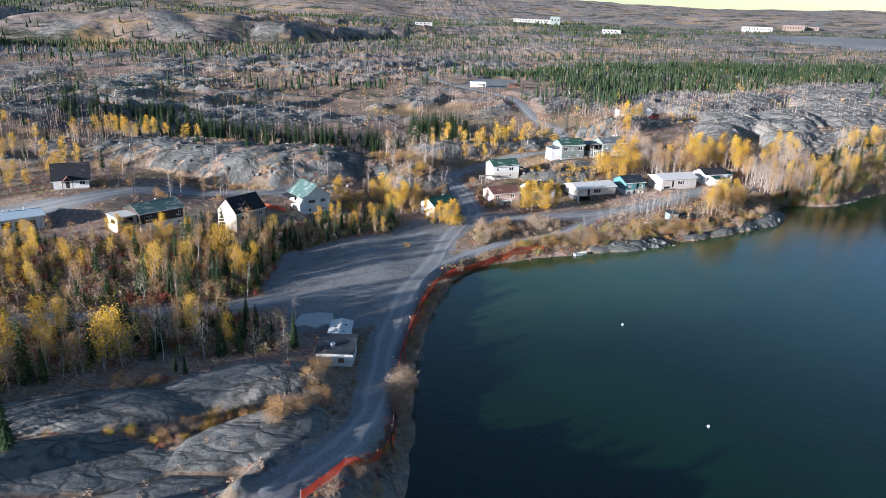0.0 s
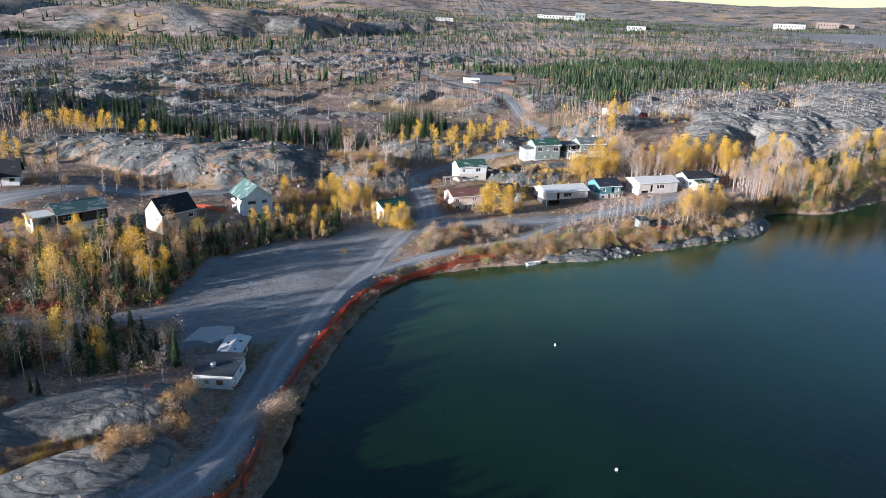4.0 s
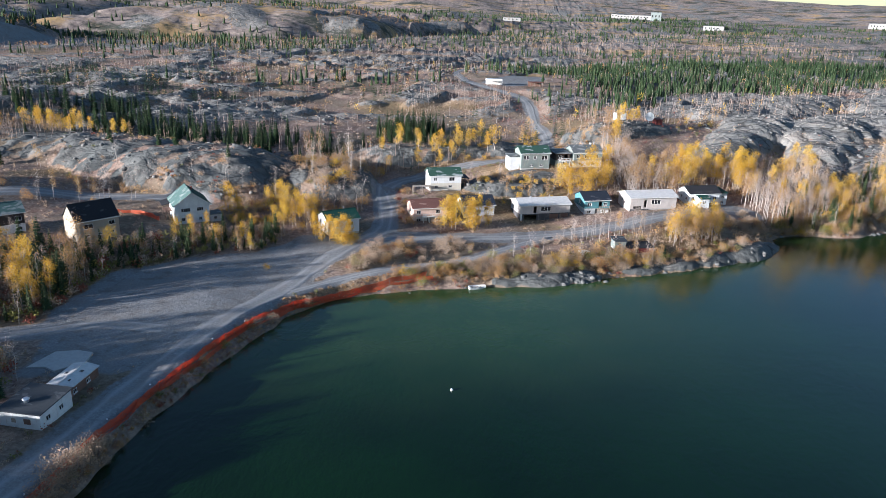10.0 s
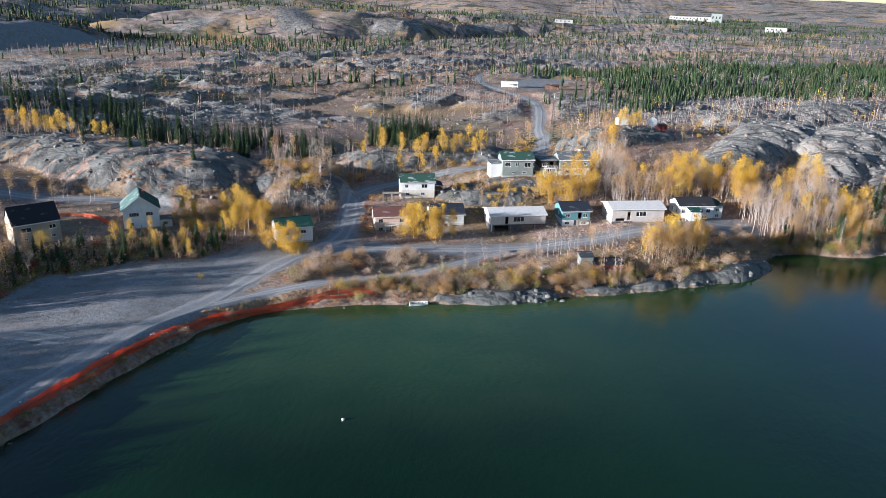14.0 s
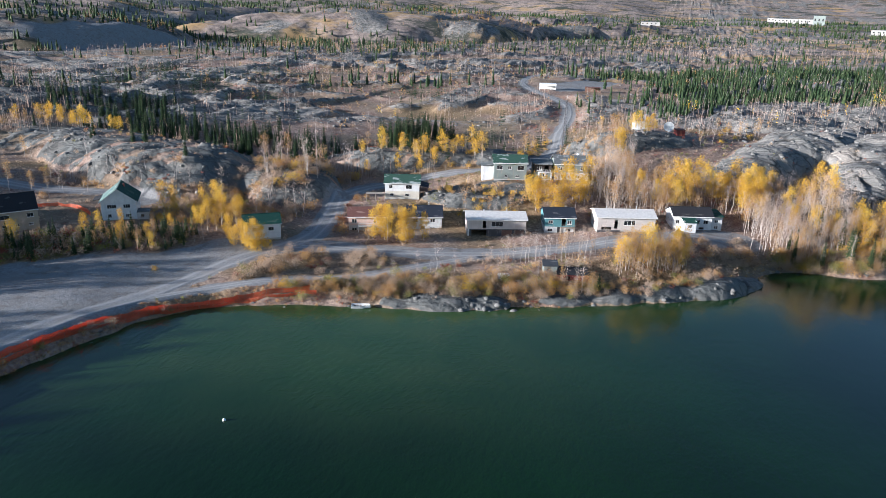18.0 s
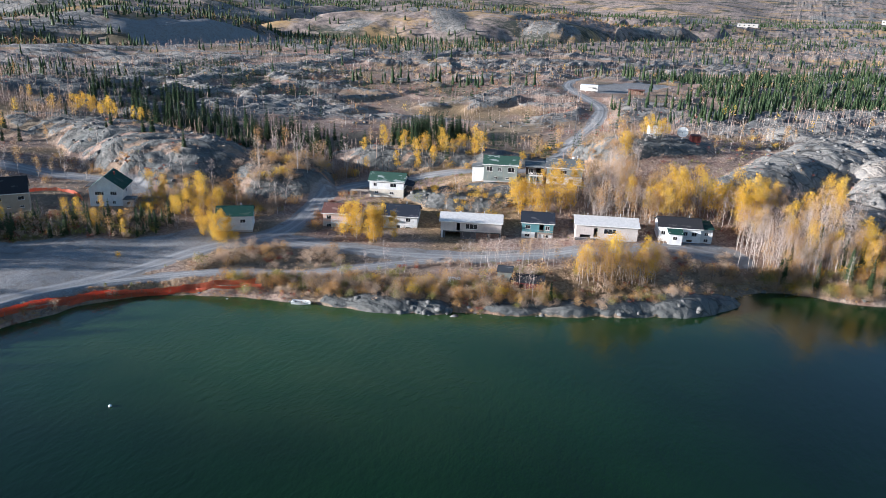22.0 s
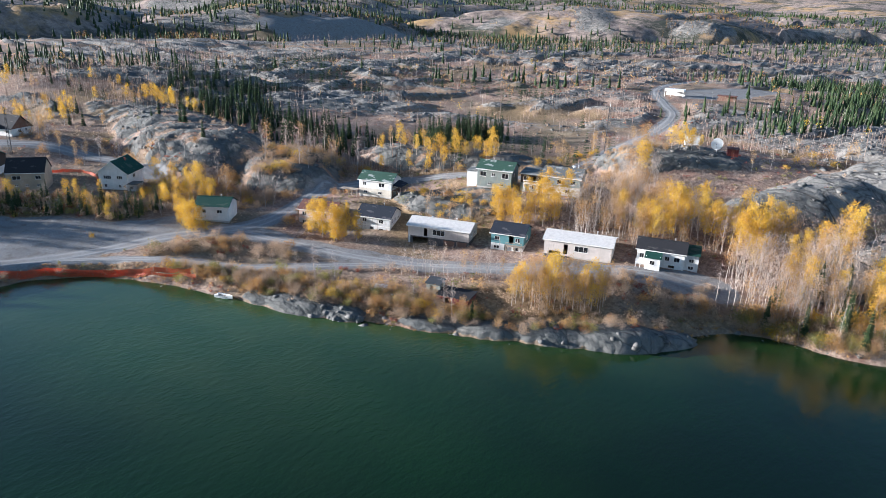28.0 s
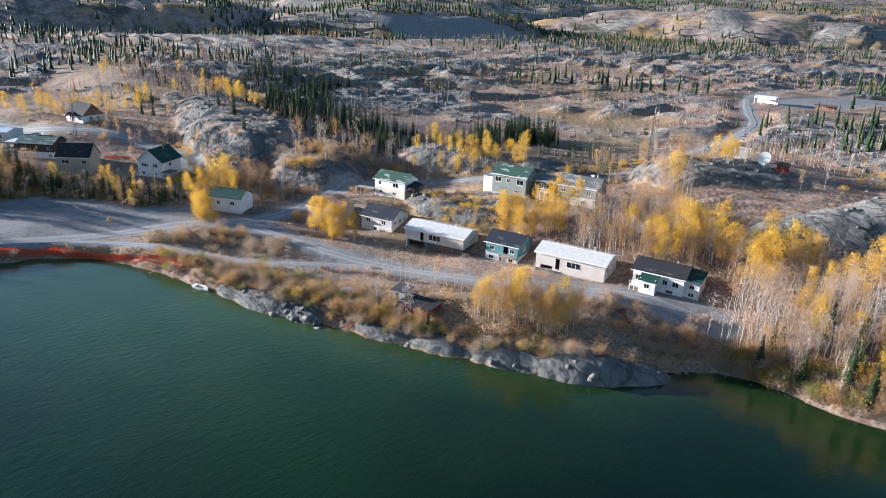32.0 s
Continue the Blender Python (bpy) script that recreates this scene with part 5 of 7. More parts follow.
# ---- orange safety fence along the shore ----
FENCE = curve_points([(-52.5, 49.5), (-47.6, 57.2), (-44.6, 61.6), (-42.6, 66.2), (-41.5, 73), (-40.9, 81), (-40.2, 94), (-38.5, 108.5), (-35.6, 122), (-31.6, 136.5), (-27.5, 146), (-19.6, 155.2), (-8.1, 163.4), (2.0, 168.6)], 1.0)


def fence_run(pts, label, spacing=2.4, tall=1.55, lean=0.25):
    root = thing("safety_fence", label, "fence", pose(0, 0, 0), "safety fences")
    run, last = [pts[0]], pts[0]
    for p in pts[1:]:
        if math.dist(p, last) >= spacing:
            run.append(p)
            last = p
    random.seed(5)
    tops = []
    for p in run:
        z = height(*p)
        lx, ly, hh = random.uniform(-lean, lean), random.uniform(-lean, lean), tall * random.uniform(0.8, 1.08)
        tops.append((Vector((p[0], p[1], z)), Vector((p[0] + lx, p[1] + ly, z + hh))))
        part("post", tubes(((p[0], p[1], z - 0.4), (p[0] + lx * 1.1, p[1] + ly * 1.1, z + hh * 1.12), 0.03, 0.025), n=5), MAT["wood"], root)
    for (a0, a1), (b0, b1) in zip(tops[:-1], tops[1:]):
        bm = bmesh.new()
        sag = random.uniform(0.05, 0.3)
        def spot(u, v):
            p = (a0.lerp(a1, v)).lerp(b0.lerp(b1, v), u)
            return p + Vector((0, 0, -sag * v * math.sin(u * math.pi)))
        for k in range(11):
            v0, v1 = 0.05 + k * 0.085, 0.05 + k * 0.085 + 0.064
            for i in range(4):
                bm.faces.new([bm.verts.new(spot(*q)) for q in ((i / 4, v0), ((i + 1) / 4, v0), ((i + 1) / 4, v1), (i / 4, v1))])
        for i in range(14):
            u0 = i / 14
            bm.faces.new([bm.verts.new(spot(*q)) for q in ((u0, 0.05), (u0 + 0.028, 0.05), (u0 + 0.028, 0.98), (u0, 0.98))])
        bmesh.ops.solidify(bm, geom=bm.faces[:], thickness=0.01)
        part("netting", bm, MAT["orange"], root, "sagging orange plastic netting")


fence_run(FENCE, "orange plastic safety fence on wooden stakes along the shore")
fence_run([(x + 0.55 + 0.3 * math.sin(x), y - 0.45) for x, y in FENCE[18:]], "second orange safety fence slumped beside the first", 2.8, 1.05, 0.5)
fence_run(curve_points([(-74, 184.5), (-80, 187), (-88, 185), (-94, 178)], 1.0), "orange safety fence behind the tan house", 2.4, 1.2)

# pale marker stones along the road edge
random.seed(9)
STONE = []
for v in range(4):
    bm = bmesh.new()
    bmesh.ops.create_icosphere(bm, subdivisions=2, radius=0.5)
    for w in bm.verts:
        w.co *= 1 + 0.28 * noise.noise(w.co * 1.7 + Vector((v * 9, 0, 0)))
        w.co.z *= 0.62
    me = bpy.data.meshes.new("stone")
    bm.to_mesh(me)
    bm.free()
    STONE.append(me)
    me.materials.append(MAT["stone"])
for k, p in enumerate(FENCE[6::9]):
    x, y = p[0] - 1.3 + random.uniform(-0.4, 0.4), p[1] + random.uniform(-1, 1)
    me = STONE[k % 4]
    ob = new("marker_block", me.copy())
    ob.data.materials.clear()
    ob.data.materials.append(MAT["lamp_white"])
    ob.matrix_basis = pose(x, y, height(x, y) + 0.1, 0, 0, random.uniform(0, 360)) @ Matrix.Diagonal((0.3, 0.26, 0.4, 1))
    tagged(ob, "white-painted marker stone at the road edge", "stone", "marker stones")

# far works buildings
MAT["works_wall"] = make_plain("pale_cladding", (0.33, 0.315, 0.29), 0.8, 0, 0.5)
MAT["works_brick"] = make_plain("brown_brick", (0.20, 0.15, 0.125), 0.9, 0, 0.5)
def works(x, y, w, d, h, mat, label, turn=0):
    z = height(x, y)
    root = thing("works_building", label, "building", pose(x, y, z - 1, 0, 0, turn), "far works buildings")
    bm = boxes((-w / 2, w / 2, -d / 2, d / 2, 0, h))
    part("wall", bm, MAT[mat], root)
    part("roof", boxes((-w / 2 - 0.5, w / 2 + 0.5, -d / 2 - 0.5, d / 2 + 0.5, h, h + 0.8)), MAT["roof_slate"], root)
    for k in range(int(w / 9)):
        part("window", boxes((-w / 2 + 3 + k * 9, -w / 2 + 6 + k * 9, -d / 2 - 0.15, -d / 2 - 0.01, h * 0.45, h * 0.7)), MAT["glass"], root)


works(372, 2200, 95, 40, 12, "works_wall", "long white industrial hall in the distance", -10)
works(430, 2180, 28, 26, 24, "grey", "tall blue-grey industrial block in the distance", -10)
works(330, 2215, 40, 30, 10, "works_wall", "low white industrial shed in the distance", -10)
works(490, 1790, 44, 22, 11, "works_wall", "white flat-roofed warehouse in the distance", -12)
works(1262, 2600, 100, 50, 18, "works_wall", "wide pale hall in the distance", -20)
works(1420, 2640, 70, 40, 22, "works_brick", "brown brick block in the distance", -20)
works(1505, 2660, 40, 30, 14, "works_brick", "low brown building in the distance", -20)
works(21, 1727, 40, 24, 8, "works_wall", "white domed hall in the distance", 0)


# ---- vegetation ----
rng = np.random.default_rng(4)


def cones(rows, n=5):
    """Tapered limbs (a, b, r0, r1) as one vertex and face list."""
    vs, fs = [], []
    for a, b, r0, r1 in rows:
        a, b = Vector(a), Vector(b)
        q = (b - a).to_track_quat("Z", "Y")
        k0 = len(vs)
        for c, r in ((a, r0), (b, r1)):
            for k in range(n):
                w = 2 * math.pi * k / n
                vs.append(tuple(c + q @ Vector((r * math.cos(w), r * math.sin(w), 0))))
        for k in range(n):
            fs.append((k0 + k, k0 + (k + 1) % n, k0 + n + (k + 1) % n, k0 + n + k))
    return vs, fs


def leaves(centres, size, flat=0.0):
    """A bent quad for each centre, turned at random."""
    c = np.asarray(centres, float)
    n = len(c)
    d = rng.normal(size=(n, 3))
    d /= np.linalg.norm(d, axis=1)[:, None]
    e = np.cross(d, rng.normal(size=(n, 3)))
    e /= np.linalg.norm(e, axis=1)[:, None] + 1e-9
    s = size * rng.uniform(0.6, 1.3, (n, 1))
    a, b = d * s, e * s * 0.7
    v = np.stack([c - a, c - b * 0.9, c + a, c + b], 1).reshape(-1, 3)
    f = np.arange(4 * n).reshape(-1, 4)
    return v.tolist(), f.tolist()


def wander(base, top, n, sway):
    pts = [Vector(base).lerp(Vector(top), k / n) for k in range(n + 1)]
    for k in range(1, n + 1):
        pts[k] += Vector((rng.normal() * sway * k / n, rng.normal() * sway * k / n, 0))
    return pts


def broadleaf(tall, spread, n_leaf, leaf, bare=0.35, limbs=12, stems=1, lean=0.0, fill=0.5, twigs=2):
    """Trunk and limbs, then leaves in clusters round the limbs' ends."""
    rows, fine, spots = [], [], []
    for s in range(stems):
        bx, by = (rng.normal() * 0.35, rng.normal() * 0.35) if stems > 1 else (0, 0)
        fx, fy = bx * 0.1, by * 0.1
        h = tall * rng.uniform(0.8, 1.0) if s else tall
        pts = wander((fx, fy, -0.3), (bx * 3 + lean * h * rng.uniform(0.6, 1.2), by * 3 + lean * h * 0.3, h), 6, 0.03 * h)
        r = 0.0062 * tall + 0.012
        for k in range(6):
            rows.append((pts[k], pts[k + 1], r * (1 - k / 6.6), r * (1 - (k + 1) / 6.6)))
        for k in range(limbs):
            t = bare + (0.97 - bare) * (k + rng.uniform(0, 1)) / limbs
            i = min(5, int(t * 6))
            p = pts[i].lerp(pts[i + 1], t * 6 - i)
            w = rng.uniform(0, 2 * math.pi)
            reach = spread * (0.35 + 0.65 * math.sin(math.pi * min(1, (t - bare) / (1.02 - bare) * 0.8 + 0.2))) * rng.uniform(0.55, 1.1)
            q = p + Vector((math.cos(w) * reach, math.sin(w) * reach, reach * rng.uniform(0.5, 1.1)))
            fine.append((p, q, r * 0.35 * (1.15 - t), 0.012))
            for m in range(twigs):
                u = p.lerp(q, rng.uniform(0.35, 0.9))
                e = u + Vector((rng.normal(), rng.normal(), abs(rng.normal()) + 0.4)).normalized() * reach * 0.5
                fine.append((u, e, 0.018, 0.006))
                spots += [u.lerp(e, 0.6), e]
            spots += [q, p.lerp(q, 0.7)]
        spots.append(pts[6])
    sp = np.array([tuple(s) for s in spots])
    pick = sp[rng.integers(0, len(sp), n_leaf)]
    c = pick + rng.normal(size=(n_leaf, 3)) * (fill * np.array([1, 1, 1.1]))
    va, fa = cones(rows, 5)
    vb, fb = cones(fine, 3)
    return (va + vb, fa + [tuple(i + len(va) for i in f) for f in fb]), leaves(c, leaf)


def spruce(tall, wide, rows_n=24, per=9):
    rows = [((0, 0, -0.3), (0, 0, tall * 0.55), 0.03 * wide + 0.08, 0.07), ((0, 0, tall * 0.55), (0, 0, tall * 0.98), 0.07, 0.01)]
    vs, fs = [], []
    for k in range(rows_n):
        t = (k + rng.uniform(0, 0.6)) / rows_n
        z = tall * (0.06 + 0.92 * t)
        reach = wide * (1 - t) ** 0.8 * rng.uniform(0.75, 1.1) + 0.12
        m = max(4, int(per * (1 - 0.5 * t)))
        for i in range(m):
            w = 2 * math.pi * (i + rng.uniform(-0.35, 0.35)) / m + k
            r = reach * rng.uniform(0.6, 1.15)
            d, side = Vector((math.cos(w), math.sin(w), 0)), Vector((-math.sin(w), math.cos(w), 0))
            drop = -0.25 * r + rng.uniform(-0.08, 0.08)
            half = 0.16 * r + 0.10
            a = Vector((0, 0, z + 0.1))
            mid, tip = a + d * r * 0.55 + Vector((0, 0, drop * 0.35)), a + d * r + Vector((0, 0, drop))
            k0 = len(vs)
            vs += [tuple(a), tuple(mid + side * half - Vector((0, 0, 0.12))), tuple(tip), tuple(mid - side * half - Vector((0, 0, 0.12))), tuple(mid + Vector((0, 0, 0.07)))]
            fs += [(k0, k0 + 1, k0 + 4), (k0 + 1, k0 + 2, k0 + 4), (k0 + 2, k0 + 3, k0 + 4), (k0 + 3, k0, k0 + 4)]
    return cones(rows, 5), (vs, fs)


def shrub(tall, wide, n_leaf, leaf, stems=14):
    rows, spots = [], []
    for s in range(stems):
        w, r = rng.uniform(0, 2 * math.pi), wide * math.sqrt(rng.uniform(0, 1))
        top = Vector((math.cos(w) * r, math.sin(w) * r, tall * rng.uniform(0.6, 1.05) * (1 - 0.45 * (r / wide) ** 2)))
        foot = Vector((top.x * 0.3, top.y * 0.3, -0.15))
        rows.append((foot, top, 0.03, 0.008))
        for m in range(2):
            u = foot.lerp(top, rng.uniform(0.4, 0.9))
            e = u + Vector((rng.normal(), rng.normal(), abs(rng.normal()))).normalized() * tall * 0.3
            rows.append((u, e, 0.012, 0.004))
            spots += [u, e]
        spots += [top, foot.lerp(top, 0.75)]
    sp = np.array([tuple(s) for s in spots])
    c = sp[rng.integers(0, len(sp), n_leaf)] + rng.normal(size=(n_leaf, 3)) * 0.14 * tall
    c[:, 2] = np.maximum(c[:, 2], 0.05)
    return cones(rows, 3), leaves(c, leaf)


FOLIAGE = {}


def kind_of(kind, name, label, category, group, bark, leaf, shapes, parts=("trunk", "crown")):
    FOLIAGE[kind] = dict(name=name, label=label, category=category, group=group, parts=parts,
                         meshes=[(mesh_from(parts[0], *wood, MAT[bark]), mesh_from(parts[1], *crown, MAT[leaf])) for wood, crown in shapes])


kind_of("gold", "aspen", "aspen with bright yellow autumn leaves and pale trunk", "tree", "yellow aspens", "bark_white", "gold",
        [broadleaf(11, 1.8, 1150, 0.145, 0.28, 17), broadleaf(12, 1.7, 1100, 0.145, 0.36, 16), broadleaf(9.5, 2.0, 1150, 0.145, 0.22, 16, 2), broadleaf(10.5, 2.2, 1250, 0.145, 0.25, 16, 2), broadleaf(8, 1.5, 850, 0.145, 0.25, 14)])
kind_of("goldfull", "aspen", "full yellow aspen leafy down to the ground", "tree", "yellow aspens", "bark_white", "gold",
        [broadleaf(11, 2.1, 2100, 0.15, 0.07, 24), broadleaf(10, 1.9, 1900, 0.15, 0.06, 22, 2), broadleaf(12, 2.0, 2100, 0.15, 0.1, 24)])
kind_of("amber", "poplar", "young poplar with thinning amber leaves", "tree", "amber aspens", "bark_white", "amber",
        [broadleaf(9, 1.4, 480, 0.12, 0.32, 14, twigs=3), broadleaf(10, 1.3, 440, 0.12, 0.4, 13, twigs=3), broadleaf(7.5, 1.5, 520, 0.12, 0.25, 13, 2)])
kind_of("birch", "birch", "bare white-stemmed birch with few leaves", "tree", "bare birches", "bark_white", "twig",
        [broadleaf(9.5, 1.1, 110, 0.11, 0.35, 14), broadleaf(10.5, 1.2, 90, 0.11, 0.4, 14, 1, 0.12), broadleaf(8.5, 1.3, 120, 0.11, 0.3, 13, 2), broadleaf(7.5, 1.0, 70, 0.11, 0.4, 12, 1, 0.2), broadleaf(6.5, 1.2, 90, 0.11, 0.3, 11, 3)], ("trunk", "crown"))
kind_of("spruce", "spruce", "dark green narrow spruce", "tree", "spruces", "bark_dark", "needle",
        [spruce(9.5, 1.6), spruce(11, 1.7, 28), spruce(8, 1.5, 21), spruce(7, 1.1, 20, 8), spruce(5, 1.1, 15, 8)])
kind_of("dry", "willow_shrub", "nearly leafless tan willow shrub", "shrub", "tan shrubs", "bark_grey", "dry",
        [shrub(2.6, 1.9, 400, 0.11, 15), shrub(2.0, 1.6, 320, 0.11, 12), shrub(3.2, 1.8, 420, 0.11, 16)], ("stem", "foliage"))
kind_of("goldbush", "golden_shrub", "willow shrub with golden autumn leaves", "shrub", "golden shrubs", "bark_grey", "gold",
        [shrub(2.6, 1.6, 420, 0.12, 16), shrub(3.4, 1.7, 520, 0.12, 18)], ("stem", "foliage"))
kind_of("amberbush", "amber_shrub", "dense shrub with amber autumn leaves", "shrub", "amber shrubs", "bark_grey", "amber",
        [shrub(2.2, 1.6, 420, 0.11, 16), shrub(3.0, 1.7, 480, 0.11, 18)], ("stem", "foliage"))
kind_of("russet", "russet_shrub", "low spreading russet-red shrub", "shrub", "russet shrubs", "bark_grey", "russet", [shrub(1.3, 1.3, 300, 0.10, 14), shrub(1.0, 1.5, 300, 0.10, 14)], ("stem", "foliage"))
kind_of("olive", "green_shrub", "leafy shrub still olive green", "shrub", "green shrubs", "bark_grey", "olive", [shrub(2.2, 1.5, 460, 0.12, 16), shrub(2.9, 1.6, 520, 0.12, 16)], ("stem", "foliage"))


def blocked(x, y, margin):
    hit = np.zeros(len(x), bool)
    for (hx, hy), yaw, L, D in FOOT:
        c, s = math.cos(radians(yaw)), math.sin(radians(yaw))
        u, v = (x - hx) * c + (y - hy) * s, -(x - hx) * s + (y - hy) * c
        hit |= (u > -margin) & (u < L + margin) & (v > -margin) & (v < D + margin)
    return hit


PLANTED = []


def sow(poly, count, mix, lo=0.8, hi=1.15, clear=0.9, gap=1.0, gravel=0.35, bare=9.0):
    """Scatter plants in a stretch of the plan; mix gives the share of each kind."""
    poly = [tuple(p) for p in poly]
    xs, ys = [p[0] for p in poly], [p[1] for p in poly]
    x, y = rng.uniform(min(xs), max(xs), count * 8), rng.uniform(min(ys), max(ys), count * 8)
    ok = inside(x, y, poly) & ~blocked(x, y, clear)
    x, y = x[ok], y[ok]
    z, rock, g, d = ground(x, y, full=True)
    ok = (g < gravel) & (d > 0.6) & (rock < bare)
    kinds, share = list(mix), np.array(list(mix.values()), float)
    n = 0
    for px, py, pz in zip(x[ok], y[ok], z[ok]):
        if n >= count:
            break
        if any(abs(px - q[1]) < gap and abs(py - q[2]) < gap for q in PLANTED[-160:]):
            continue
        PLANTED.append((kinds[rng.choice(len(kinds), p=share / share.sum())], px, py, pz, rng.uniform(lo, hi)))
        n += 1


def plant(kind, x, y, s=1.0):
    PLANTED.append((kind, x, y, height(x, y), s))


# woods west of the shore road
sow([(-150, 50), (-104, 50), (-100, 80), (-84, 92), (-64, 98), (-60, 108), (-78, 114), (-104, 106), (-150, 98)], 230, {"gold": 0.09, "amber": 0.26, "birch": 0.28, "spruce": 0.37}, 0.7, 1.1)
sow([(-175, 112), (-135, 108), (-98, 116), (-94, 154), (-112, 148), (-140, 142), (-175, 138)], 230, {"gold": 0.3, "amber": 0.32, "birch": 0.18, "spruce": 0.2}, 0.5, 0.8)
sow([(-98, 116), (-76, 122), (-70, 132), (-72, 152), (-80, 160), (-94, 154)], 120, {"spruce": 0.6, "amber": 0.2, "gold": 0.05, "birch": 0.15}, 0.65, 1.1)
sow([(-82, 100), (-62, 100), (-64, 108), (-80, 112)], 22, {"spruce": 0.4, "birch": 0.4, "amber": 0.2}, 0.5, 0.8)
# between the tan and white houses and the gravel lot
sow([(-80, 160), (-71, 152), (-58, 162), (-44, 172), (-37, 184), (-44, 188), (-57, 178), (-69, 169)], 130, {"spruce": 0.42, "amber": 0.18, "gold": 0.06, "birch": 0.16, "olive": 0.18}, 0.35, 0.68)
sow([(-58, 186), (-46, 190), (-40, 200), (-54, 202), (-62, 196)], 26, {"gold": 0.2, "goldbush": 0.35, "amberbush": 0.2, "olive": 0.15, "dry": 0.1}, 0.7, 1.0)
sow([(-44, 186), (-36, 187), (-33, 196), (-38, 202), (-44, 196)], 16, {"gold": 0.6, "amber": 0.3, "goldbush": 0.1}, 0.6, 0.85)
for x, y, s in ((-27.6, 184.6, 0.62), (-25.4, 184.0, 0.66), (-23.6, 184.4, 0.7), (-22.4, 185.6, 0.55), (-29.6, 184.0, 0.5), (-31.5, 185.2, 0.6)):
    plant("goldfull", x, y, s)
for x, y, s in ((-24.6, 183.2, 1.1), (-22.6, 184.0, 1.2), (-20.8, 186.0, 0.9), (-38.1, 164.1, 0.65)):
    plant("goldbush", x, y, s)
for x, y, s in ((-11.2, 182.0, 1.2), (-9.8, 182.6, 1.0), (-12.2, 181.6, 0.9)):
    plant("russet", x, y, s)
for x, y, s in ((-50.2, 176.0, 0.85), (-52.5, 175.0, 0.7)):
    plant("spruce", x, y, s)
for x, y, s in ((-60.1, 201.7, 0.6), (-57.6, 199.0, 0.55), (-56.0, 196.2, 0.6)):
    plant("gold", x, y, s)
for x, y, s in ((-97.5, 82.7, 1.1), (-82.4, 92.9, 1.15), (-84.0, 93.6, 1.0), (-66.4, 94.0, 0.8), (-60.8, 95.5, 0.7), (-93.5, 86.0, 1.0), (-88.0, 90.0, 0.9)):
    plant("birch", x, y, s)
for x, y, s in ((-112.0, 92.0, 1.25), (-108.0, 88.0, 1.15), (-104.6, 86.7, 1.0), (-110.0, 84.0, 1.2), (-115.0, 87.0, 1.25)):
    plant("gold", x, y, s)
# bend of the road: tan and amber thickets
sow([(-46, 202), (-26, 198), (-24, 214), (-27, 236), (-22, 252), (-36, 254), (-50, 232), (-52, 212)], 120, {"dry": 0.5, "amberbush": 0.22, "birch": 0.15, "goldbush": 0.08, "amber": 0.05}, 0.9, 1.4)
sow([(-13, 200.5), (-10, 206), (-11, 222), (-13, 238), (-15.5, 230), (-14, 212)], 14, {"dry": 0.4, "amberbush": 0.4, "russet": 0.2}, 0.6, 0.9, 0.3)
sow([(-30, 256), (-10, 257), (8, 263), (18, 268), (10, 276), (-12, 270), (-32, 266)], 38, {"gold": 0.4, "amber": 0.25, "goldbush": 0.25, "dry": 0.1}, 0.55, 0.85)
# yellow trees before the pink and navy-roofed houses
for x, y, s in ((1.6, 203.3, 0.8), (3.4, 205.0, 0.95), (4.6, 203.9, 0.9), (8.2, 204.6, 0.9), (9.6, 204.2, 0.95), (10.8, 206.0, 0.8), (13.6, 207.4, 0.7)):
    plant("goldfull", x, y, s)
for x, y, s in ((-9.2, 204.4, 1.0), (-8.2, 203.6, 0.8), (-1.0, 204.2, 1.0)):
    plant("amberbush", x, y, s * 1.2)
plant("birch", -0.6, 203.6, 0.75)
plant("birch", 0.4, 204.0, 0.7)
# rocky slope between the green-roofed houses
sow([(8, 232), (24, 236), (26, 243), (12, 243), (4, 238)], 16, {"goldbush": 0.3, "amberbush": 0.4, "birch": 0.3}, 0.5, 0.8)
sow([(17, 226), (34, 232), (36, 240), (22, 238)], 20, {"amber": 0.45, "goldbush": 0.35, "birch": 0.2}, 0.5, 0.75)
# tall yellow clump behind the long house
sow([(37, 232), (44, 235), (52, 240), (52, 247), (42, 246), (36, 240)], 17, {"goldfull": 0.4, "gold": 0.6}, 0.7, 0.92, 0.9, 1.1)
sow([(50, 240), (60, 240), (66, 250), (64, 284), (54, 288), (54, 262)], 90, {"birch": 0.7, "amber": 0.28, "gold": 0.02}, 0.8, 1.05)
# grove behind the cream and porch houses
sow([(58, 238), (74, 243), (76, 258), (60, 252)], 60, {"birch": 0.66, "amber": 0.3, "gold": 0.04}, 0.85, 1.1)
sow([(74, 243), (92, 250), (102, 246), (104, 262), (90, 263), (74, 258)], 95, {"birch": 0.54, "gold": 0.34, "amber": 0.12}, 0.8, 1.1)
sow([(102, 246), (118, 240), (126, 246), (118, 260), (104, 262)], 70, {"birch": 0.62, "gold": 0.2, "amber": 0.18}, 0.8, 1.1)
sow([(95, 232), (106, 232), (118, 236), (124, 244), (110, 250), (96, 246)], 100, {"birch": 0.86, "amber": 0.14}, 0.8, 1.05)
sow([(104, 229.5), (116, 231.5), (127, 232), (150, 251), (172, 262), (190, 280), (160, 276), (134, 256), (118, 246), (106, 238)], 200, {"amber": 0.26, "birch": 0.26, "spruce": 0.26, "olive": 0.12, "gold": 0.10}, 0.65, 1.05)
sow([(190, 270), (260, 298), (420, 345), (420, 365), (250, 322), (185, 284)], 90, {"amber": 0.3, "birch": 0.2, "spruce": 0.3, "gold": 0.2}, 0.7, 1.0)
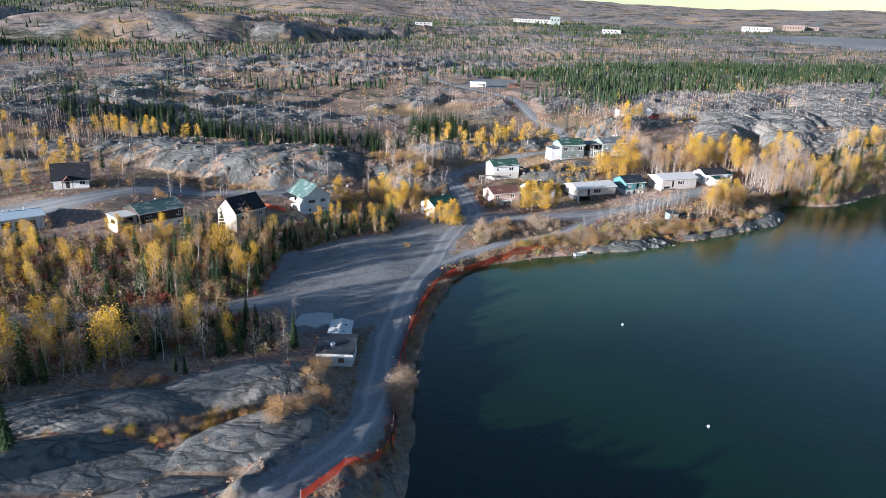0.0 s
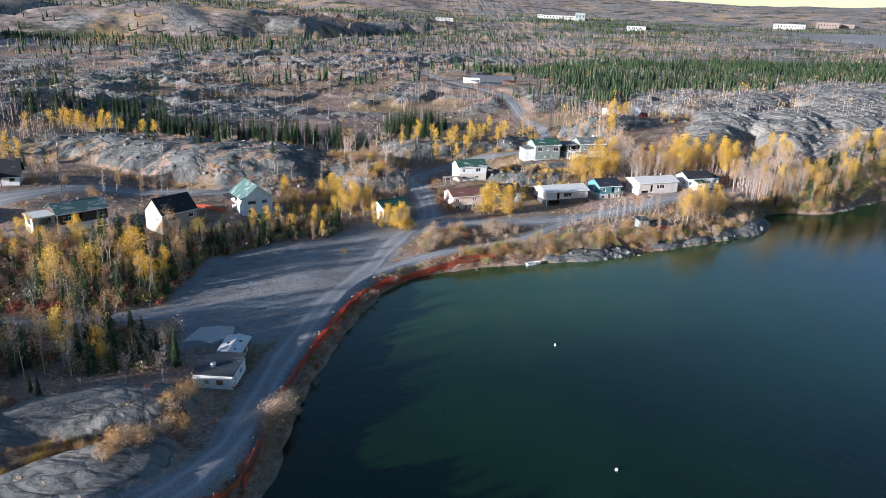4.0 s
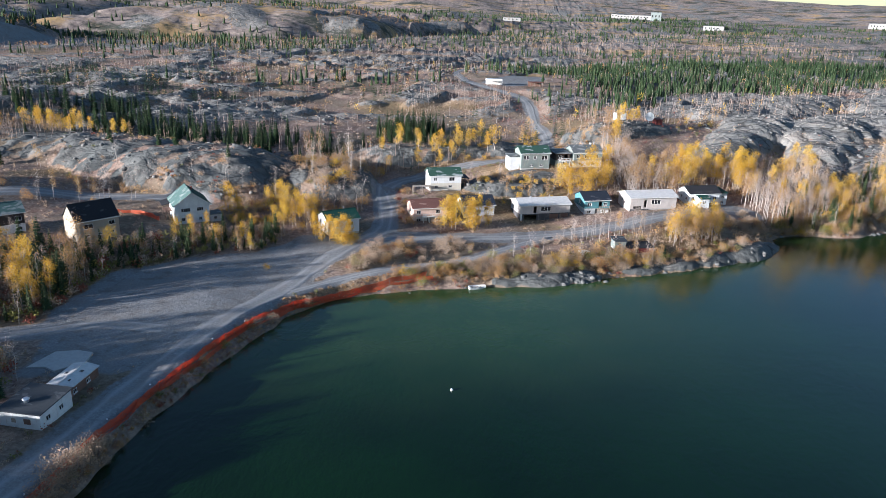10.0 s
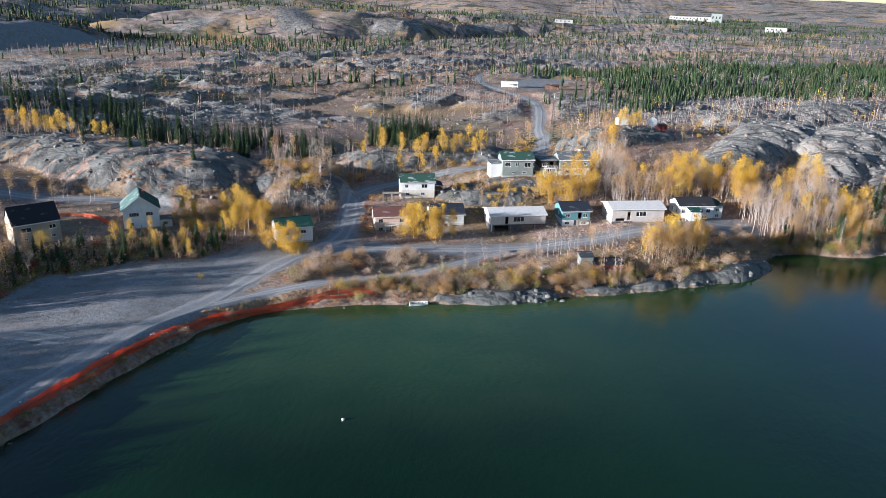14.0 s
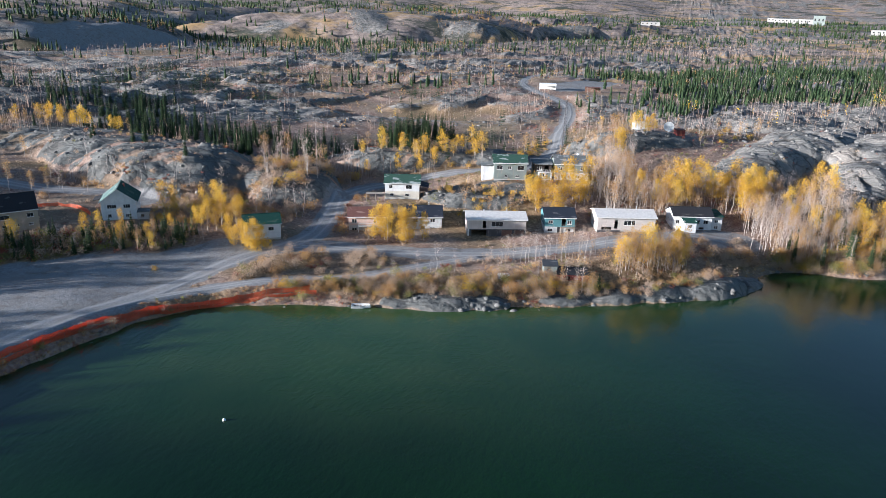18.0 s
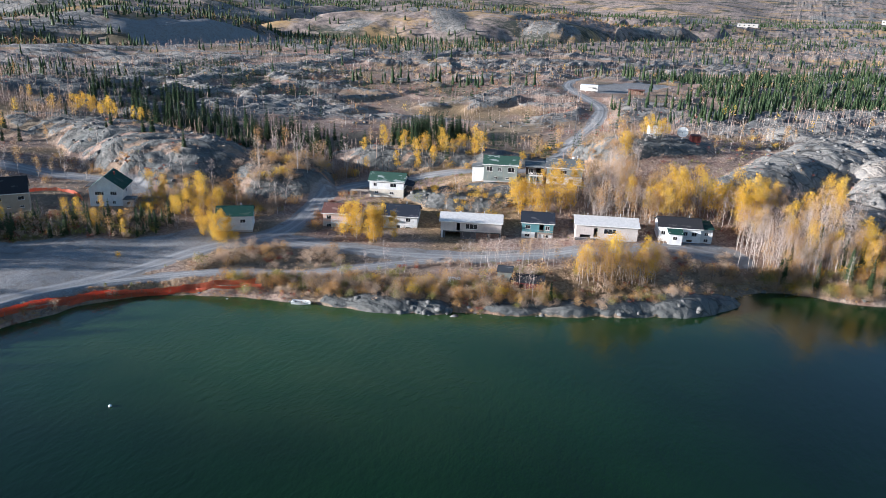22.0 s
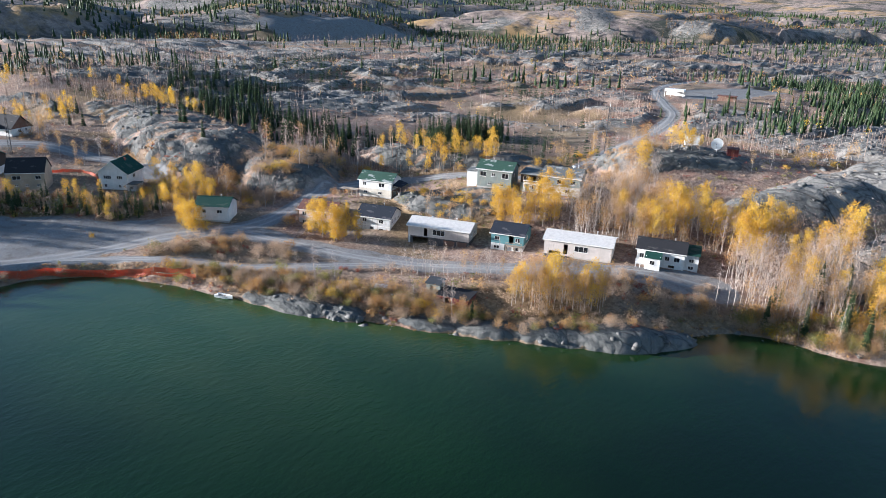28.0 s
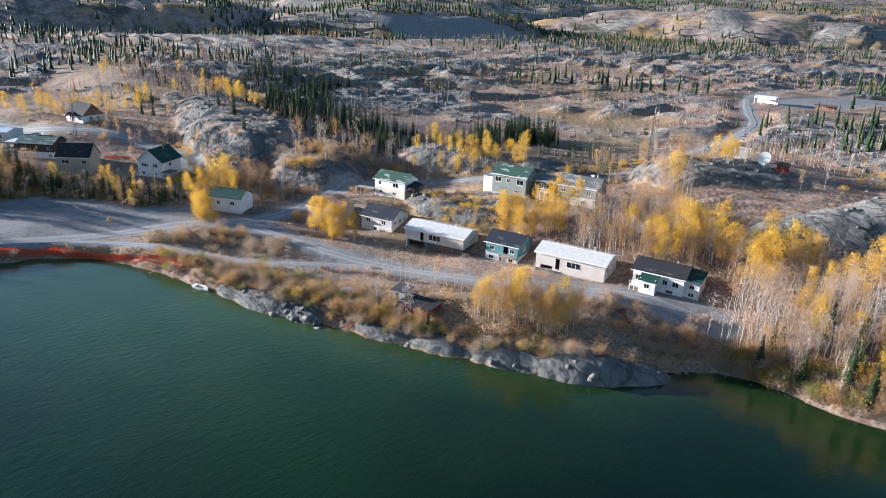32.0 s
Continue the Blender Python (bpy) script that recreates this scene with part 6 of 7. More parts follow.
# shore strip before the houses
sow([(64, 200), (72, 203), (82, 210), (80, 215), (70, 210), (62, 206)], 62, {"gold": 0.22, "amber": 0.63, "birch": 0.15}, 0.6, 0.95, 0.4, 0.7)
sow([(34, 196), (46, 200), (58, 206), (62, 212), (50, 208), (36, 201)], 34, {"birch": 0.95, "amber": 0.05}, 0.55, 0.8, 0.4, 0.8)
sow([(-8, 165.5), (12, 170.5), (24, 174.5), (36, 179), (50, 185), (62, 190), (62, 196), (48, 192), (34, 188), (16, 182), (4, 174)], 190, {"dry": 0.44, "amberbush": 0.24, "olive": 0.14, "goldbush": 0.06, "birch": 0.07, "russet": 0.05}, 0.55, 1.0, 0.4, 0.7)
sow([(24, 192), (40, 200), (36, 204), (22, 198)], 14, {"dry": 0.6, "russet": 0.4}, 0.6, 0.9)
sow([(76, 214), (90, 222), (98, 232), (88, 230), (76, 222)], 30, {"dry": 0.6, "amberbush": 0.25, "russet": 0.15}, 0.6, 0.95)
sow([(92, 218), (100, 228), (96, 230), (88, 222)], 14, {"dry": 0.8, "amberbush": 0.2}, 0.8, 1.2)
sow([(60, 188), (76, 197), (90, 206), (92, 214), (80, 212), (66, 200)], 40, {"dry": 0.5, "amberbush": 0.3, "russet": 0.2}, 0.4, 0.8, 0.3, 0.8)
sow([(-8, 163.5), (24, 173.3), (50, 183.4), (72, 194.2), (86, 203), (84, 206), (70, 198), (48, 187.5), (22, 177.5), (-8, 168)], 110, {"dry": 0.4, "amberbush": 0.25, "olive": 0.25, "russet": 0.1}, 0.45, 0.85, 0.3, 0.6)
plant("spruce", 61.5, 192.5, 0.5)
plant("amber", 60.0, 191.2, 0.55)
plant("amber", 53.4, 190.6, 0.5)
for x, y, s in ((43.1, 183.4, 1.0), (45.2, 184.9, 1.05), (47.6, 186.0, 1.1), (50.9, 187.6, 0.9), (41.5, 184.6, 0.9)):
    plant("amberbush", x, y, s)
for x, y, s in ((94.8, 235.2, 1.2), (93.2, 233.4, 1.0), (79.0, 226.6, 1.1), (80.4, 227.2, 1.0), (77.8, 225.8, 0.9)):
    plant("dry", x, y, s)
plant("olive", -0.5, 165.6, 0.9)
# island of shrubs between the roads, and the bank below the fence
sow(ISLAND, 46, {"dry": 0.7, "amberbush": 0.12, "russet": 0.1, "olive": 0.08}, 0.7, 1.2, 0.3, 0.9, 2.0)
sow([(-43, 62), (-40, 62), (-36.5, 100), (-32, 122), (-27, 140), (-20, 153), (-22, 154), (-30, 140), (-35, 122), (-39, 100)], 75, {"dry": 0.45, "amberbush": 0.25, "russet": 0.18, "olive": 0.12}, 0.35, 0.75, 0.3, 0.7, 2.0)
for k in range(16):
    plant("dry", -40.6 + 0.11 * k + rng.normal() * 0.4, 79.5 + k, 0.85 + 0.45 * math.sin(math.pi * (k + 0.5) / 16))
for x, y, s in ((-29.0, 139, 0.9), (-28.2, 141, 0.8)):
    plant("dry", x, y, s)
sow([(-57, 30), (-47, 30), (-41, 62), (-44, 66)], 40, {"dry": 0.45, "amberbush": 0.3, "russet": 0.25}, 0.5, 0.9, 0.3, 0.7, 2.0)
# rock at the near road
sow([(-58, 66), (-54, 74), (-50.5, 82), (-51, 89), (-54, 90), (-56, 84), (-62, 70)], 26, {"dry": 0.5, "amberbush": 0.5}, 0.7, 1.1, 0.3)
sow([(-90, 60), (-60, 60), (-58, 76), (-66, 84), (-88, 86)], 70, {"dry": 0.35, "amberbush": 0.25, "goldbush": 0.12, "russet": 0.2, "olive": 0.08}, 0.3, 0.7, 0.3, 0.6, 0.35, 0.3)
for x, y, s in ((-91.5, 58.4, 0.95), (-77.0, 87.2, 0.4), (-60.4, 101, 0.75), (-70, 98, 0.6), (-79, 88.5, 0.35)):
    plant("spruce", x, y, s)
# foot of the ridge, back road, cabin
sow([(-112, 200), (-70, 204), (-46, 206), (-44, 211), (-72, 209), (-112, 207)], 60, {"dry": 0.4, "amberbush": 0.25, "russet": 0.2, "birch": 0.15}, 0.5, 0.85)
sow([(-132, 186), (-108, 184), (-92, 190), (-96, 194), (-116, 186), (-128, 196), (-134, 198)], 26, {"amber": 0.35, "birch": 0.3, "amberbush": 0.35}, 0.6, 0.9)
sow([(-175, 160), (-146, 176), (-136, 196), (-140, 215), (-175, 215)], 40, {"gold": 0.6, "amber": 0.3, "birch": 0.1}, 0.6, 0.9)
sow([(-160, 240), (-112, 245), (-108, 252), (-155, 256)], 26, {"gold": 0.85, "amber": 0.15}, 0.5, 0.75)
plant("spruce", -86.0, 223.3, 0.85)
plant("spruce", -93.0, 226.0, 0.75)
plant("amberbush", -67.8, 214.9, 0.9)
sow([(-125, 215), (-40, 212), (-30, 236), (-60, 246), (-125, 248)], 60, {"dry": 0.35, "amberbush": 0.25, "russet": 0.3, "spruce": 0.1}, 0.35, 0.7)
for x, y in ((-94, 196), (-96, 197), (-89, 198.5), (-103, 201), (-101, 214), (-88, 199)):
    plant("birch", x, y, 0.9)
sow([(-230, 190), (-150, 196), (-122, 214), (-124, 250), (-230, 270)], 100, {"gold": 0.1, "amber": 0.3, "birch": 0.4, "spruce": 0.2}, 0.45, 0.75)
# hill by the dish, whaleback and slopes
sow([(60, 292), (68, 290), (70, 296), (62, 298)], 8, {"gold": 0.6, "amberbush": 0.4}, 0.5, 0.7)
sow([(84, 290), (108, 312), (104, 330), (84, 315)], 26, {"goldbush": 0.3, "birch": 0.3, "amber": 0.4}, 0.45, 0.75)
sow([(36, 268), (60, 280), (62, 292), (40, 292)], 40, {"amberbush": 0.3, "dry": 0.3, "amber": 0.2, "birch": 0.2}, 0.5, 0.8)
sow([(24, 270), (30, 270), (32, 320), (24, 320)], 26, {"goldbush": 0.5, "amber": 0.3, "dry": 0.2}, 0.5, 0.8)
# spruce belt behind the ridge
sow([(-188, 285), (-152, 250), (-118, 254), (-104, 276), (-148, 316)], 70, {"spruce": 1.0}, 0.65, 1.0, 0.5, 1.2)
sow([(-28, 268), (-6, 268), (-14, 318), (-40, 316)], 46, {"spruce": 1.0}, 0.6, 0.95, 0.5, 1.2)
sow([(-130, 250), (-60, 244), (-38, 256), (-36, 278), (-80, 272), (-130, 270)], 150, {"spruce": 1.0}, 0.5, 0.9, 0.5, 1.2)
sow([(-34, 294), (-8, 298), (-8, 318), (-34, 314)], 40, {"spruce": 1.0}, 0.7, 1.05, 0.5, 1.2)

# next row: unseen trees to the southwest, added to shade the near rock
sow([(-150, 42), (-96, 50), (-99, 60), (-106, 72), (-150, 72)], 10, {"spruce": 0.6, "gold": 0.2, "amber": 0.2}, 0.95, 1.35)
sow([(102, 227), (116, 230), (128, 231.5), (140, 241), (152, 249), (170, 260), (166, 266), (146, 254), (126, 240), (104, 234)], 170, {"dry": 0.4, "amberbush": 0.26, "olive": 0.26, "goldbush": 0.08}, 0.8, 1.4, 0.3, 0.7)
LIMIT = {"spruce": 300, "gold": 300, "amber": 300, "birch": 300}
FIRST, OVER, used = {}, [], {}
for kind, x, y, z, s in PLANTED:
    used[kind] = used.get(kind, 0) + 1
    if used[kind] > LIMIT.get(kind, 300):
        OVER.append((kind, x, y, z, s))
        continue
    f = FOLIAGE[kind]
    v = int(rng.integers(0, len(f["meshes"])))
    m = pose(x, y, z - 0.05, 0, 0, rng.uniform(0, 360)) @ Matrix.Diagonal((s * rng.uniform(0.9, 1.1),) * 2 + (s, 1))
    if (kind, v) not in FIRST:
        root = thing(f["name"], f["label"], f["category"], m, f["group"])
        for pn, me in zip(f["parts"], f["meshes"][v]):
            part(pn, me, None, root)
        FIRST[kind, v] = root
    else:
        root = FIRST[kind, v]
        twin = copy_thing(root, Matrix.Identity(4))
        twin.matrix_basis = m


# ---- far woods, joined ----
def joined(name, shape, x, y, z, s, material, label, category):
    """One mesh of many plants: each takes a turned and scaled copy of one of the given shapes."""
    allv, alls, base = [], [], 0
    pick = rng.integers(0, len(shape), len(x))
    turn = rng.uniform(0, 2 * math.pi, len(x))
    for k, (vs, fs) in enumerate(shape):
        i = np.where(pick == k)[0]
        if not len(i):
            continue
        v = np.asarray(vs, float)
        f = np.asarray([q if len(q) == 4 else (*q, q[2]) for q in fs])
        c, sn = np.cos(turn[i])[:, None], np.sin(turn[i])[:, None]
        sc = s[i][:, None]
        w = np.stack([(v[:, 0] * c - v[:, 1] * sn) * sc + x[i][:, None], (v[:, 0] * sn + v[:, 1] * c) * sc + y[i][:, None], v[:, 2] * sc + z[i][:, None]], -1)
        allv.append(w.reshape(-1, 3))
        alls.append((f[None] + (np.arange(len(i)) * len(v))[:, None, None] + base).reshape(-1, 4))
        base += len(i) * len(v)
    v, f = np.concatenate(allv), np.concatenate(alls)
    tri = f[:, 2] == f[:, 3]
    loops = np.concatenate([f[~tri].ravel(), f[tri][:, :3].ravel()]).astype(np.int32)
    n4, n3 = int((~tri).sum()), int(tri.sum())
    me = bpy.data.meshes.new(name)
    me.vertices.add(len(v))
    me.vertices.foreach_set("co", v.astype(np.float32).ravel())
    me.loops.add(len(loops))
    me.loops.foreach_set("vertex_index", loops)
    me.polygons.add(n4 + n3)
    me.polygons.foreach_set("loop_start", np.concatenate([np.arange(n4) * 4, n4 * 4 + np.arange(n3) * 3]).astype(np.int32))
    me.materials.append(material)
    me.update(calc_edges=True)
    tagged(new(name, me), label, category, kind="stuff")


def scatter(count, x0, x1, y0, y1, want, cover=0.5):
    """Random places on land, away from gravel; want(x, y, rock) gives the chance of each."""
    x, y = rng.uniform(x0, x1, count), rng.uniform(y0, y1, count)
    half = (y + 60) * 0.95 + 60
    ok = (np.abs(x - 10) < half) & ~(inside(x, y, [(-12, 392), (50, 385), (62, 520), (0, 520)]) & (rng.uniform(size=count) < 0.85))
    x, y = x[ok], y[ok]
    z, rock, g, d = ground(x, y, full=True)
    ok = (g < 0.6) & (d > 0.6) & (rng.uniform(size=len(x)) < want(x, y, rock))
    return x[ok], y[ok], z[ok] - 0.1


def scatter_round(count, r0, r1, want):
    """Places over the far land, by bearing and distance from the middle of the lake shore."""
    w, r = rng.uniform(radians(-66), radians(84), count), rng.uniform(r0, r1, count)
    x, y = 30 - np.sin(w) * r, 130 + np.cos(w) * r
    ok = ~(inside(x, y, [(-12, 392), (50, 385), (62, 520), (0, 520)]) & (rng.uniform(size=count) < 0.85))
    x, y = x[ok], y[ok]
    z, rock, g, d = ground(x, y, full=True)
    ok = (g < 0.3) & (d > 4) & (rng.uniform(size=len(x)) < want(x, y, rock))
    return x[ok], y[ok], z[ok] - 0.2


def outside(x, y):
    """Beyond the settlement, where the plants above already stand."""
    return 1 - (inside(x, y, [(-178, 40), (-178, 205), (-120, 246), (-44, 246), (-6, 258), (36, 268), (64, 294), (110, 330), (190, 290), (190, 40)])).astype(float)


def tiered(tall, wide, tiers=4, n=5):
    """A small far spruce: ragged stacked skirts."""
    vs, fs = [], []
    for k in range(tiers):
        z0, z1 = tall * (0.05 + 0.8 * k / tiers), tall * min(1.0, 0.05 + 0.8 * (k + 1.9) / tiers)
        r = wide * (1 - k / (tiers + 0.4))
        b = len(vs)
        for i in range(n):
            w = 2 * math.pi * (i + rng.uniform(-0.3, 0.3)) / n + k
            q = r * rng.uniform(0.7, 1.2)
            vs.append((math.cos(w) * q, math.sin(w) * q, z0 + rng.uniform(-0.04, 0.04) * tall))
        vs.append((0, 0, z1))
        fs += [(b + i, b + (i + 1) % n, b + n) for i in range(n)]
    return vs, fs


far_spruce = [spruce(8, 1.5, 9, 6)[1], spruce(10, 1.5, 10, 6)[1], spruce(6, 1.2, 8, 5)[1]]
slim_spruce = [tiered(9, 1.4), tiered(7, 1.2), tiered(10, 1.3, 5)]


def patches(x, y, size, seed, lo, hi):
    return smooth(lo, hi, fbm(x * 0.6, y, size, seed, 3))


def add(name, shape, mat, label, category, count, box_, want, lo, hi):
    x, y, z = scatter(count, *box_, want) if len(box_) == 4 else scatter_round(count, *box_, want)
    joined(name, shape, x, y, z, rng.uniform(lo, hi, len(x)), MAT[mat], label, category)


# the spruce belts
add("spruce_belt", far_spruce, "needle", "belt of dark spruces behind the rocks", "woods", 9000, (-260, 60, 250, 470),
    lambda x, y, r: outside(x, y) * (0.4 * patches(x, y, 46, 201, 0.22, 0.4) * (1 - 0.7 * r) + 0.008), 0.5, 1.0)
add("spruce_stand", slim_spruce, "needle", "wide spruce stand with clearings on the plain", "woods", 20000, (20, 620, 335, 760),
    lambda x, y, r: smooth(-6, 10, y - np.interp(x, [20, 43, 75, 120, 208, 340, 620], [385, 338, 352, 418, 468, 525, 640])) * smooth(40, -40, y - np.interp(x, [20, 51, 183, 620], [560, 590, 690, 760])) * (0.75 * patches(x, y, 55, 203, -0.3, -0.02) + 0.05), 0.45, 0.95)
add("distant_spruces", slim_spruce, "needle", "distant spruces over the rocky plain", "woods", 34000, (300, 1500),
    lambda x, y, r: (past_rim(x, y) < 10) * (0.4 * patches(x, y, 70, 205, 0.2, 0.36) * (1 - 0.5 * r) + 0.006 + 0.4 * smooth(-230, -150, past_rim(x, y)) * smooth(480, 700, y) * smooth(-0.2, 0.1, fbm(x, y, 70, 206, 2))), 0.6, 1.2)
clump = [tiered(11, 2.2, 2, 4), tiered(9, 2.0, 2, 4)]
add("hill_spruces", clump, "needle", "spruce woods over the far hills", "woods", 42000, (700, 2800),
    lambda x, y, r: (past_rim(x, y) > 150) * (1 - 0.6 * r) * (0.8 * patches(x, y, 150, 207, -0.15, 0.1) + 0.08), 0.7, 1.2)
# bare and yellow trees over the plain
bare = [broadleaf(7, 0.9, 40, 0.16, 0.3, 5, twigs=1)[0], broadleaf(6, 1.0, 40, 0.16, 0.3, 6, twigs=1)[0], broadleaf(8, 0.8, 40, 0.16, 0.4, 5, twigs=1)[0]]
fuzz = [broadleaf(6.5, 0.9, 26, 0.30, 0.3, 8)[1], broadleaf(5.5, 1.0, 26, 0.30, 0.25, 8)[1]]


def stems(count, tall, spread, r):
    """A clump of upright bare stems with a few rising twigs each."""
    rows = []
    for k in range(count):
        x, y, h = rng.normal() * spread, rng.normal() * spread, tall * rng.uniform(0.6, 1.05)
        top = Vector((x * 1.25 + rng.normal() * 0.25, y * 1.25 + rng.normal() * 0.25, h))
        rows.append((Vector((x, y, -0.2)), top, r, r * 0.35))
        for j in range(3):
            p = Vector((x, y, 0)).lerp(top, rng.uniform(0.4, 0.85))
            rows.append((p, p + Vector((rng.normal() * 0.4, rng.normal() * 0.4, h * 0.22)), r * 0.5, r * 0.25))
    return cones(rows, 3)


wisp_far = [stems(2, 7, 1.6, 0.17), stems(2, 8, 1.8, 0.17)]
wisp = [stems(2, 6.0, 0.9, 0.085), stems(3, 6.5, 1.0, 0.08), stems(1, 7.5, 0.3, 0.1)]
add("bare_trees", bare, "bark_white", "thin bare trees scattered over the rock", "woods", 6000, (-300, 420, 250, 620),
    lambda x, y, r: outside(x, y) * (0.55 * patches(x, y, 50, 211, -0.15, 0.3) + 0.14), 0.6, 1.05)
add("bare_crowns", wisp, "twig", "grey-brown bare birches over the plain", "woods", 26000, (130, 620),
    lambda x, y, r: outside(x, y) * (1 - 0.5 * r) * (0.55 * patches(x, y, 60, 213, 0.0, 0.35) + 0.04), 0.55, 1.05)
add("far_bare_crowns", wisp_far, "twig", "grey bare woods far across the plain", "woods", 17000, (600, 1600),
    lambda x, y, r: (past_rim(x, y) < 5) * (0.7 * patches(x, y, 130, 214, -0.1, 0.25) + 0.12), 0.7, 1.1)
add("valley_thicket", fuzz, "amber", "amber thickets along the far valley", "woods", 26000, (500, 1500),
    lambda x, y, r: smooth(30, 60, past_rim(x, y)) * smooth(330, 240, past_rim(x, y)) * (x < 200) * patches(x, y, 110, 233, -0.05, 0.1), 0.7, 1.3)
add("amber_crowns", fuzz, "amber", "amber-leaved trees over the plain", "woods", 12000, (150, 1600),
    lambda x, y, r: outside(x, y) * (0.5 * patches(x, y, 90, 217, -0.08, 0.22) + 0.05), 0.5, 1.0)
add("gold_crowns", fuzz, "gold", "yellow-leaved trees over the plain", "woods", 6000, (150, 1700),
    lambda x, y, r: outside(x, y) * (0.5 * patches(x, y, 60, 219, 0.25, 0.42) + 0.01), 0.5, 0.95)
# low brush
tuft = [shrub(0.9, 1.0, 18, 0.20, 3)[1], shrub(0.7, 1.2, 18, 0.20, 3)[1], shrub(1.3, 1.0, 20, 0.20, 3)[1]]
tuft_fine = [shrub(0.7, 0.8, 34, 0.10, 5)[1], shrub(0.5, 0.9, 34, 0.10, 5)[1], shrub(1.0, 0.7, 36, 0.10, 5)[1]]
add("brush", tuft, "dry", "low tan brush between the rocks", "brush", 11000, (-320, 420, 240, 620), lambda x, y, r: outside(x, y) * (1 - 0.75 * r) * 0.7, 0.6, 1.3)
add("red_brush", tuft, "russet", "low russet brush between the rocks", "brush", 8000, (-320, 420, 240, 620), lambda x, y, r: outside(x, y) * (1 - 0.75 * r) * patches(x, y, 40, 223, -0.1, 0.2), 0.5, 1.0)
add("near_brush", tuft_fine, "dry", "dry grass and brush round the houses", "brush", 17000, (-175, 185, 50, 320), lambda x, y, r: (1 - outside(x, y)) * (1 - 0.9 * r) * 0.75 * (1 - blocked(x, y, 0.2)), 0.5, 1.3)
add("near_red_brush", tuft_fine, "russet", "low russet brush round the houses", "brush", 9000, (-175, 185, 50, 320), lambda x, y, r: (1 - outside(x, y)) * (1 - 0.8 * r) * patches(x, y, 30, 227, 0.0, 0.3) * (1 - blocked(x, y, 0.2)), 0.5, 1.2)
add("near_green_brush", tuft_fine, "olive", "olive undergrowth in the woods", "brush", 9000, (-175, 185, 50, 320), lambda x, y, r: (1 - outside(x, y)) * (1 - 0.9 * r) * patches(x, y, 26, 229, 0.0, 0.3) * (1 - blocked(x, y, 0.2)), 0.6, 1.5)
add("bank_grass", tuft_fine, "amber", "tall straw-coloured grass along the bank", "grass", 40000, (-45, 185, 60, 272),
    lambda x, y, r: smooth(9, 3, line_distance(x, y, SHORE)) * (1 - r) * 0.8, 0.4, 0.9)
# undergrowth that closes the woods below the crowns
thicket = [shrub(2.4, 1.3, 46, 0.24, 6)[1], shrub(1.8, 1.5, 46, 0.24, 6)[1]]
WEST_WOODS = [(-175, 48), (-108, 48), (-100, 82), (-84, 94), (-62, 99), (-62, 108), (-74, 118), (-70, 134), (-71, 152), (-58, 162), (-44, 172), (-38, 184), (-58, 180), (-84, 160), (-120, 148), (-175, 140)]
for mat, what, n in (("olive", "dark olive undergrowth", 2600), ("dry", "leafless brown undergrowth", 3400), ("russet", "russet undergrowth", 1200)):
    add("undergrowth", thicket, mat, what + " below the trees", "brush", n, (-175, -36, 48, 185),
        lambda x, y, r: inside(x, y, WEST_WOODS) * (1 - 0.9 * r) * (1 - blocked(x, y, 0.6)), 0.6, 1.15)
# willow thickets round the bend, between the houses and along the shore
copse = [shrub(2.3, 1.5, 95, 0.15, 9)[1], shrub(1.7, 1.6, 85, 0.15, 9)[1], shrub(2.9, 1.4, 100, 0.15, 9)[1]]
BEND = [(-104, 200), (-60, 204), (-58, 186), (-40, 188), (-27, 198), (-24, 214), (-26, 248), (-42, 252), (-58, 218), (-104, 209)]
TERRACE = [(6, 230), (22, 224), (36, 230), (74, 240), (100, 248), (104, 264), (64, 270), (58, 292), (36, 290), (40, 266), (34, 246), (10, 246)]
STRIP = [(-8, 166), (24, 175), (62, 191), (92, 210), (100, 228), (84, 224), (62, 207), (34, 193), (4, 177)]
for mat, what, n in (("dry", "tan leafless willow thicket", 4200), ("amber", "amber willow thicket", 2600), ("olive", "olive willow thicket", 700)):
    add("willow_thicket", copse, mat, what + " among the rocks", "brush", n, (-106, 106, 164, 294),
        lambda x, y, r: (inside(x, y, BEND) | inside(x, y, TERRACE) | inside(x, y, STRIP)) * (1 - 0.85 * r) * (1 - blocked(x, y, 0.9)) * 0.62 * smooth(-0.35, 0.15, fbm(x, y, 14, 251, 2)), 0.55, 1.1)
for mat, what, n, hi in (("russet", "red-brown weeds", 9000, 0.6), ("amber", "straw-coloured weeds", 16000, 0.65), ("dry", "dead stalks", 8000, 0.7)):
    add("fence_weeds", tuft_fine, mat, what + " along the safety fence", "grass", n, (-60, 10, 50, 172),
        lambda x, y, r: smooth(3.4, 1.2, line_distance(x, y, FENCE) + 0.8 * fbm(x, y, 6, 241, 2)) * 0.9, 0.25, hi)
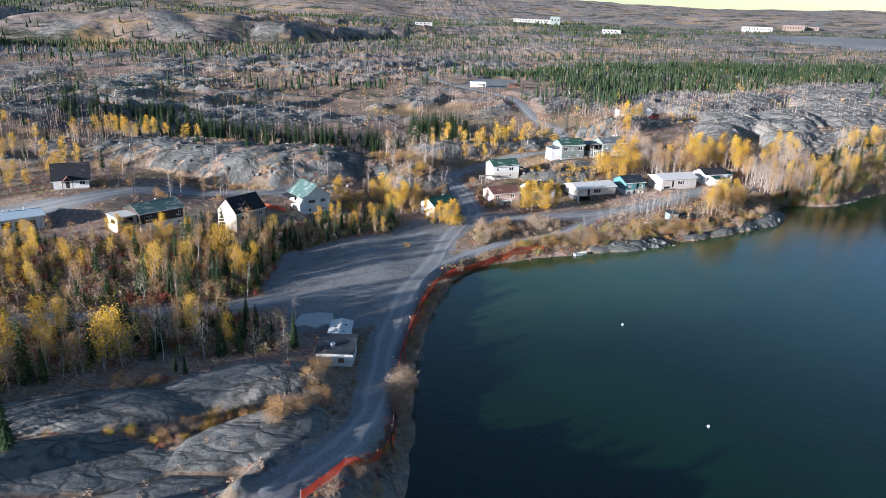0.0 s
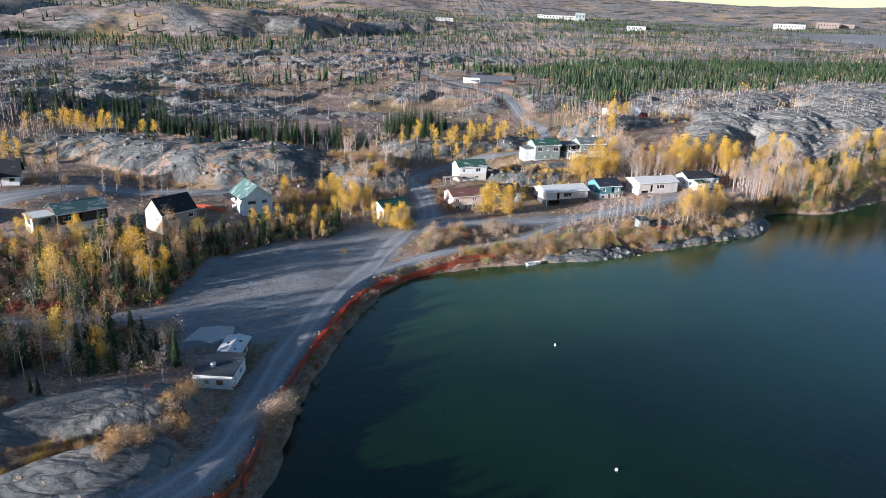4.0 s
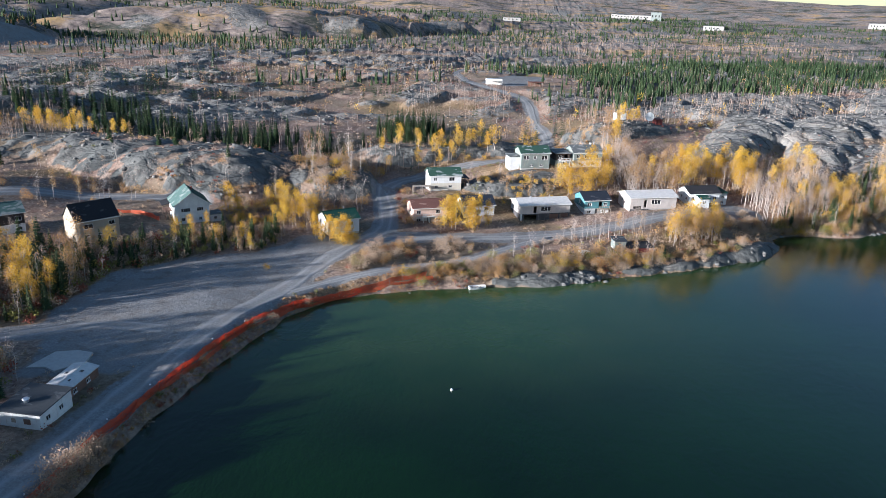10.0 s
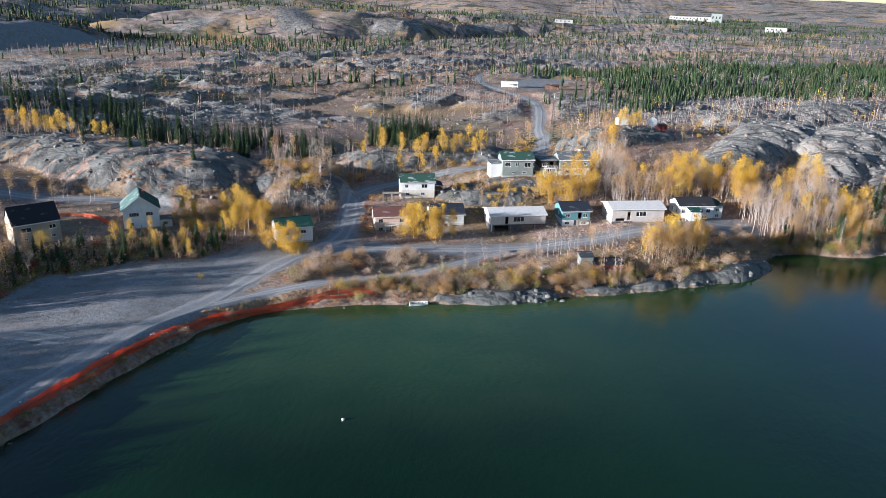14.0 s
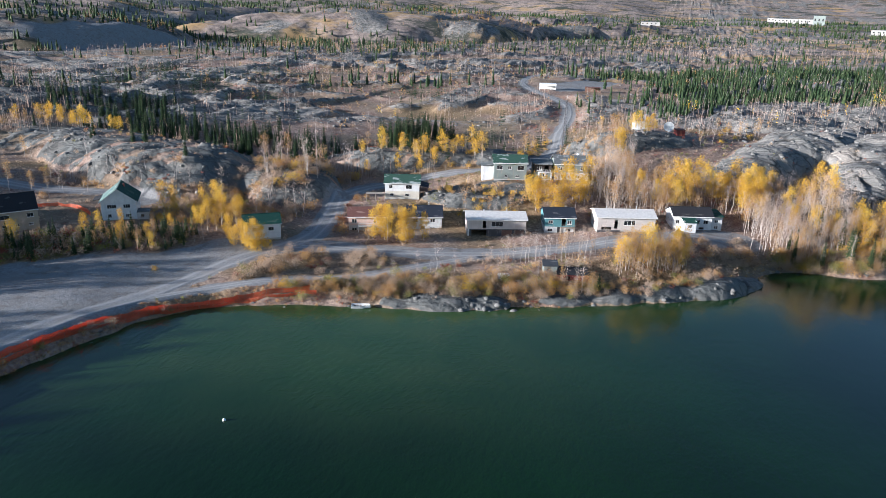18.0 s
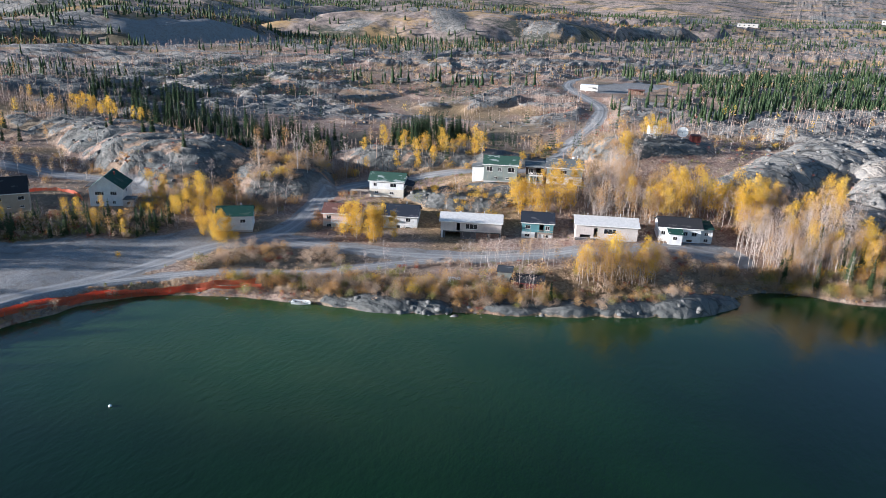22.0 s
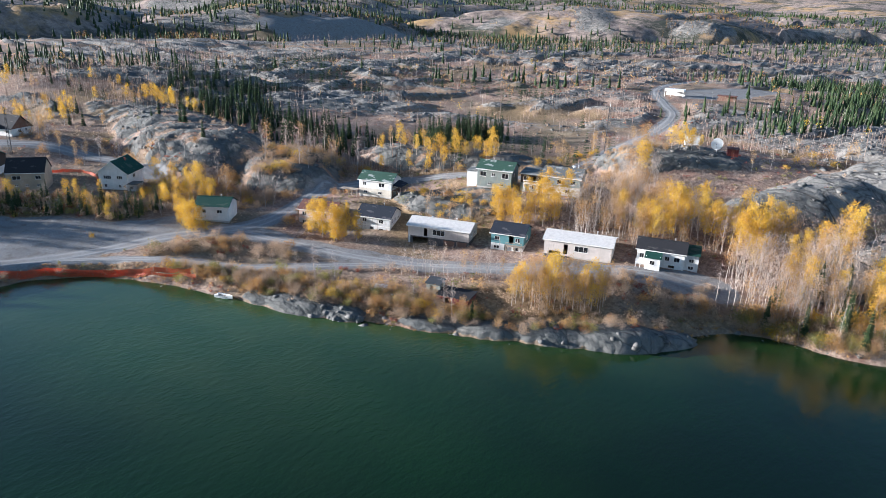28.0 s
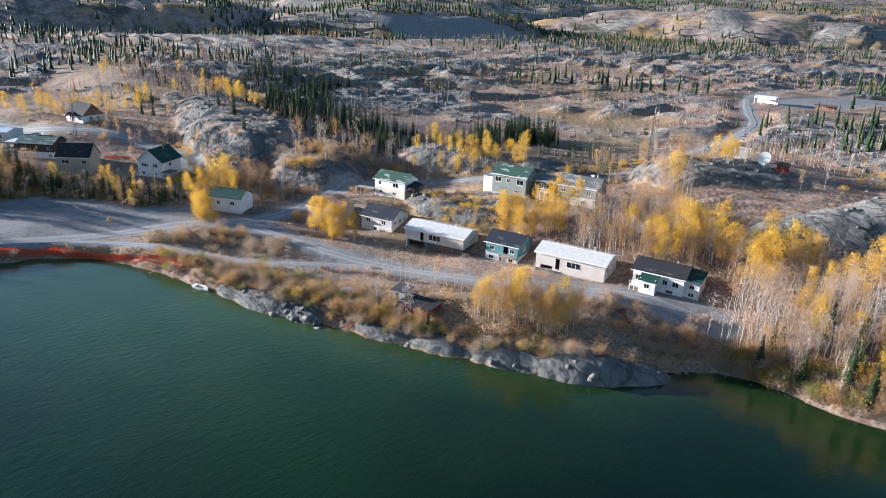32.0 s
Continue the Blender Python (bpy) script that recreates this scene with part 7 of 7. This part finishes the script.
# trees past the counted ones
for kind in FOLIAGE:
    rows = [o for o in OVER if o[0] == kind]
    if rows:
        x, y, z, s = (np.array([r[k] for r in rows]) for k in (1, 2, 3, 4))
        f = FOLIAGE[kind]
        for j, what in enumerate(f["parts"]):
            src = [([tuple(v.co) for v in p[j].vertices], [tuple(q.vertices) for q in p[j].polygons]) for p in f["meshes"][:2]]
            joined(f["name"] + "_" + what + "_mass", src, x, y, z, s, f["meshes"][0][j].materials[0], "more " + f["group"] + " in the wood", "woods")

# ---- loose stones ----
random.seed(31)
rx, ry = rng.uniform(-60, 172, 6400), rng.uniform(55, 262, 6400)
rd = shore_side(rx, ry)
ok = (rd > -0.8) & (rd < 1.6)
rx, ry = rx[ok][:300], ry[ok][:300]
rz = ground(rx, ry)
for k in range(len(rx)):
    s = rng.uniform(0.18, 0.5) * (1.7 if rng.uniform() < 0.12 else 1)
    ob = new("shore_stone", STONE[k % 4])
    ob.matrix_basis = pose(rx[k], ry[k], max(rz[k], -0.12), 0, 0, rng.uniform(0, 360)) @ Matrix.Diagonal((s * 1.2, s, s * 0.9, 1))
    tagged(ob, "grey granite stone at the waterline", "stone", "shore stones")
sx, sy, sz = scatter(30000, -280, 400, 60, 560, lambda x, y, r: 0.35 * smooth(0.05, 0.4, r) * (1 - blocked(x, y, 0.5)) * ((x > -50) | (y > 105)))
stones = [([tuple(v.co) for v in me.vertices], [tuple(p.vertices) for p in me.polygons]) for me in STONE]
small = []
for k in range(4):
    bm = bmesh.new()
    bmesh.ops.create_icosphere(bm, subdivisions=1, radius=0.5)
    for v in bm.verts:
        v.co *= 1 + 0.5 * noise.noise(v.co * 2 + Vector((k * 7, 3, 0)))
        v.co.z *= 0.7
    small.append(([tuple(v.co) for v in bm.verts], [tuple(x.index for x in p.verts) for p in bm.faces]))
    bm.free()
qx, qy = rng.uniform(28, 172, 12000), rng.uniform(172, 262, 12000)
qd = shore_side(qx, qy)
ok = (qd > -1.0) & (qd < 1.0 + 3.5 * rng.uniform(0, 1, len(qd)) ** 2)
qx, qy = qx[ok][:70], qy[ok][:70]
joined("shore_blocks", small, qx, qy, np.maximum(ground(qx, qy), -0.1) - 0.4, rng.uniform(0.8, 2.4, len(qx)), MAT["stone"], "broken granite blocks along the waterline", "boulders")
joined("boulders", small, sx, sy, sz, rng.uniform(0.4, 2.2, len(sx)), MAT["stone"], "broken granite boulders over the outcrops", "boulders")
